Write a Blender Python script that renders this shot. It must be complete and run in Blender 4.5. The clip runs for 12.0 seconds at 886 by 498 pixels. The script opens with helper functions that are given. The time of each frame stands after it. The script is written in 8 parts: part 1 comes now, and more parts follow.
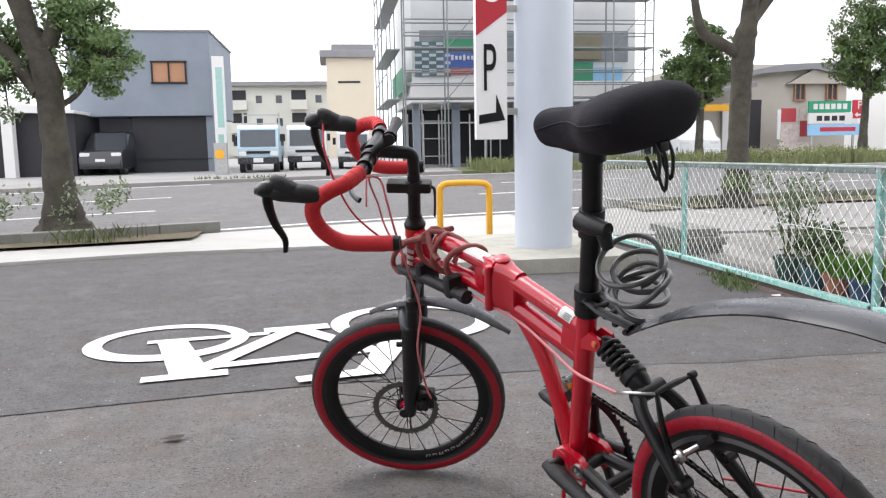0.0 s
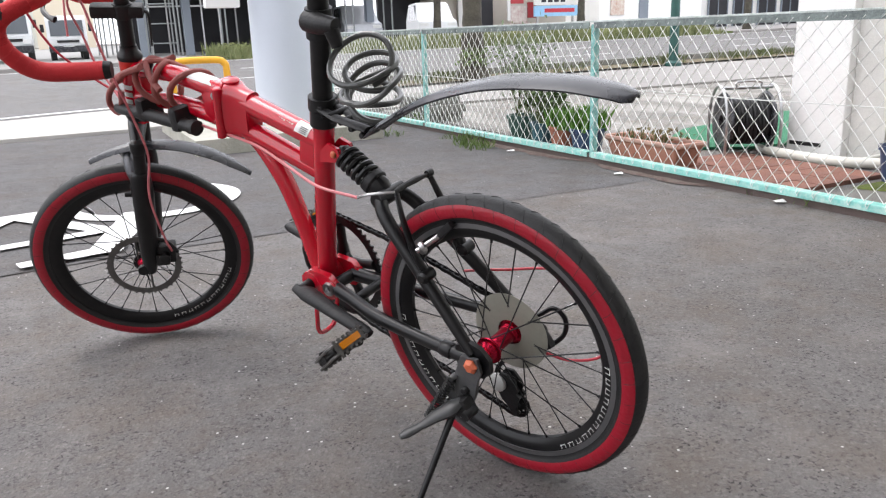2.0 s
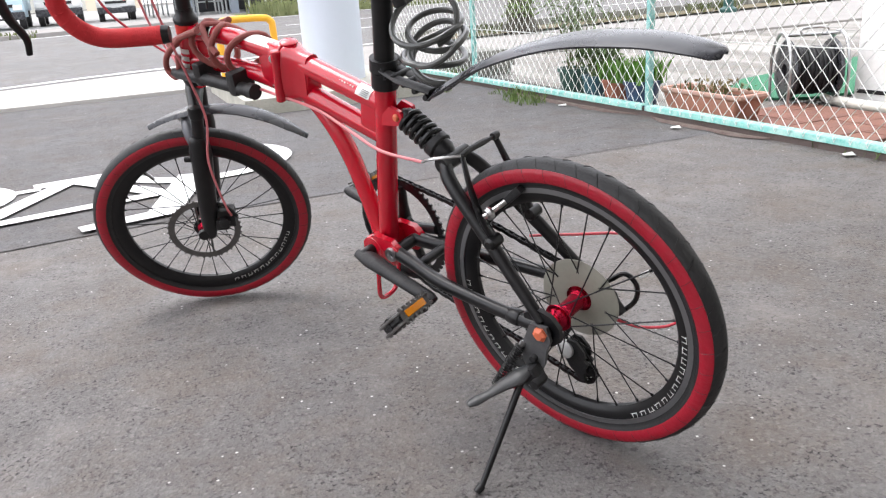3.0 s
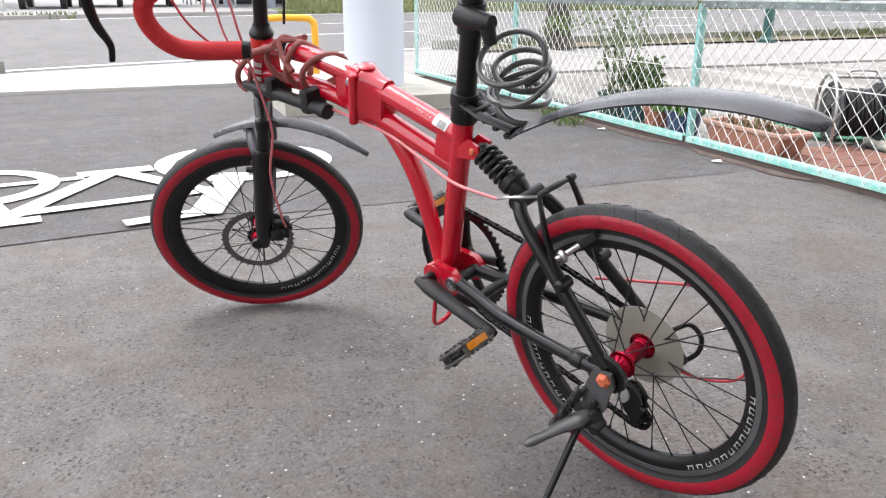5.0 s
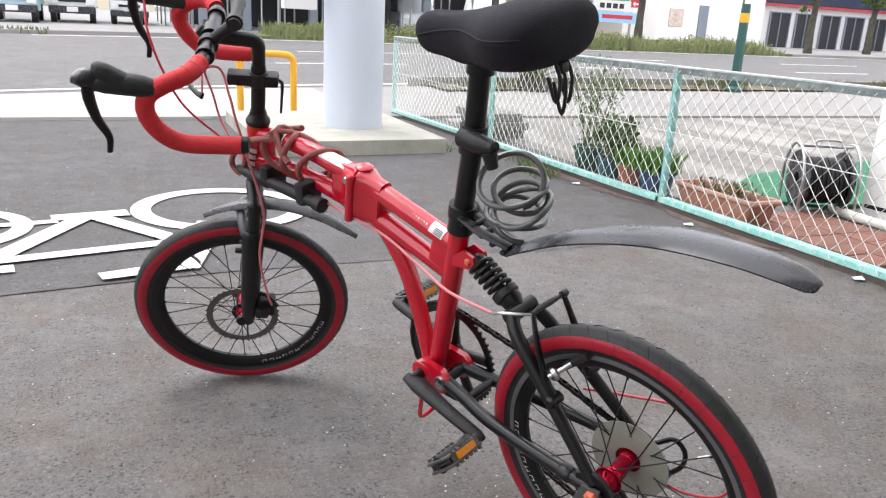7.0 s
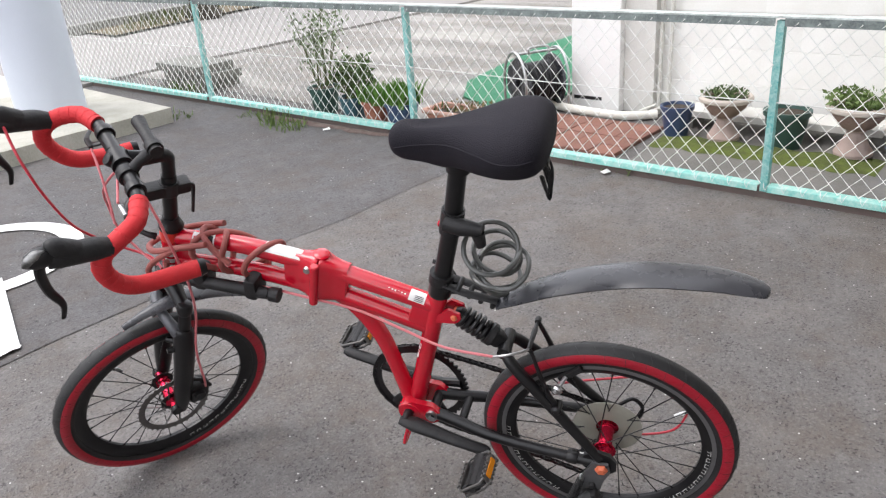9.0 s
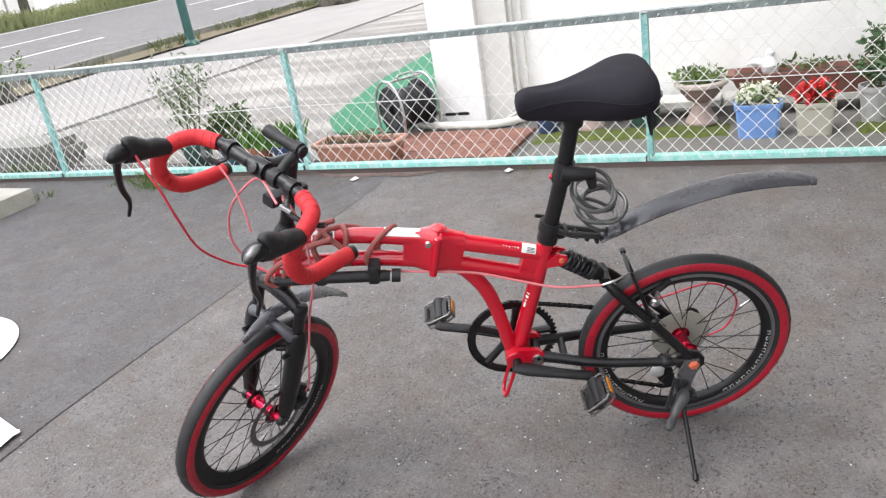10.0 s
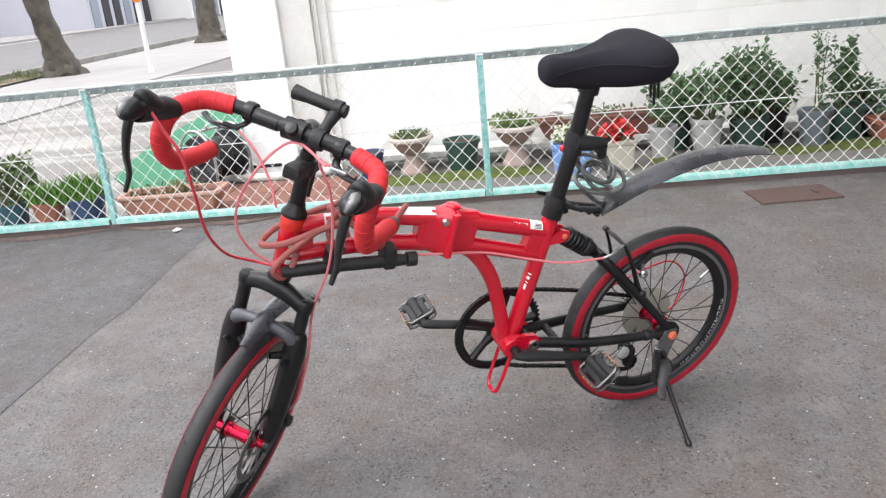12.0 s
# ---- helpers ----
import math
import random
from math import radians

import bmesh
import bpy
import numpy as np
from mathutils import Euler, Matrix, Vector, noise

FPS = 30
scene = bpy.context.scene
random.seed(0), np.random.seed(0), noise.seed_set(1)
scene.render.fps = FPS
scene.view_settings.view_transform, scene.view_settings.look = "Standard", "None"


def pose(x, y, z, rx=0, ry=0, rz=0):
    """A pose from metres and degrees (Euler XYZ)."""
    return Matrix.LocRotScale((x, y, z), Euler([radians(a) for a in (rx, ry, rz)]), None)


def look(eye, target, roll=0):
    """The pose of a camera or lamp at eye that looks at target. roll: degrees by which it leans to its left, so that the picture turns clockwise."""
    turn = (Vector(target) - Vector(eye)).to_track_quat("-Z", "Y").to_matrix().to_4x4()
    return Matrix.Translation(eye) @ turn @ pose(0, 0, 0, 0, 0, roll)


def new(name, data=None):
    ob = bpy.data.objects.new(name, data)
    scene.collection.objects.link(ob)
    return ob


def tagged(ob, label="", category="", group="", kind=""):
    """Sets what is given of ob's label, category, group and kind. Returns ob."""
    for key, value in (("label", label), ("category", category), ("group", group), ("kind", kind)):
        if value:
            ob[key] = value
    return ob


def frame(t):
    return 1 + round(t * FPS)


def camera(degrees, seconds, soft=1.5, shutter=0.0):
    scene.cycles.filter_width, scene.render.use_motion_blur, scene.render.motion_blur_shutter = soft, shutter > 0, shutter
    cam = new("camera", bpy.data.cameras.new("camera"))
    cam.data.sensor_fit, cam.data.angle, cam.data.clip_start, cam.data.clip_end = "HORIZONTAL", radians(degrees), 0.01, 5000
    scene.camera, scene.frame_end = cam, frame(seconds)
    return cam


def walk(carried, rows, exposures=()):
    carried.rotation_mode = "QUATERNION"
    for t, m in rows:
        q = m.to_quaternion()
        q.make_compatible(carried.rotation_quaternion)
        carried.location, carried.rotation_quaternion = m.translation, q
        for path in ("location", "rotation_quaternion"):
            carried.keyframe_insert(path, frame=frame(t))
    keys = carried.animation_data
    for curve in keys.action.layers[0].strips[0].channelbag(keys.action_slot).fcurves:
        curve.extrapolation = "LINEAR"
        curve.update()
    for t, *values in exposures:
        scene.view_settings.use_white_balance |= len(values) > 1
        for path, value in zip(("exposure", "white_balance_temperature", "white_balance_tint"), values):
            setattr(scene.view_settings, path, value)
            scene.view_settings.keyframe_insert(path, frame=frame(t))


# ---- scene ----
cam = camera(59.77, 12.0, 1.25)
PATH = [
    (0, (0.151, 0.064, 0.838), (0.424, 2.029, 0.586), -1.0),
    (0.3, (0.178, 0.06, 0.826), (0.476, 2.027, 0.627), -1.5),
    (0.5, (0.155, 0.039, 0.822), (0.615, 1.967, 0.553), -0.8),
    (0.7, (0.154, 0.027, 0.81), (0.782, 1.894, 0.467), -0.5),
    (1, (0.164, 0.042, 0.776), (0.851, 1.855, 0.284), -1.4),
    (1.2, (0.165, 0.052, 0.749), (0.855, 1.863, 0.255), -2.2),
    (1.5, (0.167, 0.051, 0.741), (0.891, 1.85, 0.253), -2.2),
    (1.7, (0.169, 0.051, 0.731), (0.909, 1.844, 0.244), -2.4),
    (2, (0.175, 0.067, 0.704), (1.02, 1.797, 0.162), -2.1),
    (2.3, (0.172, 0.079, 0.7), (0.937, 1.818, 0.074), -3.5),
    (2.5, (0.17, 0.084, 0.704), (0.927, 1.82, 0.06), -3.6),
    (3, (0.16, 0.11, 0.712), (0.88, 1.861, 0.065), -3.7),
    (3.5, (0.151, 0.137, 0.724), (0.815, 1.914, 0.091), -3.6),
    (3.7, (0.153, 0.149, 0.726), (0.792, 1.935, 0.092), -2.8),
    (5.5, (0.074, 0.151, 0.767), (0.793, 1.904, 0.126), 1.4),
    (6, (0.082, 0.156, 0.773), (0.842, 1.886, 0.117), 1.9),
    (6.5, (0.075, 0.183, 0.8), (0.879, 1.907, 0.185), 2.7),
    (6.7, (0.064, 0.19, 0.821), (0.838, 1.955, 0.286), 2.8),
    (8.3, (-0.116, 0.164, 1.223), (0.725, 1.748, 0.339), 5.8),
    (8.5, (-0.246, 0.237, 1.216), (0.802, 1.71, 0.361), 4.0),
    (8.8, (-0.316, 0.337, 1.216), (0.996, 1.625, 0.43), 0.3),
    (9, (-0.344, 0.421, 1.21), (0.996, 1.66, 0.39), -4.3),
    (9.2, (-0.461, 0.486, 1.219), (0.934, 1.662, 0.398), -5.9),
    (9.5, (-0.73, 0.593, 1.222), (0.814, 1.586, 0.429), -7.8),
    (9.7, (-0.813, 0.64, 1.229), (0.762, 1.611, 0.469), -7.4),
    (10, (-0.861, 0.789, 1.198), (0.785, 1.631, 0.436), -9.2),
    (10.2, (-0.905, 0.903, 1.205), (0.763, 1.625, 0.37), -8.6),
    (10.5, (-1.034, 1.072, 1.203), (0.735, 1.564, 0.411), -9.2),
    (10.7, (-1.103, 1.134, 1.211), (0.674, 1.53, 0.385), -10.5),
    (11, (-1.094, 1.279, 1.18), (0.71, 1.46, 0.336), -9.6),
    (11.3, (-1.076, 1.374, 1.185), (0.738, 1.473, 0.346), -10.1),
    (11.5, (-1.08, 1.426, 1.153), (0.761, 1.422, 0.372), -7.1),
    (11.7, (-1.041, 1.405, 1.102), (0.83, 1.423, 0.396), -6.9),
    (12, (-0.996, 1.354, 1.045), (0.888, 1.535, 0.399), -5.5),
]
EXPOSURES = [(0, 0.77), (0.5, 0.56), (1, 0.58), (1.5, 0.95), (2, 0.95), (2.5, 1.2), (3.5, 1.28), (5.5, 1.26), (6, 1.21), (6.5, 1.16), (8.5, 0.90), (9.5, 1.07), (10.5, 1.16), (11, 1.14), (12, 1.20)]
walk(cam, [(t, look(eye, target, roll)) for t, eye, target, roll in PATH], EXPOSURES)

# ---- world, sun, exposure ----
world = bpy.data.worlds.new("overcast_sky")
scene.world = world
world.use_nodes = True
wn, wl = world.node_tree.nodes, world.node_tree.links
wn.clear()
sky = wn.new("ShaderNodeTexSky")
sky.sky_type, sky.sun_disc = "NISHITA", False
sky.sun_elevation, sky.sun_rotation = radians(60), radians(-35)
sky.air_density, sky.dust_density, sky.ozone_density = 1.0, 6.0, 1.0
cloud = wn.new("ShaderNodeMix")  # an even cloud layer over the sky
cloud.data_type = "RGBA"
cloud.inputs["Factor"].default_value = 0.88
cloud.inputs["B"].default_value = (9.55, 9.65, 10.35, 1)
back = wn.new("ShaderNodeBackground")
back.inputs["Strength"].default_value = 0.14
wout = wn.new("ShaderNodeOutputWorld")
wl.new(sky.outputs[0], cloud.inputs["A"])
wl.new(cloud.outputs["Result"], back.inputs[0])
wl.new(back.outputs[0], wout.inputs[0])

sun = new("sun", bpy.data.lights.new("sun", "SUN"))
sun.data.energy, sun.data.angle, sun.data.color = 0.8, radians(30), (1.0, 0.985, 0.985)
sun.matrix_world = look((-10, 14, 30), (0, 0, 0))

# ---- materials ----
MATS = {}


def mat(name, base, rough=0.6, metal=0.0, second=None, scale=8.0, mix=0.5, fine=120.0, bump=0.0, bump_scale=150.0,
        coat=0.0, spec=0.5, alpha=1.0, trans=0.0, vary=0.0, rough_var=0.0):
    """A surface with variation at two scales (stains and grain) and a fine relief."""
    if name in MATS:
        return MATS[name]
    m = bpy.data.materials.new(name)
    m.use_nodes = True
    n, lk = m.node_tree.nodes, m.node_tree.links
    p = n["Principled BSDF"]
    p.inputs["Roughness"].default_value = rough
    p.inputs["Metallic"].default_value = metal
    p.inputs["Specular IOR Level"].default_value = spec
    p.inputs["Coat Weight"].default_value = coat
    p.inputs["Alpha"].default_value = alpha
    p.inputs["Transmission Weight"].default_value = trans
    second = second or tuple(c * 0.72 for c in base)
    tc = n.new("ShaderNodeTexCoord")
    big = n.new("ShaderNodeTexNoise")
    big.inputs["Scale"].default_value, big.inputs["Detail"].default_value = scale, 5.0
    big.inputs["Roughness"].default_value = 0.62
    small = n.new("ShaderNodeTexNoise")
    small.inputs["Scale"].default_value, small.inputs["Detail"].default_value = fine, 3.0
    lk.new(tc.outputs["Object"], big.inputs["Vector"])
    lk.new(tc.outputs["Object"], small.inputs["Vector"])
    add = n.new("ShaderNodeMath")
    add.operation = "MULTIPLY_ADD"
    add.inputs[1].default_value = 0.45
    lk.new(small.outputs["Fac"], add.inputs[0])
    lk.new(big.outputs["Fac"], add.inputs[2])
    ramp = n.new("ShaderNodeMapRange")
    ramp.inputs["From Min"].default_value, ramp.inputs["From Max"].default_value = 0.5, 0.95
    ramp.inputs["To Max"].default_value = mix
    lk.new(add.outputs[0], ramp.inputs["Value"])
    mx = n.new("ShaderNodeMix")
    mx.data_type = "RGBA"
    mx.inputs["A"].default_value, mx.inputs["B"].default_value = (*base, 1), (*second, 1)
    lk.new(ramp.outputs[0], mx.inputs["Factor"])
    colour = mx.outputs["Result"]
    if vary:
        info = n.new("ShaderNodeObjectInfo")
        hsv = n.new("ShaderNodeHueSaturation")
        vr = n.new("ShaderNodeMapRange")
        vr.inputs["To Min"].default_value, vr.inputs["To Max"].default_value = 1 - vary, 1 + vary
        lk.new(info.outputs["Random"], vr.inputs["Value"])
        lk.new(vr.outputs[0], hsv.inputs["Value"])
        lk.new(colour, hsv.inputs["Color"])
        colour = hsv.outputs[0]
    lk.new(colour, p.inputs["Base Color"])
    if rough_var:
        rr = n.new("ShaderNodeMapRange")
        rr.inputs["To Min"].default_value, rr.inputs["To Max"].default_value = rough - rough_var, rough + rough_var
        lk.new(big.outputs["Fac"], rr.inputs["Value"])
        lk.new(rr.outputs[0], p.inputs["Roughness"])
    if bump:
        bn = n.new("ShaderNodeTexNoise")
        bn.inputs["Scale"].default_value, bn.inputs["Detail"].default_value = bump_scale, 4.0
        lk.new(tc.outputs["Object"], bn.inputs["Vector"])
        b = n.new("ShaderNodeBump")
        b.inputs["Strength"].default_value, b.inputs["Distance"].default_value = bump, 0.01
        lk.new(bn.outputs["Fac"], b.inputs["Height"])
        lk.new(b.outputs[0], p.inputs["Normal"])
    MATS[name] = m
    return m


def asphalt_mat(name, base, grit, stain, chips=0.5, pitted=0.8):
    """Asphalt: bitumen with pale stone chips, wide stains and a pitted relief."""
    m = bpy.data.materials.new(name)
    m.use_nodes = True
    n, lk = m.node_tree.nodes, m.node_tree.links
    p = n["Principled BSDF"]
    p.inputs["Roughness"].default_value = 0.80
    p.inputs["Specular IOR Level"].default_value = 0.38
    tc = n.new("ShaderNodeTexCoord")

    def noise_tex(scale, detail, rough=0.6):
        t = n.new("ShaderNodeTexNoise")
        t.inputs["Scale"].default_value, t.inputs["Detail"].default_value = scale, detail
        t.inputs["Roughness"].default_value = rough
        lk.new(tc.outputs["Object"], t.inputs["Vector"])
        return t

    def blend(a, b, fac, lo, hi, top=1.0):
        r = n.new("ShaderNodeMapRange")
        r.inputs["From Min"].default_value, r.inputs["From Max"].default_value = lo, hi
        r.inputs["To Max"].default_value = top
        lk.new(fac, r.inputs["Value"])
        x = n.new("ShaderNodeMix")
        x.data_type = "RGBA"
        for key, v in (("A", a), ("B", b)):
            if isinstance(v, tuple):
                x.inputs[key].default_value = (*v, 1)
            else:
                lk.new(v, x.inputs[key])
        lk.new(r.outputs[0], x.inputs["Factor"])
        return x.outputs["Result"]

    wide, mid, fine = noise_tex(0.55, 6), noise_tex(5.0, 5, 0.7), noise_tex(260.0, 2)
    grain = noise_tex(95.0, 4, 0.75)
    cell = n.new("ShaderNodeTexVoronoi")
    cell.inputs["Scale"].default_value = 170.0
    lk.new(tc.outputs["Object"], cell.inputs["Vector"])
    c = blend(base, stain, wide.outputs["Fac"], 0.42, 0.72)
    c = blend(c, tuple(v * 1.18 for v in base), mid.outputs["Fac"], 0.45, 0.8, 0.8)
    c = blend(c, tuple(v * 0.32 for v in base), grain.outputs["Fac"], 0.52, 0.72, 0.40)
    patch = noise_tex(1.7, 8, 0.74)
    c = blend(c, tuple(v * k for v, k in zip(base, (0.66, 0.60, 0.54))), patch.outputs["Fac"], 0.50, 0.72, 0.85)
    dusty = noise_tex(0.9, 7, 0.68)
    c = blend(c, tuple(v * k for v, k in zip(base, (1.30, 1.24, 1.17))), dusty.outputs["Fac"], 0.52, 0.72, 0.7)
    pits = noise_tex(58.0, 5, 0.66)
    c = blend(c, tuple(v * 0.22 for v in base), pits.outputs["Fac"], 0.575, 0.635, 0.74)
    mottle = noise_tex(9.0, 6, 0.7)
    c = blend(c, tuple(v * k for v, k in zip(base, (0.70, 0.66, 0.63))), mottle.outputs["Fac"], 0.50, 0.68, 0.6)
    pale = noise_tex(2.6, 7, 0.72)
    c = blend(c, tuple(v * k for v, k in zip(base, (1.42, 1.36, 1.30))), pale.outputs["Fac"], 0.52, 0.70, 0.6)
    # dark gaps between the stones where the bitumen has worn away
    gap, worn, gm, wm, both = n.new("ShaderNodeTexVoronoi"), noise_tex(6.0, 6, 0.7), n.new("ShaderNodeMapRange"), n.new("ShaderNodeMapRange"), n.new("ShaderNodeMath")
    gap.feature = "DISTANCE_TO_EDGE"
    gap.inputs["Scale"].default_value = 200.0
    lk.new(tc.outputs["Object"], gap.inputs["Vector"])
    lk.new(gap.outputs["Distance"], gm.inputs["Value"])
    gm.inputs["From Min"].default_value, gm.inputs["From Max"].default_value, gm.inputs["To Min"].default_value, gm.inputs["To Max"].default_value = 0.0, 0.16, 1.0, 0.0
    lk.new(worn.outputs["Fac"], wm.inputs["Value"])
    wm.inputs["From Min"].default_value, wm.inputs["From Max"].default_value = 0.40, 0.62
    both.operation = "MULTIPLY"
    lk.new(gm.outputs[0], both.inputs[0])
    lk.new(wm.outputs[0], both.inputs[1])
    c = blend(c, tuple(v * 0.25 for v in base), both.outputs[0], 0.1, 0.9, 0.36)
    stones = n.new("ShaderNodeTexWhiteNoise")
    lk.new(cell.outputs["Color"], stones.inputs["Vector"])
    c = blend(c, tuple(v * 1.75 for v in base), stones.outputs["Value"], 0.68, 1.0, 0.24)
    brown = noise_tex(3.6, 9, 0.78)
    c = blend(c, tuple(v * k for v, k in zip(base, (0.80, 0.70, 0.60))), brown.outputs["Fac"], 0.47, 0.66, 0.85)
    sep = n.new("ShaderNodeSeparateColor")
    lk.new(cell.outputs["Color"], sep.inputs[0])
    c = blend(c, grit, sep.outputs[0], 0.78, 0.98, chips)
    # broken-out stones in loose clusters: small dark hollows with torn outlines
    clump, torn, cut, soft_, hole = noise_tex(13.0, 5, 0.65), noise_tex(125.0, 3, 0.55), n.new("ShaderNodeMapRange"), n.new("ShaderNodeMapRange"), n.new("ShaderNodeMath")
    lk.new(clump.outputs["Fac"], soft_.inputs["Value"])
    soft_.inputs["From Min"].default_value, soft_.inputs["From Max"].default_value = 0.44, 0.60
    lk.new(torn.outputs["Fac"], cut.inputs["Value"])
    cut.inputs["From Min"].default_value, cut.inputs["From Max"].default_value = 0.56, 0.63
    hole.operation = "MULTIPLY"
    lk.new(soft_.outputs[0], hole.inputs[0])
    lk.new(cut.outputs[0], hole.inputs[1])
    c = blend(c, tuple(v * 0.13 for v in base), hole.outputs[0], 0.0, 1.0, pitted)
    # single pale quartz chips
    chip = n.new("ShaderNodeTexVoronoi")
    chip.inputs["Scale"].default_value = 62.0
    lk.new(tc.outputs["Object"], chip.inputs["Vector"])
    csep, few, near_, both2 = n.new("ShaderNodeSeparateColor"), n.new("ShaderNodeMapRange"), n.new("ShaderNodeMapRange"), n.new("ShaderNodeMath")
    lk.new(chip.outputs["Color"], csep.inputs[0])
    lk.new(csep.outputs[1], few.inputs["Value"])
    few.inputs["From Min"].default_value, few.inputs["From Max"].default_value = 0.93, 0.97
    lk.new(chip.outputs["Distance"], near_.inputs["Value"])
    near_.inputs["From Min"].default_value, near_.inputs["From Max"].default_value, near_.inputs["To Min"].default_value, near_.inputs["To Max"].default_value = 0.10, 0.20, 1.0, 0.0
    both2.operation = "MULTIPLY"
    lk.new(few.outputs[0], both2.inputs[0])
    lk.new(near_.outputs[0], both2.inputs[1])
    c = blend(c, (0.62, 0.61, 0.58), both2.outputs[0], 0.1, 0.9, 0.9)
    lk.new(c, p.inputs["Base Color"])
    b = n.new("ShaderNodeBump")
    b.inputs["Strength"].default_value, b.inputs["Distance"].default_value = 0.8, 0.006
    lk.new(grain.outputs["Fac"], b.inputs["Height"])
    b2 = n.new("ShaderNodeBump")
    b2.inputs["Strength"].default_value, b2.inputs["Distance"].default_value = 0.4, 0.003
    lk.new(cell.outputs["Distance"], b2.inputs["Height"])
    lk.new(b.outputs[0], b2.inputs["Normal"])
    b3 = n.new("ShaderNodeBump")
    b3.invert = True
    b3.inputs["Strength"].default_value, b3.inputs["Distance"].default_value = 0.7, 0.004
    lk.new(hole.outputs[0], b3.inputs["Height"])
    lk.new(b2.outputs[0], b3.inputs["Normal"])
    lk.new(b3.outputs[0], p.inputs["Normal"])
    MATS[name] = m
    return m


ASPHALT = asphalt_mat("asphalt_old", (0.147, 0.139, 0.136), (0.27, 0.255, 0.24), (0.104, 0.096, 0.091), 0.24)
ASPHALT_NEW = asphalt_mat("asphalt_new", (0.107, 0.103, 0.105), (0.21, 0.20, 0.195), (0.084, 0.080, 0.080), 0.22, 0.55)
ROAD = asphalt_mat("asphalt_road", (0.153, 0.151, 0.151), (0.24, 0.23, 0.22), (0.125, 0.123, 0.122), 0.3)
LOT = asphalt_mat("lot_worn", (0.215, 0.206, 0.193), (0.36, 0.34, 0.31), (0.15, 0.142, 0.134), 0.5)


def add_streaks(m, sx, sy, tone):
    """Long pale wear streaks over a paved surface."""
    n, lk = m.node_tree.nodes, m.node_tree.links
    p = n["Principled BSDF"]
    old = p.inputs["Base Color"].links[0].from_socket
    tc, mp, no, mr, mx = n.new("ShaderNodeTexCoord"), n.new("ShaderNodeMapping"), n.new("ShaderNodeTexNoise"), n.new("ShaderNodeMapRange"), n.new("ShaderNodeMix")
    mp.inputs["Scale"].default_value = (sx, sy, 1)
    mp.inputs["Rotation"].default_value = (0, 0, radians(12))
    no.inputs["Scale"].default_value, no.inputs["Detail"].default_value = 1.0, 6.0
    mr.inputs["From Min"].default_value, mr.inputs["From Max"].default_value, mr.inputs["To Max"].default_value = 0.46, 0.66, 0.8
    mx.data_type = "RGBA"
    mx.inputs["B"].default_value = (*tone, 1)
    lk.new(tc.outputs["Object"], mp.inputs["Vector"])
    lk.new(mp.outputs[0], no.inputs["Vector"])
    lk.new(no.outputs["Fac"], mr.inputs["Value"])
    lk.new(mr.outputs[0], mx.inputs["Factor"])
    lk.new(old, mx.inputs["A"])
    lk.new(mx.outputs["Result"], p.inputs["Base Color"])


add_streaks(LOT, 3.2, 0.5, (0.38, 0.365, 0.335))
CONC = mat("concrete_pavement", (0.46, 0.445, 0.415), 0.9, second=(0.34, 0.325, 0.30), scale=1.2, mix=0.7, bump=0.3, bump_scale=60)
SLABC = mat("concrete_slab", (0.46, 0.44, 0.39), 0.9, second=(0.25, 0.25, 0.20), scale=4, mix=0.8, bump=0.4, bump_scale=60)
KERBC = mat("kerb_stone", (0.24, 0.235, 0.215), 0.9, second=(0.12, 0.12, 0.10), scale=3, mix=0.8, bump=0.3)
PAINT_W = mat("road_paint", (0.78, 0.78, 0.76), 0.75, second=(0.55, 0.54, 0.52), scale=9, mix=0.35, fine=200, bump=0.35, bump_scale=220)
RED = mat("red_frame_paint", (0.50, 0.004, 0.020), 0.20, second=(0.42, 0.003, 0.013), scale=12, mix=0.5, coat=0.5, rough_var=0.08)
RED_MET = mat("red_anodised", (0.55, 0.012, 0.05), 0.25, metal=0.85, second=(0.4, 0.01, 0.03), scale=40)
TAPE = mat("red_bar_tape", (0.54, 0.016, 0.022), 0.7, second=(0.42, 0.013, 0.018), scale=30, bump=0.2, bump_scale=350)
TYRE_RED = mat("red_tyre_wall", (0.34, 0.007, 0.022), 0.34, second=(0.25, 0.006, 0.016), scale=14, bump=0.15)
RUBBER = mat("black_rubber", (0.010, 0.010, 0.011), 0.55, second=(0.024, 0.023, 0.022), scale=18, mix=0.6, bump=0.12, bump_scale=220)
BLACK = mat("black_paint", (0.005, 0.005, 0.006), 0.32, spec=0.35, second=(0.016, 0.015, 0.015), scale=25, mix=0.6, rough_var=0.1)
MATTE = mat("black_plastic", (0.009, 0.009, 0.010), 0.5, spec=0.35, second=(0.024, 0.023, 0.023), scale=30, mix=0.6, bump=0.12)
GREYP = mat("grey_plastic", (0.026, 0.027, 0.032), 0.27, second=(0.048, 0.048, 0.053), scale=14, mix=0.7, rough_var=0.12)
SADDLE = mat("black_cloth", (0.009, 0.008, 0.013), 0.85, spec=0.3, second=(0.014, 0.012, 0.017), scale=20, mix=0.7, bump=0.35, bump_scale=500)
STEEL = mat("steel", (0.55, 0.55, 0.56), 0.32, metal=1.0, second=(0.38, 0.37, 0.36), scale=30)
SPOKE = mat("dark_spoke", (0.03, 0.03, 0.031), 0.35, metal=0.8)
RIMTRACK = mat("rim_brake_track", (0.26, 0.26, 0.27), 0.4, metal=0.9, second=(0.2, 0.2, 0.2), scale=20)
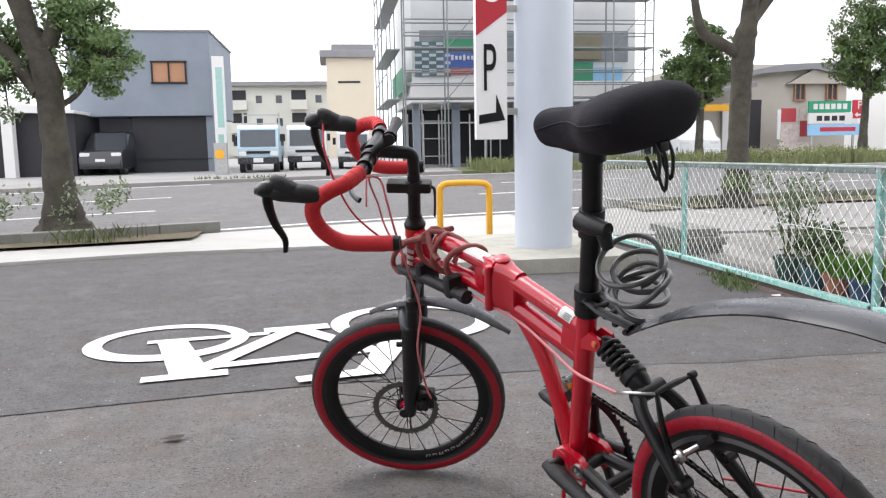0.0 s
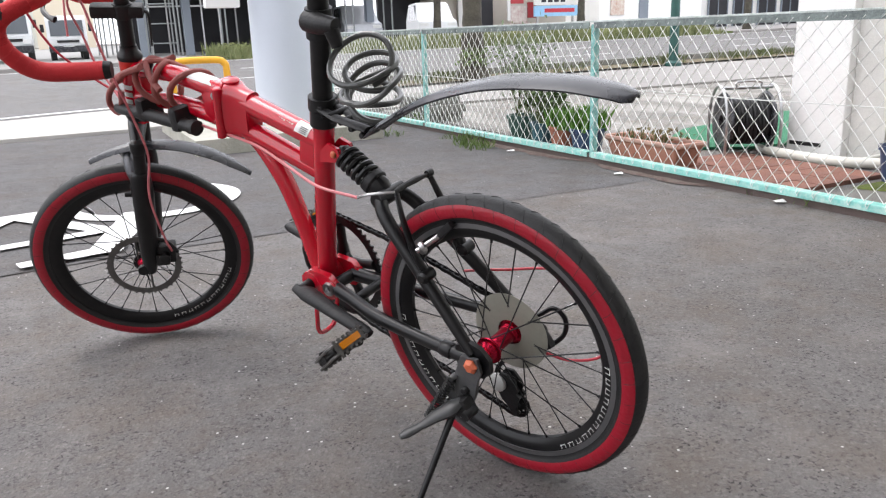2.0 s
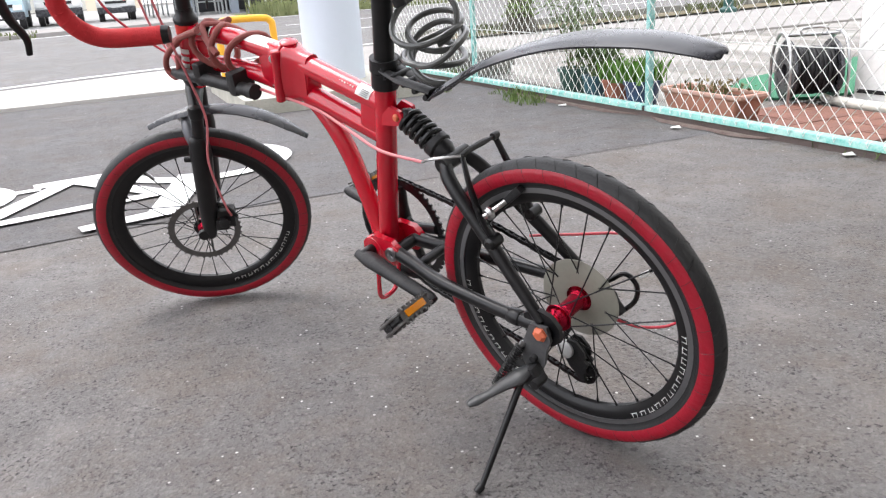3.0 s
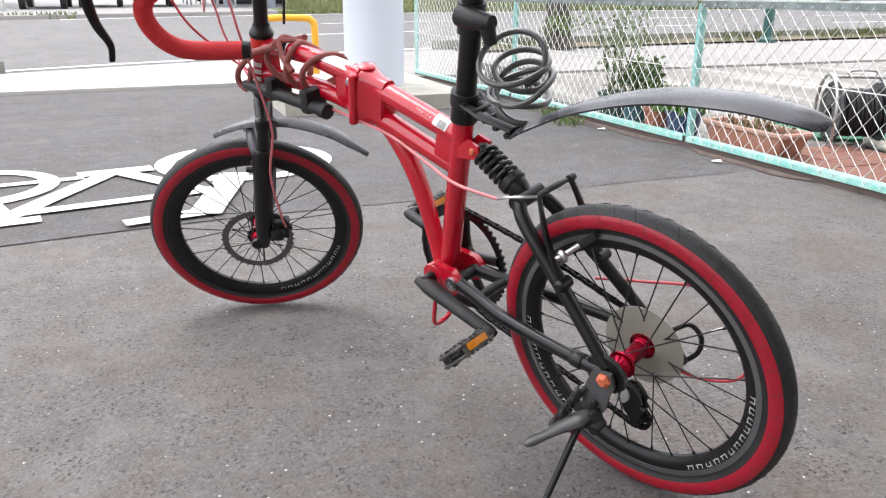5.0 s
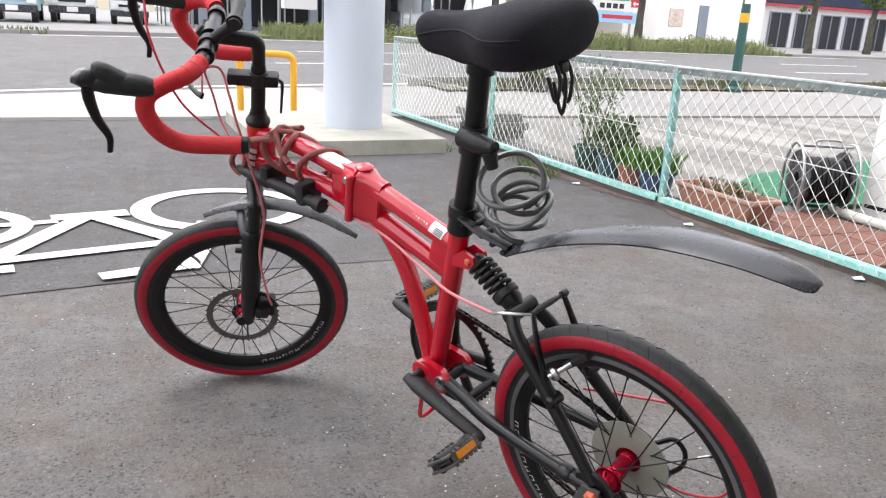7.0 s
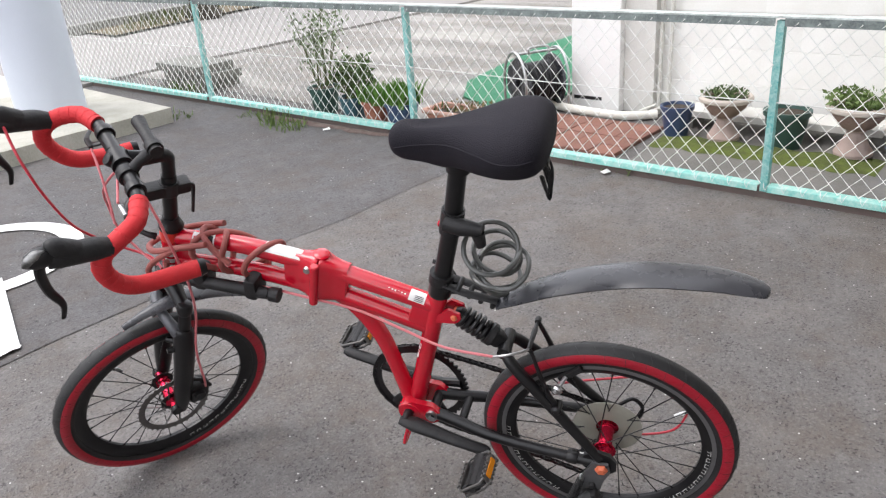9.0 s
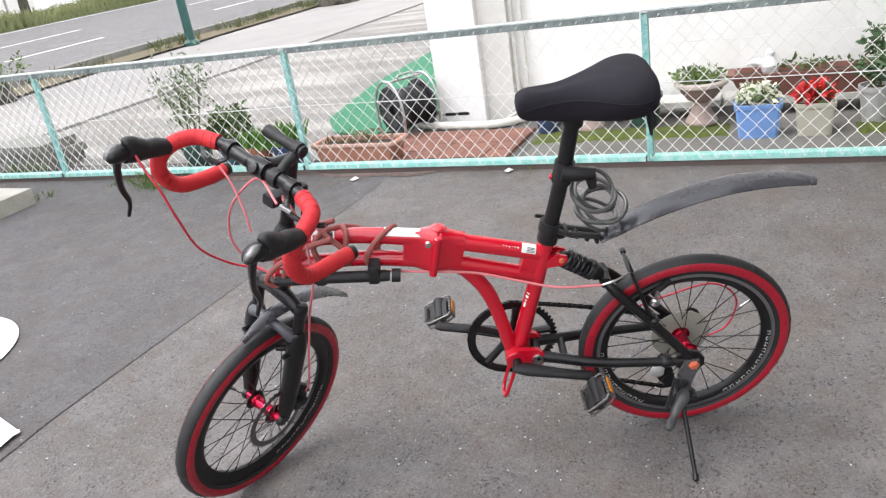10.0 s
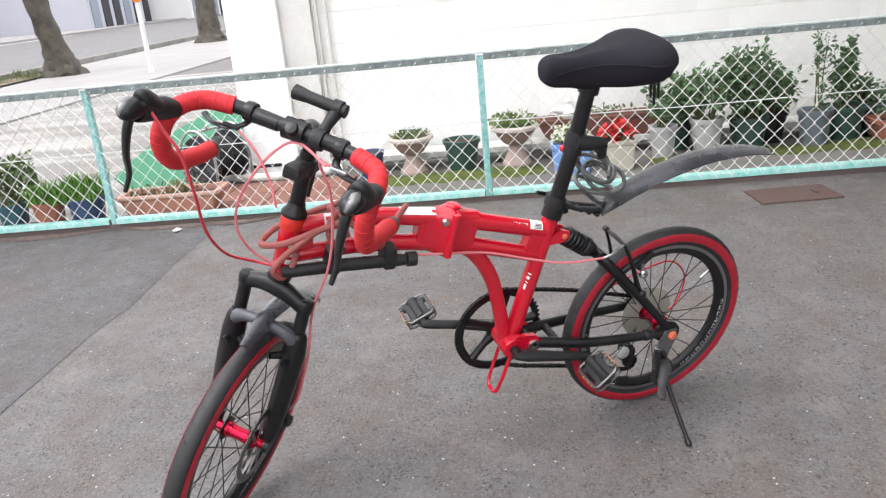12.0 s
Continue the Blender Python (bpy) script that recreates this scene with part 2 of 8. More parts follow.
DISC_CLEAR = mat("clear_plastic", (0.34, 0.33, 0.28), 0.4, second=(0.24, 0.23, 0.19), scale=25, alpha=0.72)
AMBER = mat("amber_reflector", (0.62, 0.22, 0.01), 0.25, second=(0.5, 0.16, 0.01), scale=60)
COPPER = mat("orange_nut", (0.62, 0.14, 0.06), 0.45, second=(0.4, 0.1, 0.05), scale=40)
BRACE = mat("cast_grey", (0.085, 0.087, 0.096), 0.42, 0.2, second=(0.05, 0.052, 0.06), scale=30, mix=0.7)
DISCM = mat("disc_steel", (0.16, 0.155, 0.15), 0.4, 0.7, second=(0.09, 0.085, 0.08), scale=30)
LINKM = mat("brushed_link", (0.55, 0.55, 0.54), 0.5, 0.35, second=(0.42, 0.42, 0.41), scale=40)
KSTEEL = mat("stand_steel", (0.10, 0.10, 0.105), 0.45, 0.5, second=(0.15, 0.15, 0.15), scale=30, mix=0.8)
KLEVER = mat("lever_plastic", (0.028, 0.029, 0.030), 0.42, second=(0.05, 0.05, 0.05), scale=40, mix=0.7)
WHITE = mat("white_print", (0.72, 0.72, 0.70), 0.5)
LOCKC = mat("smoky_vinyl", (0.055, 0.058, 0.055), 0.32, second=(0.10, 0.10, 0.095), scale=25, coat=0.3)
ROPE = mat("dusty_red_rubber", (0.22, 0.048, 0.042), 0.62, second=(0.30, 0.09, 0.075), scale=25, mix=0.8)
CABLE_R = mat("red_cable", (0.50, 0.03, 0.05), 0.4)
CABLE_P = mat("pink_cable", (0.62, 0.17, 0.19), 0.4)
TEAL = mat("teal_paint", (0.15, 0.54, 0.48), 0.6, second=(0.52, 0.70, 0.64), scale=22, mix=0.95, bump=0.25, bump_scale=90)
TEALP = mat("flaking_teal", (0.10, 0.36, 0.34), 0.65, second=(0.42, 0.62, 0.58), scale=30, mix=0.9, bump=0.3, bump_scale=120)
RAILD = mat("dark_rail", (0.10, 0.115, 0.115), 0.8, second=(0.30, 0.36, 0.34), scale=16, mix=0.8, bump=0.4)
TEALD = mat("weathered_rail", (0.66, 0.71, 0.69), 0.75, second=(0.22, 0.25, 0.23), scale=11, mix=0.75, bump=0.35, bump_scale=80)
WIRE = mat("white_wire", (0.80, 0.81, 0.78), 0.5, second=(0.45, 0.46, 0.43), scale=12, mix=0.6)
BLOCKW = mat("white_wall_paint", (0.86, 0.855, 0.82), 0.8, second=(0.74, 0.73, 0.68), scale=2.2, mix=0.6, bump=0.25, bump_scale=45, vary=0.012)
PILLAR = mat("pillar_paint", (0.55, 0.59, 0.66), 0.45, second=(0.50, 0.54, 0.60), scale=1.5, mix=0.7)
YELLOW = mat("yellow_paint", (0.80, 0.40, 0.02), 0.45, second=(0.62, 0.30, 0.03), scale=10)
BARK = mat("bark", (0.034, 0.027, 0.023), 0.95, second=(0.115, 0.108, 0.080), scale=5, mix=0.75, bump=0.9, bump_scale=28)
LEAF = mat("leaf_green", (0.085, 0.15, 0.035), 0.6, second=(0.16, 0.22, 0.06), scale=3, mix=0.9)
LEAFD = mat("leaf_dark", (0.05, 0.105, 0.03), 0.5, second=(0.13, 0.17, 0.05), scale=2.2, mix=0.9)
# lighter leaf copy: daylight within the near crown is put into the colour
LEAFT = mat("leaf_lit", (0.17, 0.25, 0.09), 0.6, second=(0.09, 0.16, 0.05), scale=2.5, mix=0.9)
VERGE = mat("verge_straw", (0.21, 0.22, 0.10), 0.8, second=(0.12, 0.15, 0.055), scale=1.2, mix=0.9)
LEAFB = mat("leaf_bright", (0.14, 0.30, 0.05), 0.55, second=(0.09, 0.20, 0.03), scale=9, mix=0.9)
LEAFS = mat("leaf_silver", (0.27, 0.33, 0.20), 0.6, second=(0.15, 0.20, 0.10), scale=9, mix=0.9)
GRASS = mat("dry_grass", (0.13, 0.145, 0.05), 0.8, second=(0.065, 0.095, 0.03), scale=2, mix=0.9)
MOSS = mat("moss", (0.115, 0.15, 0.02), 0.95, second=(0.055, 0.065, 0.02), scale=20, mix=0.9, bump=1.0, bump_scale=90)
SCUFF = mat("scuffed_cap", (0.30, 0.30, 0.295), 0.38, metal=0.5, second=(0.03, 0.03, 0.03), scale=55, mix=1.0)
TERRA = mat("terracotta", (0.36, 0.13, 0.08), 0.8, second=(0.27, 0.11, 0.075), scale=9, mix=0.8, bump=0.15)
SOIL = mat("soil", (0.05, 0.038, 0.028), 0.95, second=(0.09, 0.07, 0.05), scale=40, bump=0.8)


# ---- mesh builders ----
def unit(v):
    v = np.asarray(v, float)
    return v / (np.linalg.norm(v) + 1e-12)


def curve(pts, k=6, closed=False):
    """Points of a smooth curve through pts (Catmull-Rom)."""
    p = np.asarray(pts, float)
    m = len(p)
    if m < 3:
        return p
    out = []
    for i in range(m if closed else m - 1):
        a, b = p[i], p[(i + 1) % m]
        q0 = p[i - 1] if (i or closed) else 2 * a - b
        q3 = p[(i + 2) % m] if (i + 2 < m or closed) else 2 * b - a
        for s in range(k):
            t = s / k
            out.append(0.5 * (2 * a + (b - q0) * t + (2 * q0 - 5 * a + 4 * b - q3) * t * t + (3 * a - q0 - 3 * b + q3) * t ** 3))
    if not closed:
        out.append(p[-1])
    return np.array(out)


class Geo:
    """Collects vertices and faces of one mesh."""

    def __init__(self):
        self.v, self.f = [], []
        self.cut_edges = False

    def add(self, verts, faces):
        o = len(self.v)
        self.v.extend(tuple(map(float, x)) for x in verts)
        self.f.extend(tuple(i + o for i in fc) for fc in faces)
        return self

    def tube(self, pts, r, n=10, closed=False, up=None, flat=1.0, k=0):
        """A swept tube; r is one radius or one a point; flat squeezes it along the frame's second axis."""
        p = curve(pts, k, closed) if k else np.asarray(pts, float)
        m = len(p)
        rr = np.full(m, r) if np.isscalar(r) else np.interp(np.linspace(0, 1, m), np.linspace(0, 1, len(r)), r)
        if closed:
            tan = np.roll(p, -1, 0) - np.roll(p, 1, 0)
        else:
            tan = np.gradient(p, axis=0)
        tan = np.array([unit(t) for t in tan])
        a = np.array([0, 0, 1.0]) if up is None else np.asarray(up, float)
        if abs(unit(a) @ tan[0]) > 0.95:
            a = np.array([1.0, 0.3, 0])
        verts = []
        for i in range(m):
            a = unit(a - tan[i] * (a @ tan[i]))
            b = np.cross(tan[i], a)
            for j in range(n):
                w = 2 * math.pi * j / n
                verts.append(p[i] + rr[i] * (math.cos(w) * a * flat + math.sin(w) * b))
        faces = []
        for i in range(m if closed else m - 1):
            i2 = (i + 1) % m
            faces += [(i * n + j, i * n + (j + 1) % n, i2 * n + (j + 1) % n, i2 * n + j) for j in range(n)]
        if not closed:
            faces.append(tuple(reversed(range(n))))
            faces.append(tuple((m - 1) * n + j for j in range(n)))
        return self.add(verts, faces)

    def lathe(self, prof, at=(0, 0, 0), axis=(0, 0, 1), n=24, closed=False):
        """Turns a profile of (radius, height) round an axis."""
        ax = unit(axis)
        a = unit(np.cross(ax, (0, 0, 1) if abs(ax[2]) < 0.9 else (1, 0, 0)))
        b = np.cross(ax, a)
        at = np.asarray(at, float)
        verts = []
        for r, h in prof:
            for j in range(n):
                w = 2 * math.pi * j / n
                verts.append(at + ax * h + r * (math.cos(w) * a + math.sin(w) * b))
        m = len(prof)
        faces = []
        for i in range(m if closed else m - 1):
            i2 = (i + 1) % m
            faces += [(i * n + j, i * n + (j + 1) % n, i2 * n + (j + 1) % n, i2 * n + j) for j in range(n)]
        if not closed:
            if prof[0][0] > 1e-6:
                faces.append(tuple(reversed(range(n))))
            if prof[-1][0] > 1e-6:
                faces.append(tuple((m - 1) * n + j for j in range(n)))
        return self.add(verts, faces)

    def box(self, c, s, m=None, bevel=0.0):
        """A box of centre c and size s, turned by the matrix m round its centre; its edges are cut by bevel."""
        c, h = np.asarray(c, float), np.asarray(s, float) / 2
        R = np.eye(3) if m is None else np.asarray(m, float)[:3, :3]
        if bevel <= 0:
            v = [c + R @ (h * (x, y, z)) for x in (-1, 1) for y in (-1, 1) for z in (-1, 1)]
            return self.add(v, [(0, 1, 3, 2), (4, 6, 7, 5), (0, 4, 5, 1), (2, 3, 7, 6), (0, 2, 6, 4), (1, 5, 7, 3)])
        g = min(bevel, *(h * 0.9))
        self.cut_edges = True
        bm = bmesh.new()
        bmesh.ops.create_cube(bm, size=1.0)
        for v in bm.verts:
            v.co = Vector((v.co.x * 2 * h[0], v.co.y * 2 * h[1], v.co.z * 2 * h[2]))
        bmesh.ops.bevel(bm, geom=bm.edges[:], offset=g, segments=2, affect="EDGES", profile=0.6)
        bm.verts.index_update()
        self.add([c + R @ np.array(v.co) for v in bm.verts], [[v.index for v in f.verts] for f in bm.faces])
        bm.free()
        return self

    def prism(self, outline, z0, z1, place=None):
        """An outline in x, y pulled from z0 to z1; place turns local points into the parent's."""
        k = len(outline)
        v = [(x, y, z0) for x, y in outline] + [(x, y, z1) for x, y in outline]
        if place is not None:
            v = [place(*q) for q in v]
        return self.add(v, [tuple(reversed(range(k))), tuple(range(k, 2 * k))] + [(i, (i + 1) % k, k + (i + 1) % k, k + i) for i in range(k)])

    def strip(self, rows):
        """A sheet through rows of equally many points."""
        m, n = len(rows), len(rows[0])
        return self.add([q for r in rows for q in r], [(i * n + j, i * n + j + 1, (i + 1) * n + j + 1, (i + 1) * n + j) for i in range(m - 1) for j in range(n - 1)])


DROOP = []


def part(name, geo, material, parent=None, label="", smooth=True, thick=0.0):
    """Links a Geo as one mesh object, under parent."""
    me = bpy.data.meshes.new(name)
    verts = [(x - 0.008 * min(max((x - 0.1) / 0.25, 0.0), 1.0), y, z - DROOP[0] * x) for x, y, z in geo.v] if DROOP else geo.v
    me.from_pydata(verts, [], geo.f)
    me.validate()
    bm = bmesh.new()
    bm.from_mesh(me)
    bmesh.ops.recalc_face_normals(bm, faces=bm.faces)
    if smooth:
        for e in bm.edges:
            e.smooth = len(e.link_faces) == 2 and e.calc_face_angle(0) < radians(38)
        for f in bm.faces:
            f.smooth = True
    normals = None
    if smooth and geo.cut_edges:
        # wide faces keep their own direction; only the cut edges shade round
        normals = []
        for f in bm.faces:
            for v in f.verts:
                n_ = Vector((0, 0, 0))
                for q in v.link_faces:
                    if q.normal.dot(f.normal) > 0.62:
                        n_ += q.normal * q.calc_area()
                normals.append(n_.normalized() if n_.length > 0 else f.normal.copy())
    bm.to_mesh(me)
    bm.free()
    if normals:
        me.normals_split_custom_set(normals)
    me.materials.append(material)
    ob = new(name, me)
    if parent is not None:
        ob.parent = parent
    if label:
        tagged(ob, label)
    if thick:
        mod = ob.modifiers.new("thickness", "SOLIDIFY")
        mod.thickness, mod.offset = thick, 0
    return ob


def thing(name, label, category, group="", kind="", m=None):
    """An Empty that holds the parts of one thing."""
    ob = tagged(new(name), label, category, group, kind)
    if m is not None:
        ob.matrix_world = m
    return ob


def solid(name, geo, material, label, category="", group="", kind="", smooth=True, m=None):
    """A thing that is one mesh."""
    ob = tagged(part(name, geo, material, None, "", smooth), label, category, group, kind)
    if m is not None:
        ob.matrix_world = m
    return ob


def loose():
    """The things that stand so far."""
    return {ob for ob in bpy.data.objects if ob.parent is None}


def set_down(before, m):
    """Moves all that has been built since before, as one group."""
    for ob in loose() - before:
        ob.matrix_basis = m @ ob.matrix_basis


# ---- ground ----
def ground_z(x, y):
    """The drive is level; towards the road the ground tilts a little."""
    s = min(max((y - 6.6) / 2.0, 0.0), 1.0)
    s = s * s * (3 - 2 * s)
    far = 0.0112 * (min(y, 70.0) - 7.5) + 0.004 * min(max(x, -60.0), 60.0) - 0.06
    return s * far


def road_y(x):
    """The road's near white line."""
    if x > 10:
        return 11.2 + 0.02 * (x - 10)
    if x < -8:
        return 6.12 + 0.54 * (x + 8)
    return 9.7 + 0.31 * x - 0.0165 * x * x + 0.00045 * min(x, 0.0) ** 2


def lay(name, x_list, y_lo, y_hi, lift, material, label, parent=None, rows=6, kind="structure", thick=0.0):
    """A sheet on the ground between two lines y_lo(x) and y_hi(x)."""
    rows_ = []
    for x in x_list:
        a, b = y_lo(x), y_hi(x)
        rows_.append([(x, a + (b - a) * j / rows, ground_z(x, a + (b - a) * j / rows) + (lift(x) if callable(lift) else lift)) for j in range(rows + 1)])
    g = Geo().strip(rows_)
    if thick:
        edge = [rows_[0], ] and [r[0] for r in rows_] + rows_[-1][1:] + [r[-1] for r in reversed(rows_[:-1])] + list(reversed(rows_[0][1:-1]))
        k = len(edge)
        g.add(edge + [(x, y, z - thick) for x, y, z in edge], [(i, (i + 1) % k, k + (i + 1) % k, k + i) for i in range(k)])
    ob = part(name, g, material, parent, "" if parent is None else label, smooth=False)
    return ob if parent is not None else tagged(ob, label, "ground", "", kind)


def steps(lo, hi, n):
    return [lo + (hi - lo) * i / n for i in range(n + 1)]


xs = [-600, -250, -120, -60] + steps(-40, -8, 8) + steps(-6, 6, 60) + steps(8, 40, 16) + [60, 120, 250, 600]
ys = [-600, -250, -100, -40, -20, -10] + steps(-6, 5.9, 60) + steps(6.1, 9.1, 15) + [10, 12, 15, 20, 30, 50, 70, 120, 250, 600]
ground = tagged(part("ground", Geo().strip([[(x, y, ground_z(x, y)) for y in ys] for x in xs]), ASPHALT), "worn grey asphalt drive with pale stone chips", "ground", "", "structure")
# newer, darker asphalt in front of the old patch; its joint runs slightly askew
JOINT = [(-12.0, 1.2), (-0.91, 2.685), (-0.25, 2.785), (0.02, 2.815), (0.40, 2.848), (0.93, 2.845), (1.40, 2.84), (1.63, 2.81), (2.04, 2.83), (2.46, 2.82), (2.72, 2.85)]


def joint_y(x):
    return float(np.interp(x, [a for a, _ in JOINT], [b for _, b in JOINT]))


def drive_edge(x):
    return float(np.interp(x, [-30, -6, -2.63, -1.39, -0.1, 0.8], [1.0, 5.4, 6.42, 6.80, 6.90, 6.92]))


lay("drive_patch", steps(-12, -1.2, 14) + steps(-1.1, 2.72, 60), joint_y, lambda x: drive_edge(x) + 0.05, lambda x: 0.0035 - 0.002 * min(max((x - 0.3) / 1.0, 0.0), 1.0), ASPHALT_NEW, "darker newer asphalt patch of the drive", rows=30)
lay("pavement", steps(-30, -7, 10) + steps(-6, 2.4, 30), lambda x: drive_edge(x) if x < 0.8 else 7.0, lambda x: road_y(x) - 0.45, 0.03, CONC, "pale concrete pavement along the road", rows=12, thick=0.06)
lay("pavement_east", steps(2.4, 12, 30) + steps(13, 40, 10), lambda x: 7.0, lambda x: road_y(x) - 0.45, 0.03, mat("worn_pavement", (0.285, 0.27, 0.255), 0.9, second=(0.21, 0.197, 0.185), scale=1.0, mix=0.8, bump=0.3, bump_scale=60), "worn grey pavement beside the parking lot", rows=12, thick=0.06)
lay("road", steps(-60, -8, 12) + steps(-7, 12, 40) + steps(14, 60, 12), lambda x: road_y(x) - 0.45, lambda x: road_y(x) + 12.6, 0.008, ROAD, "grey asphalt road", rows=14)
lay("parking_lot", steps(2.95, 12, 20), lambda x: 3.15, lambda x: 7.0, 0.006, LOT, "worn grey parking lot with streaky pale concrete", rows=16)
lines = thing("lane_marking", "white painted lane lines on the road", "road marking", kind="structure")
for x0, x1, off, w in [(-40, 40, 0.0, 0.13)] + [(a, a + 2.6, 3.6, 0.12) for a in (-13.0, -5.2, 2.8, 9.5, 16)] + [(a, a + 3.4, 7.0, 0.12) for a in (-14, -6.4, 4.0, 11.2, 19)] + [(-30, -3.0, 11.9, 0.15), (-1.5, 40, 11.9, 0.15)]:
    lay("line", steps(x0, x1, 24), lambda x, o=off: road_y(x) + o, lambda x, o=off, w=w: road_y(x) + o + w, 0.014, PAINT_W, "", lines, rows=1)

# bicycle symbol painted on the drive
symbol = thing("bicycle_symbol", "white bicycle symbol painted on the dark asphalt", "road marking", kind="structure", m=pose(-0.0395, 0.0765, 0, 0, 0, -1.28) @ Matrix.Diagonal((0.97, 0.97, 1, 1)))


def paint(poly, lift=0.0095):
    pts = []
    for (xa, ya), (xb, yb) in zip(poly, poly[1:] + poly[:1]):
        pts += [(xa + (xb - xa) * i / 4, ya + (yb - ya) * i / 4) for i in range(4)]
    return Geo().add([(x, y, ground_z(x, y) + lift) for x, y in pts], [tuple(range(len(pts)))])


def stroke(a, b, w0, w1=None):
    w1 = w0 if w1 is None else w1
    a, b = np.array(a), np.array(b)
    t = unit(b - a)
    q = np.array((-t[1], t[0]))
    return [tuple(a + q * w0 / 2), tuple(a - q * w0 / 2), tuple(b - q * w1 / 2), tuple(b + q * w1 / 2)]


def ring(c, r0x, r0y, r1x, r1y, dx=0, dy=0, lift=0.0095):
    o = [(c[0] + r0x * math.cos(w), c[1] + r0y * math.sin(w)) for w in (2 * math.pi * i / 64 for i in range(64))]
    q = [(c[0] + dx + r1x * math.cos(w), c[1] + dy + r1y * math.sin(w)) for w in (2 * math.pi * i / 64 for i in range(64))]
    v = [(x, y, ground_z(x, y) + lift) for x, y in o + q]
    return Geo().add(v, [(i, (i + 1) % 64, 64 + (i + 1) % 64, 64 + i) for i in range(64)])


part("wheel_ring", ring((-0.675, 3.62), 0.366, 0.352, 0.288, 0.258, 0.0, 0.012), PAINT_W, symbol, smooth=False)
part("wheel_ring", ring((0.479, 3.835), 0.412, 0.420, 0.322, 0.325), PAINT_W, symbol, smooth=False)
for k, (a, b, w0, w1) in enumerate([((-0.765, 3.61), (-0.22, 3.695), 0.06, 0.06), ((-0.655, 3.615), (-0.465, 3.05), 0.13, 0.15), ((-0.635, 2.985), (-0.315, 3.045), 0.075, 0.085),
                                    ((-0.43, 3.10), (-0.12, 3.74), 0.09, 0.09), ((-0.38, 3.14), (0.27, 3.28), 0.075, 0.075), ((-0.25, 3.74), (0.06, 3.79), 0.10, 0.11),
                                    ((-0.09, 3.76), (0.27, 3.26), 0.085, 0.085), ((0.405, 3.56), (0.235, 2.91), 0.13, 0.12), ((-0.035, 2.875), (0.29, 2.955), 0.075, 0.10)]):
    part("stroke", paint(stroke(a, b, w0, w1), 0.0099 + 0.0006 * k), PAINT_W, symbol, smooth=False)

# ---- folding bicycle: local x ahead, y to its left, z up in its leaning plane; origin at the rear tyre's foot ----
ahead = Vector((-0.4062, 0.9138, 0.0)).normalized()
left = Vector((-ahead.y, ahead.x, 0.0))
LEAN_DEG = 11.64
b_up = left * math.sin(radians(LEAN_DEG)) + Vector((0, 0, 1)) * math.cos(radians(LEAN_DEG))
b_left = left * math.cos(radians(LEAN_DEG)) - Vector((0, 0, 1)) * math.sin(radians(LEAN_DEG))
BIKE = Matrix(((ahead.x, b_left.x, b_up.x, 0.7841), (ahead.y, b_left.y, b_up.y, 1.0495), (ahead.z, b_left.z, b_up.z, 0.0029), (0, 0, 0, 1)))
bike = thing("folding_bicycle", "red folding bicycle with drop bars leaning on its kickstand", "bicycle", m=BIKE)

# steering axes, with the bars turned to the left
STEER = radians(51)
rake = radians(19)
s_up = np.array((-math.sin(rake), 0, math.cos(rake)))
s_fwd = math.cos(STEER) * np.array((math.cos(rake), 0, math.sin(rake))) + math.sin(STEER) * np.array((0, 1.0, 0))
s_right = np.cross(s_fwd, s_up)
CROWN = np.array((0.880, 0.002, 0.5705))
# the handlebar is set a little askew on its post
turn_ = radians(50)
h_fwd = math.cos(turn_) * np.array((math.cos(rake), 0, math.sin(rake))) + math.sin(turn_) * np.array((0, 1.0, 0))
h_right = unit(np.cross(h_fwd, s_up) + 0.036 * s_up)
h_up = np.cross(h_right, h_fwd)
BAR = np.array((0.808, 0.078, 0.892)) + 0.016 * s_right
FHUB = np.array((0.9888, 0.0273, 0.2392))
RHUB = np.array((0, 0, 0.243))


def st(o, r, f, u):
    """A point from right, forward and up of the steered parts."""
    if o is BAR:
        return o + r * h_right + f * h_fwd + u * h_up
    return o + r * s_right + f * s_fwd + u * s_up


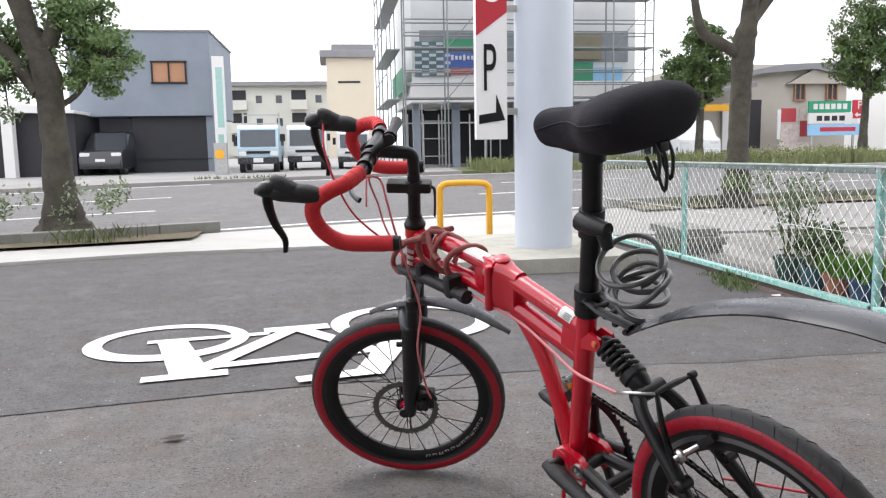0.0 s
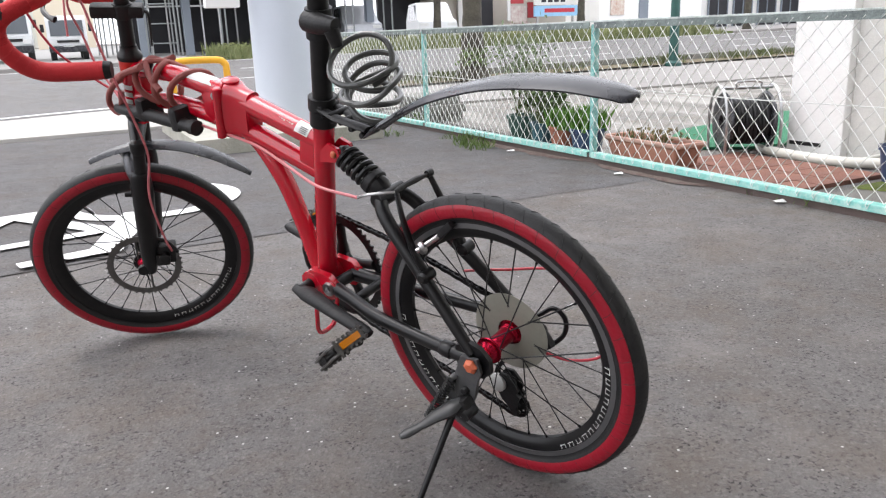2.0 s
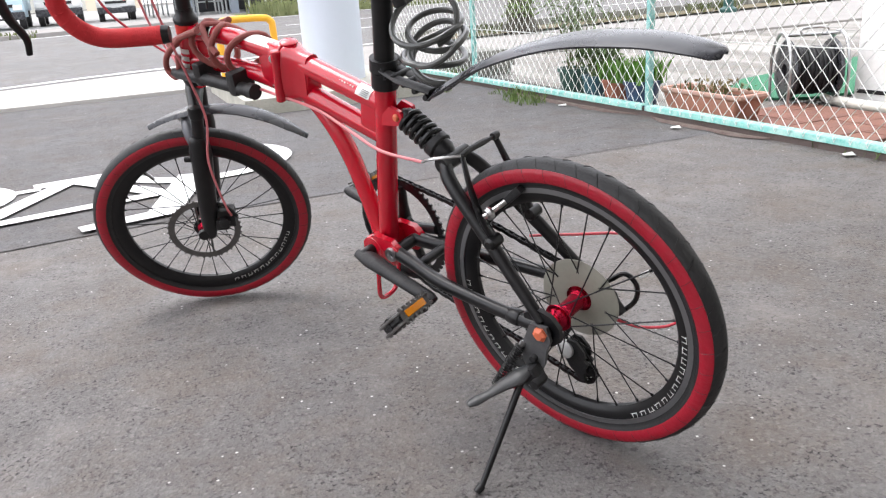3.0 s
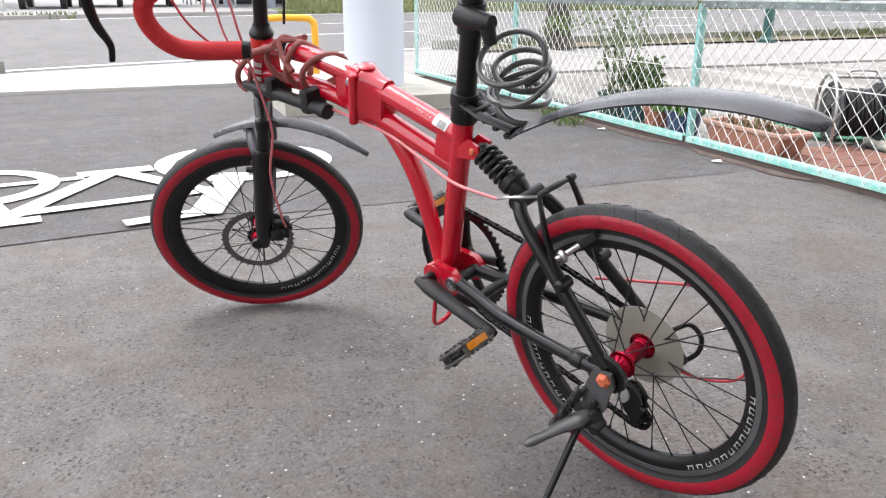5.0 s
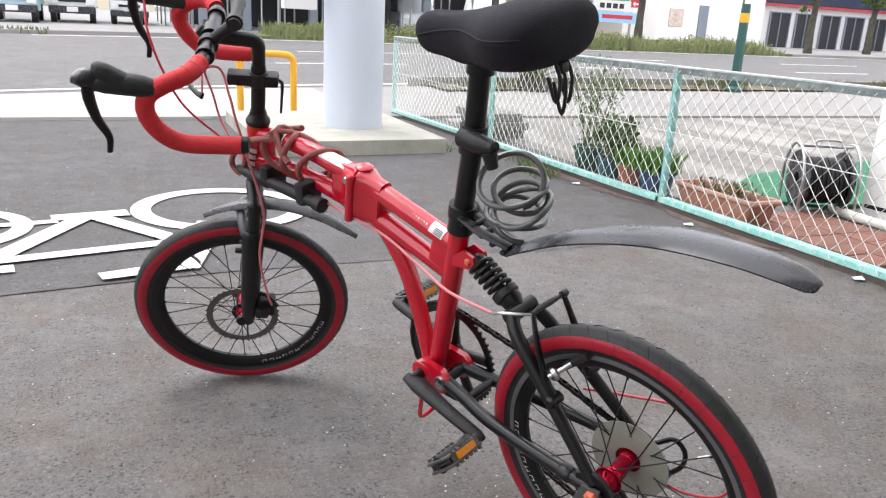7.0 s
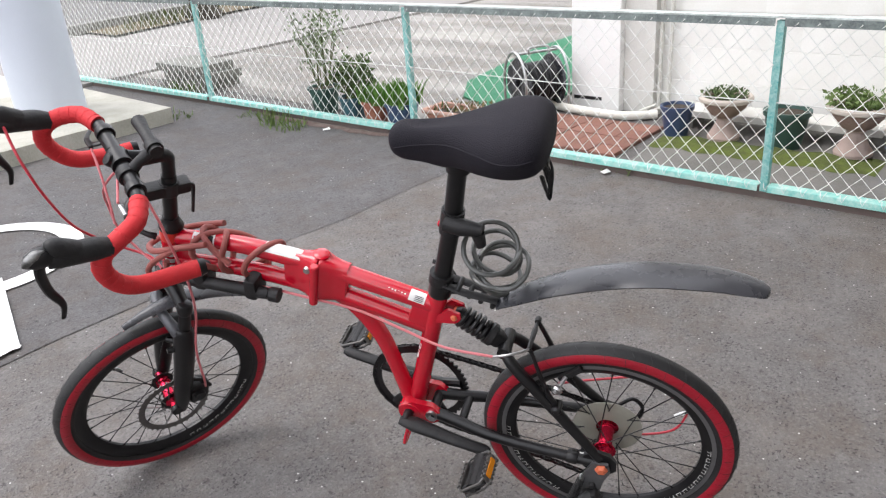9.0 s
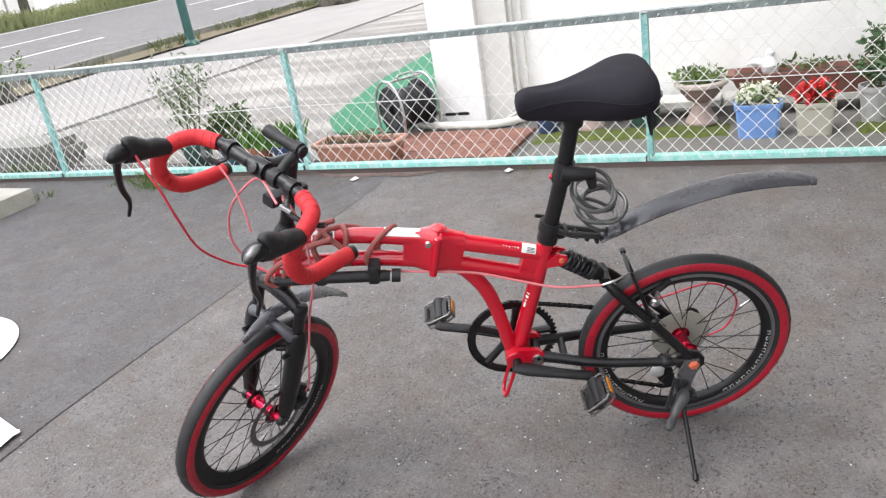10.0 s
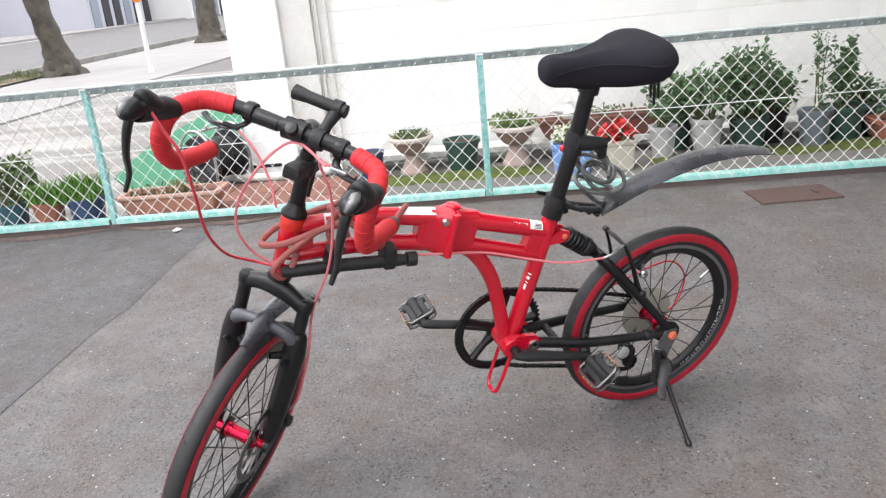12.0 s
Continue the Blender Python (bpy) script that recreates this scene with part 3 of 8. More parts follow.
def wheel(name, hub, axle, spin0, valve_at, prints, brake_track, flange_m, label):
    """A wheel: rim > tyre, red side walls, hub, spokes, valve. axle points to the bicycle's right."""
    axle = unit(axle)
    a = unit(np.cross(axle, (0, 0, 1.0)))
    b = np.cross(axle, a)

    def pt(r, w, h):
        return hub + axle * h + r * (math.cos(w) * a + math.sin(w) * b)

    deep = [(0.204, 0.0125), (0.198, 0.0130), (0.190, 0.0120), (0.182, 0.0090), (0.1765, 0.0035), (0.1765, -0.0035), (0.182, -0.0090), (0.190, -0.0120), (0.198, -0.0130), (0.204, -0.0125), (0.200, -0.009), (0.200, 0.009)]
    rim = part(name, Geo().lathe(deep, hub, axle, 72, closed=True), BLACK, bike, label)
    if brake_track:
        for s in (1, -1):
            part("brake_track", Geo().lathe([(0.2035, 0.0142 * s), (0.1955, 0.0142 * s), (0.1955, 0.0122 * s), (0.2035, 0.0122 * s)], hub, axle, 72, closed=True), RIMTRACK, rim)
    c, tr = 0.2225, 0.0205
    tread = [(c + tr * math.cos(w) * 1.0, tr * 0.98 * math.sin(w)) for w in (radians(d) for d in range(-62, 63, 8))]
    g = Geo().lathe(tread + [(c + 0.004, 0.0172), (c + 0.004, -0.0172)], hub, axle, 96, closed=True)
    tyre = part("tyre", g, RUBBER, rim, "black tread")
    # slanted sipes standing out as shallow ribs
    ribs = Geo()
    for i in range(46):
        w = 2 * math.pi * i / 46
        for s in (1, -1):
            ribs.tube([pt(c + tr * math.cos(e) + 0.0004, w + s * 0.02 + 0.045 * (j / 5), tr * math.sin(e) * 0.98 * s) for j, e in enumerate(radians(d) for d in (6, 16, 27, 38, 48, 58))], 0.0006, 4)
    part("tread_rib", ribs, RUBBER, rim)
    for s in (1, -1):
        wall = [(c + tr * math.cos(w) + 0.0006, (tr + 0.0006) * 0.98 * math.sin(w) * s) for w in (radians(d) for d in (59, 65, 73, 82, 92, 102, 112, 118))]
        wall += [(c - 0.008, 0.0130 * s), (c + 0.009, 0.0130 * s)]
        part("tyre_wall", Geo().lathe(wall, hub, axle, 96, closed=True), TYRE_RED, rim, "red side wall")
        bead = [(c + tr * math.cos(w) + 0.0002, (tr + 0.0002) * 0.98 * math.sin(w) * s) for w in (radians(d) for d in (116, 122, 128, 134))] + [(0.2035, 0.0142 * s), (0.2035, 0.0115 * s), (c - 0.002, 0.0125 * s)]
        part("bead", Geo().lathe(bead, hub, axle, 72, closed=True), RUBBER, rim)
    seams = Geo()
    for i in range(40):
        for s in (1, -1):
            w = 2 * math.pi * i / 40
            seams.tube([pt(c + tr * math.cos(e) + 0.0006, w + 0.004 * j, (tr + 0.0006) * 0.98 * math.sin(e) * s) for j, e in enumerate(radians(d) for d in (58, 70, 82, 96, 110))], 0.0004, 4)
    tagged(part("wall_seam", seams, RUBBER, rim), "", "", "", "stuff")
    hubp = [(0.006, -0.055), (0.010, -0.055), (0.010, -0.040), (0.013, -0.037), (0.0165, -0.0345), (0.0165, -0.0295), (0.0160, -0.0275), (0.0160, -0.0225), (0.0140, -0.0215), (0.0148, -0.0175), (0.0138, -0.0165), (0.0130, 0.0), (0.0138, 0.0165), (0.0148, 0.0175), (0.0140, 0.0215), (0.0160, 0.0225), (0.0160, 0.0275), (0.0165, 0.0295), (0.0165, 0.0345), (0.013, 0.037), (0.010, 0.040), (0.010, 0.055), (0.006, 0.055)]
    part("hub", Geo().lathe(hubp, hub, axle, 32), RED_MET, rim, "red anodised hub")
    for s, fr_ in ((1, 0.0285 if brake_track else 0.0255), (-1, 0.0225 if brake_track else 0.0255)):
        part("hub_flange", Geo().lathe([(0.0160, 0.0338 * s), (fr_ - 0.0007, 0.0334 * s), (fr_, 0.0320 * s), (fr_ - 0.0007, 0.0306 * s), (0.0160, 0.0302 * s)], hub, axle, 32, closed=True), flange_m, rim)
    for i in range(28):
        w = spin0 + 2 * math.pi * i / 28
        s = 1 if i % 2 else -1
        lean = 0.9 if (i // 2) % 2 else -0.9
        sp = Geo().tube([pt(0.0185, w + lean, 0.032 * s), pt(0.1775, w, 0.002 * s)], 0.00115, 5)
        sp.tube([pt(0.172, w, 0.003 * s), pt(0.180, w, 0.002 * s)], 0.0022, 6)
        part("spoke", sp, SPOKE, rim)
    part("valve", Geo().tube([pt(0.178, valve_at, 0), pt(0.168, valve_at, 0), pt(0.167, valve_at, 0), pt(0.150, valve_at, 0)], [0.0030, 0.0030, 0.0038, 0.0032], 8), WHITE if brake_track else STEEL, rim, "bright valve stem")
    # rim print, drawn as plain bars
    for base, s in ((w, s) for w in prints for s in (1, -1)):
        bars = Geo()
        for i in range(12):
            w = base + 0.094 * i
            # each sign is two slanted uprights tied at head or foot
            for d, wd in ((0.0, 0.0065), (0.046, 0.0065)):
                bars.add([pt(0.1866, w + d, 0.01295 * s), pt(0.1866, w + d + wd, 0.01295 * s), pt(0.1938, w + d + wd + 0.012, 0.01335 * s), pt(0.1938, w + d + 0.012, 0.01335 * s)], [(0, 1, 2, 3)])
            r0 = 0.1866 if i % 3 else 0.1928
            bars.add([pt(r0, w, 0.01300 * s), pt(r0, w + 0.060, 0.01300 * s), pt(r0 + 0.0011, w + 0.064, 0.01330 * s), pt(r0 + 0.0011, w + 0.004, 0.01330 * s)], [(0, 1, 2, 3)])
        part("rim_print", bars, WHITE, rim, "white slanted print bars")
    return rim, pt


rear, rpt = wheel("rear_wheel", RHUB, (0, -1, 0), 0.3, -0.587, (-0.06, 2.1), True, RED_MET, "black deep rim with a red walled tyre")
front, fpt = wheel("front_wheel", FHUB, s_right, 1.1, -2.03, (0.45,), False, BLACK, "black deep rim with a red walled tyre")
# all between and above the wheels is drawn on a level frame, which sinks towards the front
DROOP.append(0.0288)
FHUB = FHUB + np.array((0.008, 0, DROOP[0] * FHUB[0]))

# frame
fr = Geo()
fr.tube([(0.394, 0, 0.282), (0.297, 0, 0.600)], 0.0182, 20)
fr.tube([(0.310, 0, 0.556), (0.522, 0, 0.634)], [0.0175, 0.0185], 18)
fr.tube([(0.326, 0, 0.500), (0.522, 0, 0.580)], [0.0165, 0.0175], 18)
fr.tube([(0.548, 0, 0.642), (0.69, 0, 0.676), (0.836, 0, 0.690)], [0.0185, 0.017, 0.016], 18, k=5)
fr.tube([(0.548, 0, 0.586), (0.69, 0, 0.618), (0.857, 0, 0.634)], [0.0175, 0.0165, 0.016], 18, k=5)
fr.tube([(0.830, 0, 0.714), (0.874, 0, 0.583)], [0.0205, 0.0205], 22)
fr.tube([(0.512, 0, 0.574), (0.475, 0, 0.540), (0.440, 0, 0.478), (0.420, 0, 0.400), (0.404, 0, 0.308)], [0.0155, 0.0165, 0.0165, 0.0155, 0.0165], 18, k=6)
# webs closing the slots between the twin tubes
fr.box((0.342, 0, 0.542), (0.040, 0.031, 0.060), Matrix.Rotation(radians(-20), 3, "Y"), 0.006)
fr.box((0.502, 0, 0.600), (0.050, 0.032, 0.062), Matrix.Rotation(radians(-20), 3, "Y"), 0.006)
fr.box((0.578, 0, 0.619), (0.050, 0.032, 0.060), Matrix.Rotation(radians(-12), 3, "Y"), 0.006)
fr.box((0.826, 0, 0.662), (0.050, 0.022, 0.062), Matrix.Rotation(radians(-8), 3, "Y"), 0.006)
fr.lathe([(0.0225, -0.037), (0.0245, -0.034), (0.0245, 0.034), (0.0225, 0.037)], (0.396, 0, 0.296), (0, 1, 0), 24)
for s in (-1, 1):
    fr.prism([(0.417, 0.309), (0.387, 0.325), (0.345, 0.318), (0.329, 0.300), (0.331, 0.280), (0.347, 0.270), (0.387, 0.269), (0.417, 0.281)], 0.024 * s, 0.036 * s, lambda x, y, z: (x, z, y))
for s in (-1, 1):
    fr.prism([(0.306, 0.545), (0.284, 0.559), (0.262, 0.550), (0.260, 0.535), (0.274, 0.527), (0.312, 0.527)], 0.011 * s, 0.017 * s, lambda x, y, z: (x, z, y))
frame_ = part("frame", fr, RED, bike, "glossy red twin-tube aluminium frame")
hinge = Geo()
h_ax, h_top, h_c = np.array((0.9613, 0, 0.2756)), np.array((-0.2756, 0, 0.9613)), np.array((0.5345, 0, 0.6105))
for loft in (((-0.056, 0.0175, 0.045), (-0.038, 0.0190, 0.0455), (-0.022, 0.0225, 0.048), (-0.010, 0.0285, 0.0515), (-0.004, 0.0305, 0.053), (-0.0012, 0.0295, 0.052)),
             ((0.0012, 0.0295, 0.053), (0.004, 0.0310, 0.054), (0.011, 0.0290, 0.0525), (0.024, 0.0225, 0.048), (0.040, 0.0190, 0.0445), (0.058, 0.0175, 0.043))):
    v_, n_ = [], 28
    for d, hw, hh in loft:
        for k in range(n_):
            w = 2 * math.pi * k / n_
            cy, cz = math.cos(w), math.sin(w)
            v_.append(tuple(h_c + h_ax * d + np.array((0, 1.0, 0)) * hw * math.copysign(abs(cy) ** 0.62, cy) + h_top * hh * math.copysign(abs(cz) ** 0.62, cz)))
    m_ = len(loft)
    hinge.add(v_, [(a * n_ + k, a * n_ + (k + 1) % n_, (a + 1) * n_ + (k + 1) % n_, (a + 1) * n_ + k) for a in range(m_ - 1) for k in range(n_)] + [tuple(reversed(range(n_))), tuple((m_ - 1) * n_ + k for k in range(n_))])
hinge.lathe([(0.010, -0.004), (0.0155, -0.003), (0.0165, 0.002), (0.013, 0.005), (0.004, 0.006)], (0.521, 0.0, 0.660), (-0.27, 0, 1), 20)
hinge.lathe([(0.006, -0.047), (0.0085, -0.045), (0.0085, 0.045), (0.006, 0.047)], (0.536, 0.030, 0.611), (-0.27, 0, 1), 16)
part("hinge", hinge, RED, frame_, "red folding hinge block")
part("hinge_bolt", Geo().lathe([(0.003, 0.0065), (0.006, 0.006), (0.0075, 0.002), (0.0075, -0.008)], (0.546, 0.022, 0.640), (0, 1, 0), 16), STEEL, frame_)
part("pivot_bolt", Geo().lathe([(0.006, 0.037), (0.007, 0.041), (0.0125, 0.041), (0.0135, 0.037), (0.0135, 0.030)], (0.348, 0, 0.293), (0, 1, 0), 20), STEEL, frame_, "silver pivot ring")
part("seat_collar", Geo().tube([(0.301, 0, 0.586), (0.293, 0, 0.611)], 0.0225, 22).box((0.273, 0, 0.597), (0.022, 0.014, 0.018), None, 0.003), BLACK, frame_)
part("quick_release", Geo().tube([(0.281, 0.018, 0.606), (0.275, -0.020, 0.606), (0.292, -0.033, 0.620), (0.318, -0.034, 0.630)], [0.005, 0.005, 0.004, 0.0045], 8, k=4), BLACK, frame_)
part("guard_loop", Geo().tube([(0.396, 0.026, 0.282), (0.418, 0.026, 0.215), (0.432, 0.018, 0.174), (0.432, -0.018, 0.174), (0.418, -0.026, 0.215), (0.396, -0.026, 0.282)], 0.0045, 8, k=5), RED, frame_, "red tubular guard loop under the crank")


def on_tube(p0, p1, rad, t0, t1, w0, w1, out=0.0009, n=8):
    """A sticker lying on a tube from p0 to p1: lengths t0..t1, angles w0..w1 (0 is the left, 90 the top)."""
    p0, p1 = np.array(p0, float), np.array(p1, float)
    d = unit(p1 - p0)
    side = np.array((0, 1.0, 0))
    top = np.cross(side, d) * -1
    top = top if top[2] > 0 else -top
    rows_ = []
    for i in range(7):
        q = p0 + (p1 - p0) * (t0 + (t1 - t0) * i / 6)
        rows_.append([q + (rad + out) * (math.cos(w) * side + math.sin(w) * top) for w in (radians(w0 + (w1 - w0) * j / n) for j in range(n + 1))])
    return Geo().strip(rows_)


U0, U1 = (0.310, 0, 0.556), (0.522, 0, 0.634)
part("sticker", on_tube(U0, U1, 0.0177, 0.10, 0.24, 15, 85), WHITE, frame_, "white maker's label")
lines_ = Geo()
for i in range(4):
    o = on_tube(U0, U1, 0.0180, 0.115, 0.19, 22 + 9 * i, 26 + 9 * i, 0.0014, 2)
    lines_.add(o.v, o.f)
part("sticker_print", lines_, BLACK, frame_)
lines_ = Geo()
for i in range(6):
    o = on_tube(U0, U1, 0.0178, 0.27 + 0.028 * i, 0.281 + 0.028 * i, 38 + 3 * (i % 3), 47, 0.001, 3)
    lines_.add(o.v, o.f)
part("side_print", lines_, WHITE, frame_, "small white print bars")
F0, F1 = (0.548, 0, 0.642), (0.69, 0, 0.676)
part("top_sticker", on_tube(F0, F1, 0.0182, 0.10, 0.62, 35, 115), WHITE, frame_, "white worn sticker on the front tube")
G0, G1 = (0.69, 0, 0.676), (0.836, 0, 0.694)
part("front_label", on_tube(G0, G1, 0.0176, 0.30, 0.62, 5, 75), WHITE, frame_, "white label with dark and red print")
part("label_print", on_tube(G0, G1, 0.0180, 0.32, 0.44, 15, 62), BLACK, frame_)
part("label_print", on_tube(G0, G1, 0.0180, 0.48, 0.60, 28, 50), RED, frame_)
T0, T1 = (0.394, 0, 0.282), (0.297, 0, 0.600)
lines_ = Geo()
for i in range(4):
    o = on_tube(T0, T1, 0.0184, (0.45, 0.50, 0.525, 0.56)[i], (0.488, 0.507, 0.545, 0.568)[i], 46 - 3 * i, 62, 0.001, 3)
    lines_.add(o.v, o.f)
part("seat_tube_print", lines_, WHITE, frame_, "white print bars on the seat tube")
lines_ = Geo()
for i in range(4):
    o = on_tube((0.874, 0, 0.583), (0.830, 0, 0.714), 0.0206, 0.22 + 0.11 * i, 0.29 + 0.11 * i, -35 - 4 * i, 10, 0.001, 4)
    lines_.add(o.v, o.f)
part("head_print", lines_, WHITE, frame_, "white print bars on the head tube")

# rear swing arm, shock, brake
sw = Geo().tube([(0.348, -0.034, 0.293), (0.348, 0.034, 0.293)], 0.011, 12)
arm = part("swing_arm", sw, BLACK, bike, "black pivot tube of the rear swing arm")
part("yoke", Geo().tube([(0.182, -0.030, 0.472), (0.182, 0.030, 0.472)], 0.013, 14), BLACK, arm)
part("cross_tube", Geo().tube([(0.285, -0.040, 0.281), (0.285, 0.040, 0.281)], 0.009, 12), BLACK, arm)
for s in (-1, 1):
    part("chainstay", Geo().tube([(0.348, 0.026 * s, 0.293), (0.30, 0.034 * s, 0.284), (0.20, 0.052 * s, 0.266), (0.0, 0.066 * s, 0.243)], [0.012, 0.0115, 0.0105, 0.0095], 12, k=5, flat=1.15), BLACK, arm, "black chainstay tube")
    part("seatstay", Geo().tube([(0.182, 0.020 * s, 0.472), (0.160, 0.036 * s, 0.446), (0.09, 0.050 * s, 0.365), (0.004, 0.066 * s, 0.256)], [0.011, 0.0115, 0.011, 0.009], 12, k=5), BLACK, arm)
    part("dropout", Geo().prism([(0.034, 0.266), (0.006, 0.276), (-0.014, 0.268), (-0.027, 0.250), (-0.026, 0.228), (-0.010, 0.216), (0.010, 0.218), (0.036, 0.234)], 0.060 * s, 0.068 * s, lambda x, y, z: (x, z, y)).lathe([(0.010, -0.006), (0.0125, -0.004), (0.0125, 0.004), (0.010, 0.006)], (0.0, 0.068 * s, 0.243), (0, 1, 0), 16), BLACK, arm)
S0, S1 = np.array((0.277, 0, 0.543)), np.array((0.185, 0, 0.474))
sd = unit(S1 - S0)
shock = part("shock", Geo().lathe([(0.009, 0.0), (0.012, 0.004), (0.0155, 0.008), (0.0155, 0.018), (0.010, 0.022), (0.008, 0.072), (0.0185, 0.076), (0.0185, 0.100), (0.013, 0.112), (0.010, 0.122)], S0, sd, 20), BLACK, bike, "black coil-over shock absorber")
sa = unit(np.cross(sd, (0, 1, 0)))
part("coil", Geo().tube([S0 + sd * (0.016 + 0.064 * i / 120) + 0.0185 * (math.cos(i * 0.288) * sa + math.sin(i * 0.288) * np.array((0, 1.0, 0))) for i in range(121)], 0.0042, 7), BLACK, shock, "black coil spring")
part("collar", Geo().lathe([(0.020, 0.076), (0.0225, 0.079), (0.0225, 0.088), (0.020, 0.091)], S0, sd, 20), MATTE, shock)
part("shock_bolt", Geo().lathe([(0.004, 0.021), (0.0065, 0.018), (0.0065, -0.018), (0.004, -0.021)], S0 + sd * 0.004, (0, 1, 0), 12), COPPER, shock)
for s in (-1, 1):
    ba = Geo().tube([(0.083, 0.047 * s, 0.368), (0.097, 0.050 * s, 0.40), (0.113, 0.046 * s, 0.452), (0.128, (0.034 if s > 0 else 0.044) * s, 0.492)], [0.008, 0.0075, 0.006, 0.005], 10, k=4, flat=0.7)
    ba.lathe([(0.006, -0.016), (0.010, -0.012), (0.010, 0.010), (0.006, 0.014)], (0.083, 0.050 * s, 0.368), (0, 1, 0), 14)
    b_arm = part("brake_arm", ba, BLACK, bike, "black rim brake arm")
    part("brake_pad", Geo().box((0.060, 0.0215 * s, 0.430), (0.052, 0.011, 0.012), Matrix.Rotation(radians(38), 3, "Y"), 0.003), MATTE, b_arm)
    part("pad_bolt", Geo().tube([(0.068, 0.026 * s, 0.424), (0.086, 0.058 * s, 0.412)], 0.0042, 8).lathe([(0.009, -0.004), (0.011, 0), (0.009, 0.005)], (0.081, 0.050 * s, 0.415), (0.3, 0.9 * s, -0.2), 12), STEEL, b_arm)
part("cable_noodle", Geo().tube([(0.131, 0.034, 0.494), (0.146, 0.046, 0.496), (0.172, 0.056, 0.495), (0.195, 0.054, 0.488)], 0.0024, 8, k=5), STEEL, bike, "silver bent brake noodle")
part("noodle_boot", Geo().tube([(0.128, -0.044, 0.494), (0.129, -0.012, 0.496), (0.130, 0.014, 0.496), (0.131, 0.034, 0.494)], [0.0025, 0.0055, 0.0048, 0.004], 8, k=3).lathe([(0.006, -0.006), (0.007, 0), (0.006, 0.006)], (0.128, -0.044, 0.495), (0, 1, 0), 12), RUBBER, bike, "black rubber brake boot")

# cranks, pedals, chain
BB = np.array((0.396, 0, 0.296))
crank_dir = unit((0.165, 0, 0.044))
ring_ = Geo()
teeth = [(0.1065 if (i % 4) < 2 else 0.1015) for i in range(208)]
n_t = 208
for y0, y1 in ((-0.0475, -0.0440),):
    v, f_ = [], []
    for r_list in (teeth, [0.088] * n_t):
        for yy in (y0, y1):
            v += [(BB[0] + r * math.cos(2 * math.pi * i / n_t), yy, BB[2] + r * math.sin(2 * math.pi * i / n_t)) for i, r in enumerate(r_list)]
    for i in range(n_t):
        j = (i + 1) % n_t
        o0, o1, i0, i1 = 0, n_t, 2 * n_t, 3 * n_t
        f_ += [(o0 + i, o0 + j, o1 + j, o1 + i), (i0 + i, i1 + i, i1 + j, i0 + j), (o0 + i, i0 + i, i0 + j, o0 + j), (o1 + i, o1 + j, i1 + j, i1 + i)]
    ring_.add(v, f_)
for i in range(5):
    w = 0.5 + 2 * math.pi * i / 5
    ring_.tube([BB + (0, -0.050, 0), BB + np.array((0.05 * math.cos(w), -0.050, 0.05 * math.sin(w))), BB + np.array((0.092 * math.cos(w), -0.046, 0.092 * math.sin(w)))], [0.017, 0.009, 0.0105], 10, flat=1.0)
ring_.lathe([(0.026, -0.056), (0.030, -0.052), (0.030, -0.044), (0.022, -0.040)], BB, (0, 1, 0), 24)
crankset = part("chainring", ring_, BLACK, bike, "black five-arm chainring")
part("axle_tube", Geo().tube([BB + (0, -0.062, 0), BB + (0, 0.062, 0)], 0.0105, 14), BLACK, crankset)
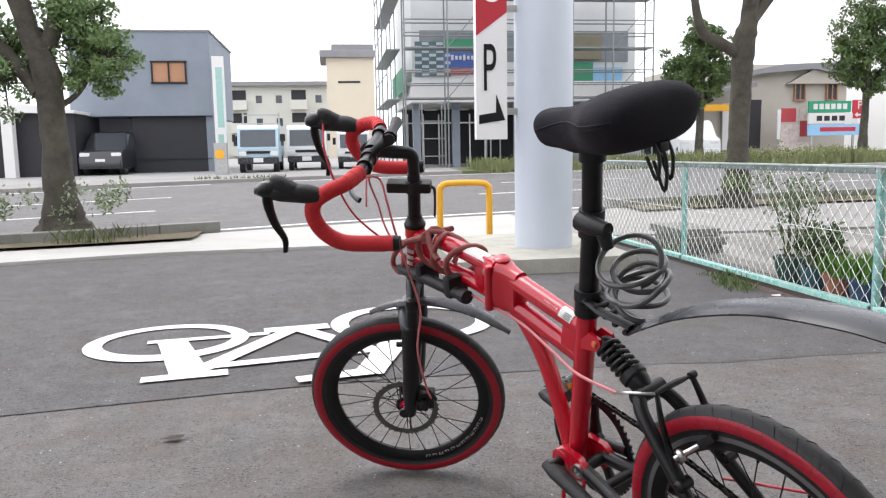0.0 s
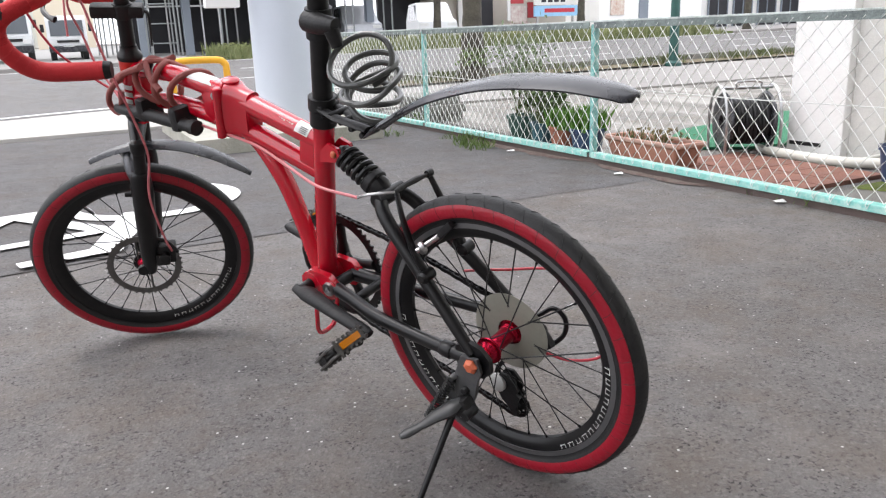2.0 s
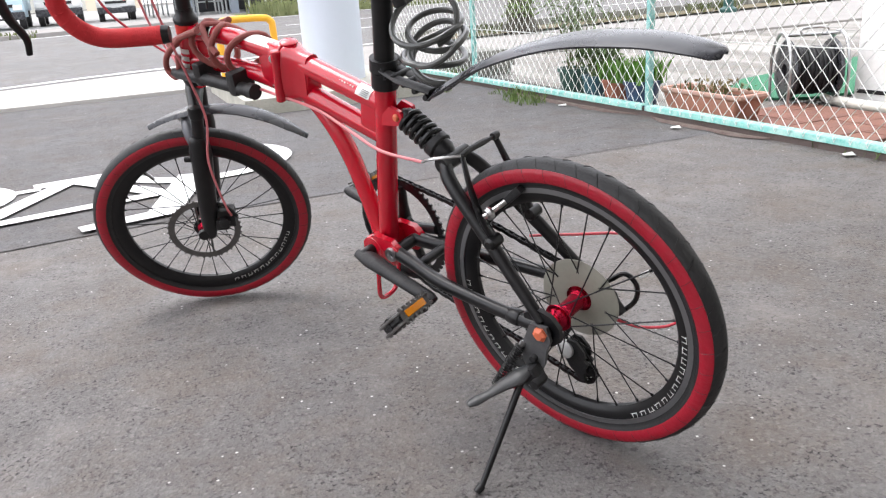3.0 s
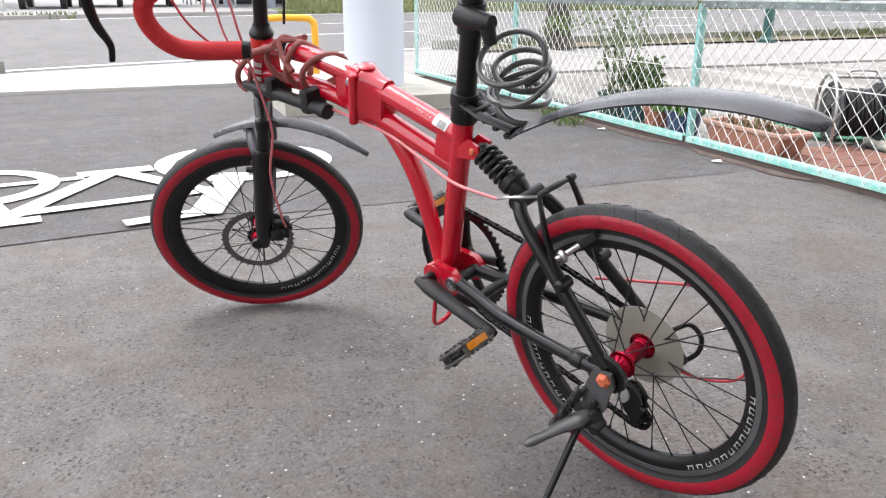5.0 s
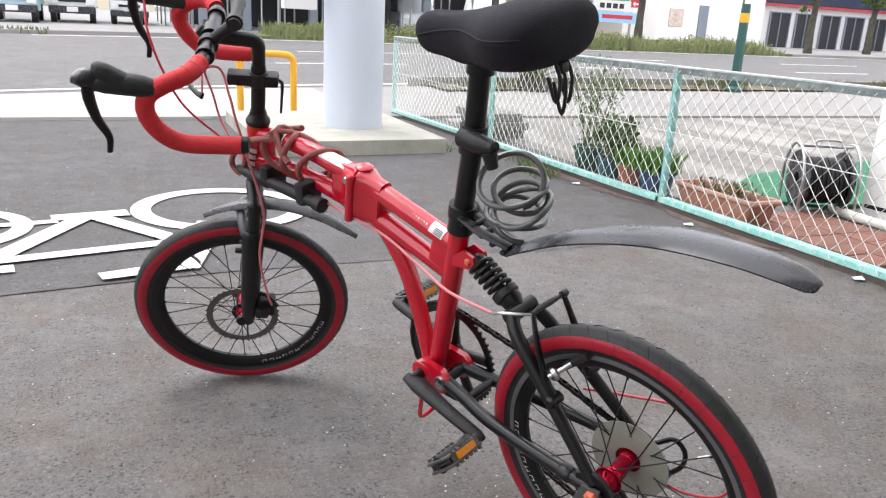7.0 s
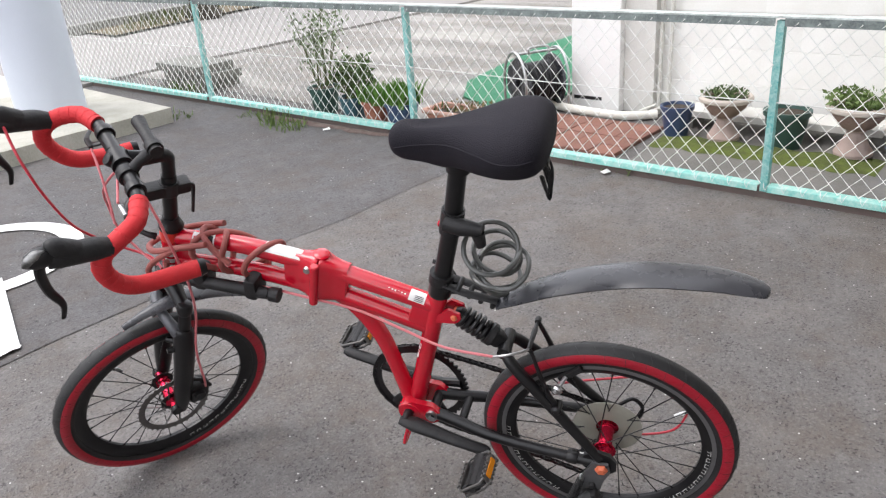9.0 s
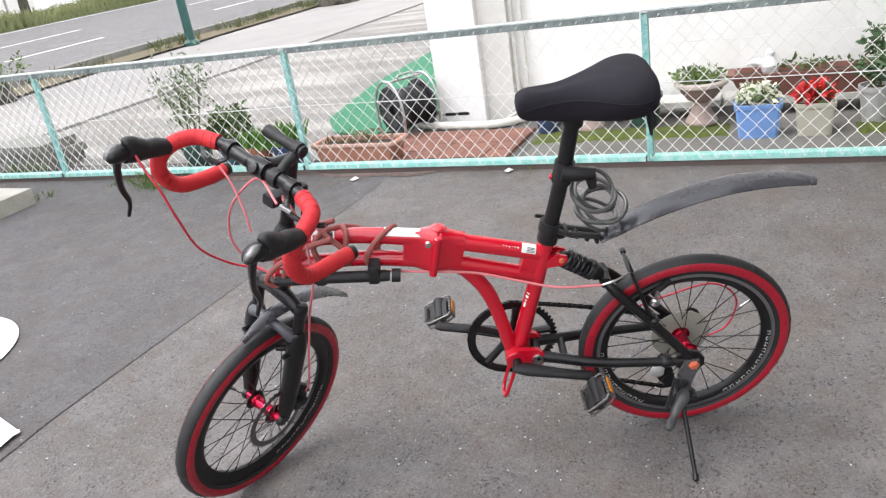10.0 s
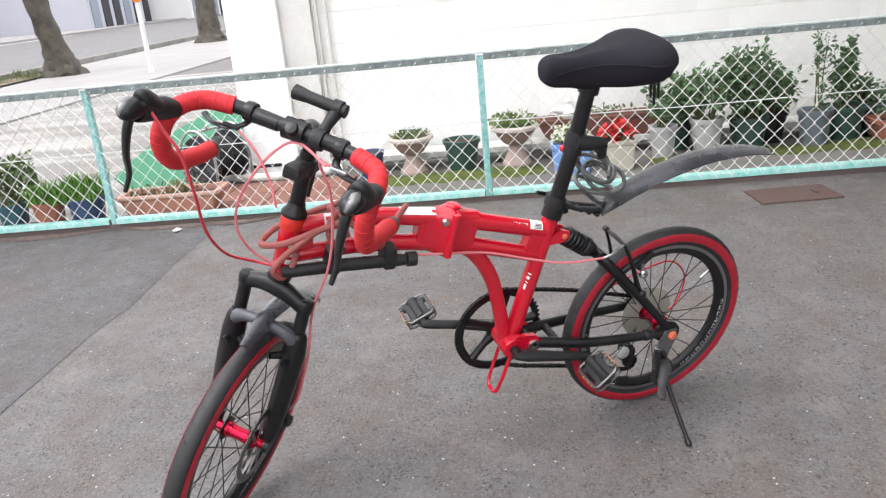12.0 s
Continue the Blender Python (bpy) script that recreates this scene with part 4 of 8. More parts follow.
for s, name in ((1, "crank_arm"), (-1, "crank_arm")):
    d = -crank_dir if s > 0 else crank_dir
    y = 0.062 * s
    end = BB + d * 0.172
    g = Geo().tube([BB + (0, y, 0) - d * 0.012, BB + (0, y, 0) + d * 0.02, BB + d * 0.10 + (0, y + 0.008 * s, 0), end + (0, y + 0.012 * s, 0), end + d * 0.012 + (0, y + 0.012 * s, 0)], [0.010, 0.0175, 0.0135, 0.0125, 0.008], 14, flat=0.72)
    ca = part(name, g, MATTE, bike, "black crank arm")
    pc = end + (0, y + 0.068 * s, 0)
    tilt = radians(38) if s > 0 else radians(20)
    M3 = Matrix.Rotation(tilt, 3, "Y")
    px = np.array(M3 @ Vector((1, 0, 0)))
    pz = np.array(M3 @ Vector((0, 0, 1)))
    pg = Geo().tube([end + (0, y + 0.006 * s, 0), pc + (0, 0.040 * s, 0)], 0.0075, 10)
    pg.tube([pc - (0, 0.036, 0), pc - (0, 0.020, 0), pc + (0, 0.020, 0), pc + (0, 0.036, 0)], [0.016, 0.0125, 0.0125, 0.015], 14)
    for e in (-1, 1):
        for q in (-0.030, 0.030):
            pg.tube([pc + np.array((0, q, 0)), pc + px * 0.028 * e + np.array((0, q * 0.86, 0))], [0.011, 0.008], 8, flat=0.8)
    pg.box(pc, (0.046, 0.054, 0.014), M3, 0.004)
    ped = part("pedal", pg, MATTE, bike, "black resin pedal body")
    cage = Geo()
    outline_ = [(0.031, -0.030), (0.031, 0.030), (0.024, 0.038), (-0.024, 0.038), (-0.031, 0.030), (-0.031, -0.030), (-0.024, -0.038), (0.024, -0.038)]
    for q, w_ in (((0.008), 0.0030), ((-0.008), 0.0030)):
        cage.tube([pc + px * a * 1.05 + np.array((0, b, 0)) + pz * q for a, b in outline_], w_, 6, closed=True)
    for e in (-1, 1):
        cage.box(pc + px * 0.0325 * e, (0.004, 0.060, 0.017), M3, 0.001)
        for k in range(6):
            for q in (-1, 1):
                cage.box(pc + px * 0.0335 * e + np.array((0, -0.026 + 0.0105 * k, 0)) + pz * 0.0105 * q, (0.0045, 0.005, 0.007), M3, 0)
    part("cage", cage, DISCM, ped, "steel toothed pedal cage")
    for e in (-1, 1):
        part("pedal_reflector", Geo().box(pc + px * 0.0358 * e, (0.003, 0.042, 0.012), M3, 0.001), AMBER, ped, "amber pedal reflector")

chain = Geo()
COG = np.array((0, 0, 0.243))
path_ = []
for w in np.linspace(radians(97), radians(-97), 26):
    path_.append((BB[0] + 0.104 * math.cos(w), BB[2] + 0.104 * math.sin(w)))
loop = [np.array((a, -0.046, b)) for a, b in path_]
low = [np.array((x, -0.044, z)) for x, z in ((0.342, 0.174), (0.217, 0.133), (0.11, 0.094), (0.055, 0.072), (0.026, 0.062), (0.004, 0.072), (0.006, 0.096), (0.042, 0.120), (0.054, 0.140), (0.044, 0.160), (0.012, 0.190), (-0.010, 0.2135), (-0.026, 0.227), (-0.030, 0.243), (-0.022, 0.265), (0.004, 0.275))]
allp = curve(np.array(loop + low + [np.array((0.2, -0.046, 0.348))]), 8, True)
seg = np.linalg.norm(np.roll(allp, -1, 0) - allp, axis=1)
s_at = np.concatenate([[0], np.cumsum(seg)])
ext = np.vstack([allp, allp[:1]])
count = int(s_at[-1] / 0.0127)
mid_ = [np.array([np.interp(k * s_at[-1] / count, s_at, ext[:, c]) for c in range(3)]) for k in range(count)]
for k in range(count):
    a, b = mid_[k], mid_[(k + 1) % count]
    hw = 0.0036 if k % 2 else 0.0026
    for e in (-1, 1):
        chain.tube([a + (0, e * hw, 0) - (b - a) * 0.12, a + (0, e * hw, 0), b + (0, e * hw, 0), b + (0, e * hw, 0) + (b - a) * 0.12], [0.0024, 0.0042, 0.0042, 0.0024], 6, up=(0, 1, 0), flat=0.25)
    chain.tube([a + (0, -0.0042, 0), a + (0, 0.0042, 0)], 0.0032, 6)
part("chain", chain, SPOKE, bike, "dark oily chain")
cass = Geo()
for i in range(7):
    r = 0.024 + 0.0042 * i
    cass.lathe([(r, -0.0510 + 0.0030 * i), (r, -0.0492 + 0.0030 * i), (0.015, -0.0492 + 0.0030 * i), (0.015, -0.0510 + 0.0030 * i)], COG, (0, 1, 0), 40, closed=True)
part("sprockets", cass, STEEL, rear, "steel sprocket cluster")
part("spoke_guard", Geo().lathe([(0.0675, -0.0272), (0.064, -0.0258), (0.022, -0.0246), (0.022, -0.0256), (0.064, -0.0270), (0.0675, -0.0282)], COG, (0, 1, 0), 56, closed=True), DISC_CLEAR, rear, "yellowed clear plastic spoke guard")
der = Geo().box((0.002, -0.062, 0.205), (0.030, 0.018, 0.066), Matrix.Rotation(radians(-28), 3, "Y"), 0.006)
cage_ = [(0.030 + 0.76 * (a - 0.030), 0.106 + 0.80 * (b - 0.106)) for a, b in ((0.044, 0.158), (0.024, 0.156), (0.008, 0.136), (0.004, 0.120), (0.009, 0.112), (0.001, 0.104), (0.008, 0.092), (0.004, 0.084), (0.014, 0.078), (0.012, 0.058), (0.024, 0.054), (0.034, 0.074), (0.050, 0.092), (0.060, 0.116), (0.057, 0.144))]
for y_ in (-0.0365, -0.0530):
    der.prism(cage_, y_ - 0.0022, y_ + 0.0022, lambda x, y, z: (x, z, y))
for x_, z_ in ((0.036, 0.128), (0.022, 0.088)):
    teeth_ = [(x_ + (0.019 if k % 2 else 0.0155) * math.cos(math.pi * k / 11), z_ + (0.019 if k % 2 else 0.0155) * math.sin(math.pi * k / 11)) for k in range(22)]
    der.prism(teeth_, -0.0465, -0.0425, lambda x, y, z: (x, z, y))
dr = part("derailleur", der, MATTE, bike, "black rear derailleur")
part("link_plate", Geo().lathe([(0.003, 0.005), (0.013, 0.0045), (0.0165, 0.002), (0.0165, -0.004)], (0.048, -0.0335, 0.128), (0.1, 1, 0.1), 20), LINKM, dr, "silver round derailleur plate")
part("body_knuckle", Geo().lathe([(0.006, -0.016), (0.012, -0.014), (0.012, 0.014), (0.006, 0.016)], (-0.022, -0.066, 0.222), (0, 1, 0), 16).box((-0.028, -0.070, 0.205), (0.034, 0.016, 0.030), Matrix.Rotation(radians(30), 3, "Y"), 0.005), BLACK, dr)
part("derailleur_guard", Geo().tube([(0.010, -0.070, 0.243), (-0.016, -0.086, 0.244), (-0.042, -0.092, 0.258), (-0.061, -0.092, 0.241), (-0.058, -0.088, 0.214), (-0.034, -0.076, 0.192)], 0.0042, 8, k=6), BLACK, dr, "black wire derailleur guard")
part("shift_cable", Geo().tube([(0.10, -0.054, 0.322), (0.03, -0.068, 0.328), (-0.085, -0.078, 0.337), (-0.148, -0.086, 0.275), (-0.132, -0.082, 0.200), (-0.075, -0.076, 0.177), (-0.030, -0.072, 0.182)], 0.0024, 8, k=7), CABLE_R, dr, "red cable loop behind the wheel")

# axle nut, kickstand
part("axle_nut", Geo().lathe([(0.007, 0.066), (0.012, 0.067), (0.012, 0.082), (0.007, 0.086)], COG, (0, 1, 0), 6).lathe([(0.0135, 0.060), (0.0135, 0.067), (0.006, 0.067)], COG, (0, 1, 0), 20), COPPER, rear, "orange capped axle nut")
ks = Geo().prism([(0.018, 0.256), (-0.012, 0.256), (-0.016, 0.232), (-0.006, 0.214), (0.002, 0.186), (0.012, 0.170), (0.034, 0.166), (0.042, 0.184), (0.040, 0.212), (0.030, 0.232)], 0.0725, 0.0785, lambda x, y, z: (x, z, y))
stand = part("kickstand", ks, KSTEEL, bike, "grey pressed steel kickstand plate")
part("plate_bolt", Geo().lathe([(0.003, 0.0865), (0.0055, 0.086), (0.0065, 0.083), (0.0065, 0.078)], (0.018, 0, 0.196), (0, 1, 0), 12), MATTE, stand)
part("pivot_block", Geo().box((0.020, 0.089, 0.172), (0.034, 0.024, 0.028), Matrix.Rotation(radians(24), 3, "Y"), 0.007).lathe([(0.0075, -0.004), (0.0085, 0.0), (0.0075, 0.022)], (0.004, 0.086, 0.168), (0, 1, 0), 14), MATTE, stand, "black pivot block")
FOOT = np.array((0.034, 0.226, 0.0565))
part("stand_leg", Geo().tube([(0.030, 0.094, 0.176), (0.031, 0.108, 0.160), FOOT], [0.0062, 0.0058, 0.0050], 10).tube([FOOT, FOOT + np.array((0.002, 0.012, -0.004))], [0.0072, 0.0060], 10), BLACK, stand, "black steel stand leg")
part("stand_lever", Geo().tube([(0.020, 0.090, 0.182), (0.030, 0.106, 0.176), (0.048, 0.126, 0.168), (0.062, 0.146, 0.160), (0.074, 0.164, 0.156), (0.080, 0.176, 0.155)], [0.010, 0.0165, 0.0125, 0.0085, 0.0105, 0.006], 12, k=4, flat=0.6), KLEVER, stand, "dark grey spoon-shaped foot lever")
part("stand_spring", Geo().tube([np.array((0.038, 0.084, 0.214)) + t * np.array((0.030, 0.038, -0.056)) + 0.0072 * (math.cos(w) * np.array((0.86, -0.3, 0.3)) + math.sin(w) * np.array((0.05, 0.80, 0.58))) for t, w in ((i / 130, i * 0.8) for i in range(131))], 0.0016, 5), MATTE, stand, "black coil spring")
part("spring_hook", Geo().lathe([(0.004, -0.006), (0.0055, 0.0), (0.004, 0.008)], (0.037, 0.080, 0.216), (0, 1, 0), 10), STEEL, stand)
part("stay_band", Geo().lathe([(0.0118, -0.011), (0.0132, -0.009), (0.0132, 0.009), (0.0118, 0.011)], (0.056, 0.0615, 0.2495), (1, -0.07, 0.115), 18), BLACK, stand, "black clamp band on the stay")

# fork, front brake disc and mudguards
fk = Geo()
for s in (-1, 1):
    top_u = 0.001 if s > 0 else -0.011
    # slim stanchion, capped above the crown, in a stouter lower leg
    fk.tube([st(CROWN, 0.064 * s, 0.0, top_u), st(CROWN, 0.064 * s, 0.002, -0.09)], [0.0128, 0.0128], 16)
    fk.lathe([(0.009, 0.011), (0.0138, 0.009), (0.0158, 0.004), (0.0158, -0.010), (0.0135, -0.018)], st(CROWN, 0.064 * s, 0.0, top_u), s_up, 18)
    fk.tube([st(CROWN, 0.063 * s, 0.003, -0.072), st(CROWN, 0.064 * s, 0.004, -0.082), st(CROWN, 0.066 * s, 0.004, -0.115), st(CROWN, 0.066 * s, 0.006, -0.17), st(CROWN, 0.062 * s, 0.010, -0.28), st(CROWN, 0.058 * s, 0.014, -0.335)], [0.0165, 0.0205, 0.0235, 0.0220, 0.0200, 0.013], 16, k=3)
    fk.lathe([(0.012, -0.006), (0.014, 0), (0.012, 0.006)], st(FHUB, 0.060 * s, 0, 0), s_right, 14)
    fk.tube([st(CROWN, 0.050 * s, 0.008, -0.125), st(CROWN, 0.030 * s, 0.030, -0.125)], [0.008, 0.0065], 10)
    fk.tube([st(CROWN, 0.064 * s, 0.014, -0.125), st(CROWN, 0.064 * s, 0.040, -0.125)], [0.008, 0.006], 10)
fk.tube([st(CROWN, -0.068, 0.0, -0.022), st(CROWN, -0.036, 0.002, -0.006), st(CROWN, 0, 0.004, 0.006), st(CROWN, 0.036, 0.002, 0.002), st(CROWN, 0.068, 0.0, -0.008)], [0.0135, 0.0150, 0.0185, 0.0150, 0.0135], 14, k=3, flat=1.15)
fork = part("fork", fk, BLACK, bike, "black suspension fork")
brace = part("brace", Geo().tube([st(CROWN, -0.064, 0.006, -0.094), st(CROWN, -0.056, 0.018, -0.078), st(CROWN, -0.030, 0.028, -0.064), st(CROWN, 0, 0.031, -0.060), st(CROWN, 0.030, 0.028, -0.063), st(CROWN, 0.056, 0.018, -0.076), st(CROWN, 0.064, 0.006, -0.094)], [0.0150, 0.0135, 0.0110, 0.0105, 0.0110, 0.0135, 0.0150], 12, k=4), BRACE, fork, "grey cast fork brace")
part("brace_bolt", Geo().lathe([(0.003, 0.008), (0.006, 0.007), (0.0075, 0.003), (0.0075, -0.010)], st(CROWN, 0.0, 0.040, -0.060), s_fwd, 14), STEEL, brace)
part("steerer_race", Geo().lathe([(0.021, 0.020), (0.0235, 0.026), (0.0235, 0.034), (0.020, 0.038)], CROWN, s_up, 22), BLACK, fork)
disc = Geo().lathe([(0.080, 0.0009), (0.066, 0.0009), (0.066, -0.0009), (0.080, -0.0009)], st(FHUB, -0.043, 0, 0), s_right, 60, closed=True)
for i in range(12):
    w = 2 * math.pi * i / 12
    for dw in (0.35,):
        disc.tube([st(FHUB, -0.043, 0.022 * math.cos(w), 0.022 * math.sin(w)), st(FHUB, -0.043, 0.067 * math.cos(w + dw), 0.067 * math.sin(w + dw))], 0.0028, 5, flat=0.4)
for i in range(36):
    w = 2 * math.pi * i / 36
    disc.lathe([(0.0026, -0.0012), (0.0026, 0.0012)], st(FHUB, -0.043, 0.0815 * math.cos(w), 0.0815 * math.sin(w)), s_right, 6)
part("brake_disc", disc, DISCM, front, "slotted steel brake disc")
cal = Geo().box(st(FHUB, -0.050, -0.052, 0.040), (0.044, 0.030, 0.046), np.array([s_fwd, s_right, s_up]).T, 0.006).box(st(FHUB, -0.062, -0.045, 0.030), (0.030, 0.022, 0.030), np.array([s_fwd, s_right, s_up]).T, 0.006)
cal.lathe([(0.006, -0.012), (0.012, -0.009), (0.012, 0.004)], st(FHUB, -0.070, -0.050, 0.038), s_right, 16).tube([st(FHUB, -0.058, -0.030, 0.085), st(FHUB, -0.058, -0.058, 0.070), st(FHUB, -0.062, -0.078, 0.045)], 0.0045, 8, k=4)
part("brake_caliper", cal, MATTE, fork, "black disc brake caliper")


def guard(pts, widths, crown, side):
    """A mudguard strip along pts: widths across, crown is how far its middle stands up; side is the crosswise axis."""
    p = curve(pts, 8)
    wid = np.interp(np.linspace(0, 1, len(p)), np.linspace(0, 1, len(widths)), widths)
    tan = np.gradient(p, axis=0)
    side = unit(side)
    rows_ = []
    for q, t, w in zip(p, tan, wid):
        nrm = unit(np.cross(side, unit(t)))
        nrm = nrm if nrm[2] > 0 else -nrm
        rows_.append([q + side * w * e + nrm * crown * (1 - abs(e * 2) ** 2.2) for e in (-0.5, -0.42, -0.28, -0.1, 0.1, 0.28, 0.42, 0.5)])
    return Geo().strip(rows_)


fm = guard([st(FHUB, 0, 0.080, 0.246), st(FHUB, 0, 0.04, 0.266), st(FHUB, 0, -0.01, 0.280), st(FHUB, 0, -0.08, 0.282), st(FHUB, 0, -0.15, 0.264), st(FHUB, 0, -0.205, 0.234), st(FHUB, 0, -0.245, 0.202)], [0.014, 0.024, 0.036, 0.044, 0.050, 0.046, 0.016], 0.007, s_right)
part("front_mudguard", fm, GREYP, bike, "grey plastic front mudguard", thick=0.0025)
rm = guard([(0.188, 0, 0.572), (0.150, 0, 0.590), (0.06, 0, 0.624), (-0.05, 0, 0.646), (-0.15, 0, 0.646), (-0.215, 0, 0.636), (-0.244, 0, 0.627), (-0.250, 0, 0.624)], [0.045, 0.058, 0.068, 0.070, 0.066, 0.056, 0.042, 0.016], 0.007, (0, 1, 0))
part("rear_mudguard", rm, GREYP, bike, "long grey plastic rear mudguard", thick=0.0028)
mb = part("mudguard_bracket", Geo().lathe([(0.0225, -0.010), (0.0225, 0.010)], (0.293, 0, 0.622), (-0.3, 0, 0.95), 20), MATTE, bike, "black slotted mudguard bracket")
for s in (-1, 1):
    part("side_plate", Geo().tube([(0.300, 0.012 * s, 0.622), (0.25, 0.014 * s, 0.600), (0.188, 0.010 * s, 0.582)], [0.008, 0.010, 0.010], 8, flat=0.45), MATTE, mb)
for i in range(5):
    part("rivet", Geo().lathe([(0.0045, -0.020), (0.0055, -0.017), (0.0055, 0.017), (0.0045, 0.020)], (0.280 - 0.021 * i, 0, 0.615 - 0.010 * i), (0, 1, 0), 10), MATTE, mb)

# seat post and saddle
sp = Geo().tube([(0.300, 0, 0.590), (0.256, 0, 0.742), (0.228, 0, 0.868)], [0.0165, 0.0165, 0.0160], 18)
post = part("seat_post", sp, BLACK, bike, "scuffed black seat post")
part("post_clamp", Geo().tube([(0.233, 0, 0.842), (0.225, 0, 0.876)], [0.0215, 0.021], 16).box((0.217, 0, 0.876), (0.06, 0.05, 0.020), None, 0.004), BLACK, post)
part("rear_reflector", Geo().lathe([(0.005, 0.0), (0.0065, 0.003), (0.0065, 0.009), (0.004, 0.011)], (0.274, -0.004, 0.732), (0.9, -0.1, 0.25), 12), RED, post, "small red bolt head")
secs = [(0.352, 0.014, 0.907, 0.892), (0.346, 0.024, 0.920, 0.878), (0.325, 0.030, 0.927, 0.868), (0.285, 0.033, 0.927, 0.863), (0.245, 0.037, 0.928, 0.855), (0.205, 0.048, 0.932, 0.855),
        (0.165, 0.067, 0.936, 0.857), (0.125, 0.084, 0.942, 0.862), (0.095, 0.090, 0.944, 0.866), (0.070, 0.090, 0.943, 0.868), (0.050, 0.084, 0.939, 0.872), (0.036, 0.072, 0.931, 0.880), (0.029, 0.052, 0.921, 0.890), (0.026, 0.024, 0.911, 0.900)]
sad = Geo()
NS = 26
rows_ = []
for x, hw, top, bot in secs:
    hw *= 0.96 + 0.09 * min(1.0, max(0.0, (0.24 - x) / 0.14))
    bot -= 0.012 * min(1.0, max(0.0, (0.20 - x) / 0.10))
    x = 0.340 - (0.352 - x) * 0.815
    c, h = (top + bot) / 2, (top - bot) / 2
    row = []
    for j in range(NS):
        w = 2 * math.pi * j / NS
        cy, cz = math.cos(w), math.sin(w)
        sy = math.copysign(abs(cy) ** 0.72, cy)
        sz = math.copysign(abs(cz) ** (0.62 if cz < 0 else 0.85), cz)
        groove = -0.006 * math.exp(-(sy * hw / 0.012) ** 2) if cz > 0.5 and x < 0.30 else 0
        row.append((x, hw * sy * (1.0 if cz > -0.2 else 0.90), c + h * sz + groove))
    rows_.append(row)
pr = np.array(rows_)
fine = np.array([curve(pr[:, j], 4) for j in range(NS)]).transpose(1, 0, 2)
m_ = len(fine)
sad.add([q for r in fine for q in r], [(i * NS + j, i * NS + (j + 1) % NS, (i + 1) * NS + (j + 1) % NS, (i + 1) * NS + j) for i in range(m_ - 1) for j in range(NS)] + [tuple(reversed(range(NS))), tuple((m_ - 1) * NS + j for j in range(NS))])
saddle = part("saddle", sad, SADDLE, bike, "black cloth-covered padded saddle")
for s in (-1, 1):
    squash = lambda q: [(0.340 - (0.352 - a) * 0.815, b * (0.97 + 0.095 * min(1.0, max(0.0, (0.24 - a) / 0.14))), c) for a, b, c in q]
    seam = [(0.335, 0.030 * s, 0.897), (0.28, 0.0345 * s, 0.904), (0.22, 0.044 * s, 0.908), (0.16, 0.0695 * s, 0.908), (0.11, 0.0885 * s, 0.905), (0.07, 0.0905 * s, 0.905), (0.045, 0.080 * s, 0.905)]
    part("seam", Geo().tube(squash(seam), 0.0013, 6, k=6), SADDLE, saddle)
cordg = Geo()
for dy, ln in ((-0.012, 0.05), (0.002, 0.062), (0.014, 0.045)):
    cordg.tube([(0.094, dy, 0.872), (0.080, dy + 0.004, 0.862 - ln * 0.4), (0.082, dy + 0.012, 0.866 - ln * 1.1), (0.090, dy + 0.017, 0.872 - ln * 0.5)], 0.0026, 6, k=5)
cordg.box((0.088, 0.002, 0.856), (0.012, 0.016, 0.014), None, 0.003)
part("drawstring", cordg, MATTE, saddle, "black drawstring and toggle")

# steering post, bars, levers
HT = np.array((0.830, 0.0, 0.714))
hp = Geo().tube([HT - s_up * 0.02, HT + s_up * 0.120], 0.0140, 18)
hp.lathe([(0.0235, -0.003), (0.0245, 0.002), (0.0225, 0.007), (0.0175, 0.014), (0.0160, 0.024)], HT, s_up, 22)
stem = part("handle_post", hp, BLACK, bike, "black telescopic handle post")
part("head_ring", Geo().lathe([(0.0212, -0.028), (0.0222, -0.024), (0.0222, -0.006), (0.0212, -0.003)], HT, s_up, 24), mat("bright_red_ring", (0.55, 0.018, 0.012), 0.35, second=(0.46, 0.03, 0.014), scale=30), stem, "bright red ring under the post")
part("height_clamp", Geo().box(HT + s_up * 0.092 + s_fwd * 0.010, (0.096, 0.032, 0.024), np.array([s_fwd, s_right, s_up]).T, 0.006).lathe([(0.0175, 0.078), (0.0195, 0.082), (0.0195, 0.102), (0.0175, 0.106)], HT, s_up, 20), MATTE, stem, "black height clamp")
part("clamp_lever", Geo().tube([HT + s_up * 0.092 - s_fwd * 0.034, HT + s_up * 0.086 - s_fwd * 0.044, HT + s_up * 0.062 - s_fwd * 0.045, HT + s_up * 0.022 - s_fwd * 0.044], [0.006, 0.006, 0.0045, 0.004], 8, k=4, flat=0.6), MATTE, stem)
top_ = HT + s_up * 0.165
part("stem_bend", Geo().tube([HT + s_up * 0.100, HT + s_up * 0.140, top_ + s_fwd * 0.006, BAR - s_fwd * 0.036 - s_up * 0.004, BAR - s_fwd * 0.012], [0.0125, 0.0125, 0.0135, 0.0145, 0.017], 14, k=5).tube([BAR - s_right * 0.019, BAR + s_right * 0.019], 0.0185, 18).lathe([(0.006, 0.016), (0.010, 0.015), (0.012, 0.010), (0.012, 0.0)], BAR + s_fwd * 0.010, s_fwd * 0.8 + s_up * 0.6, 14), BLACK, stem, "black forged stem")
bar_pts = {}
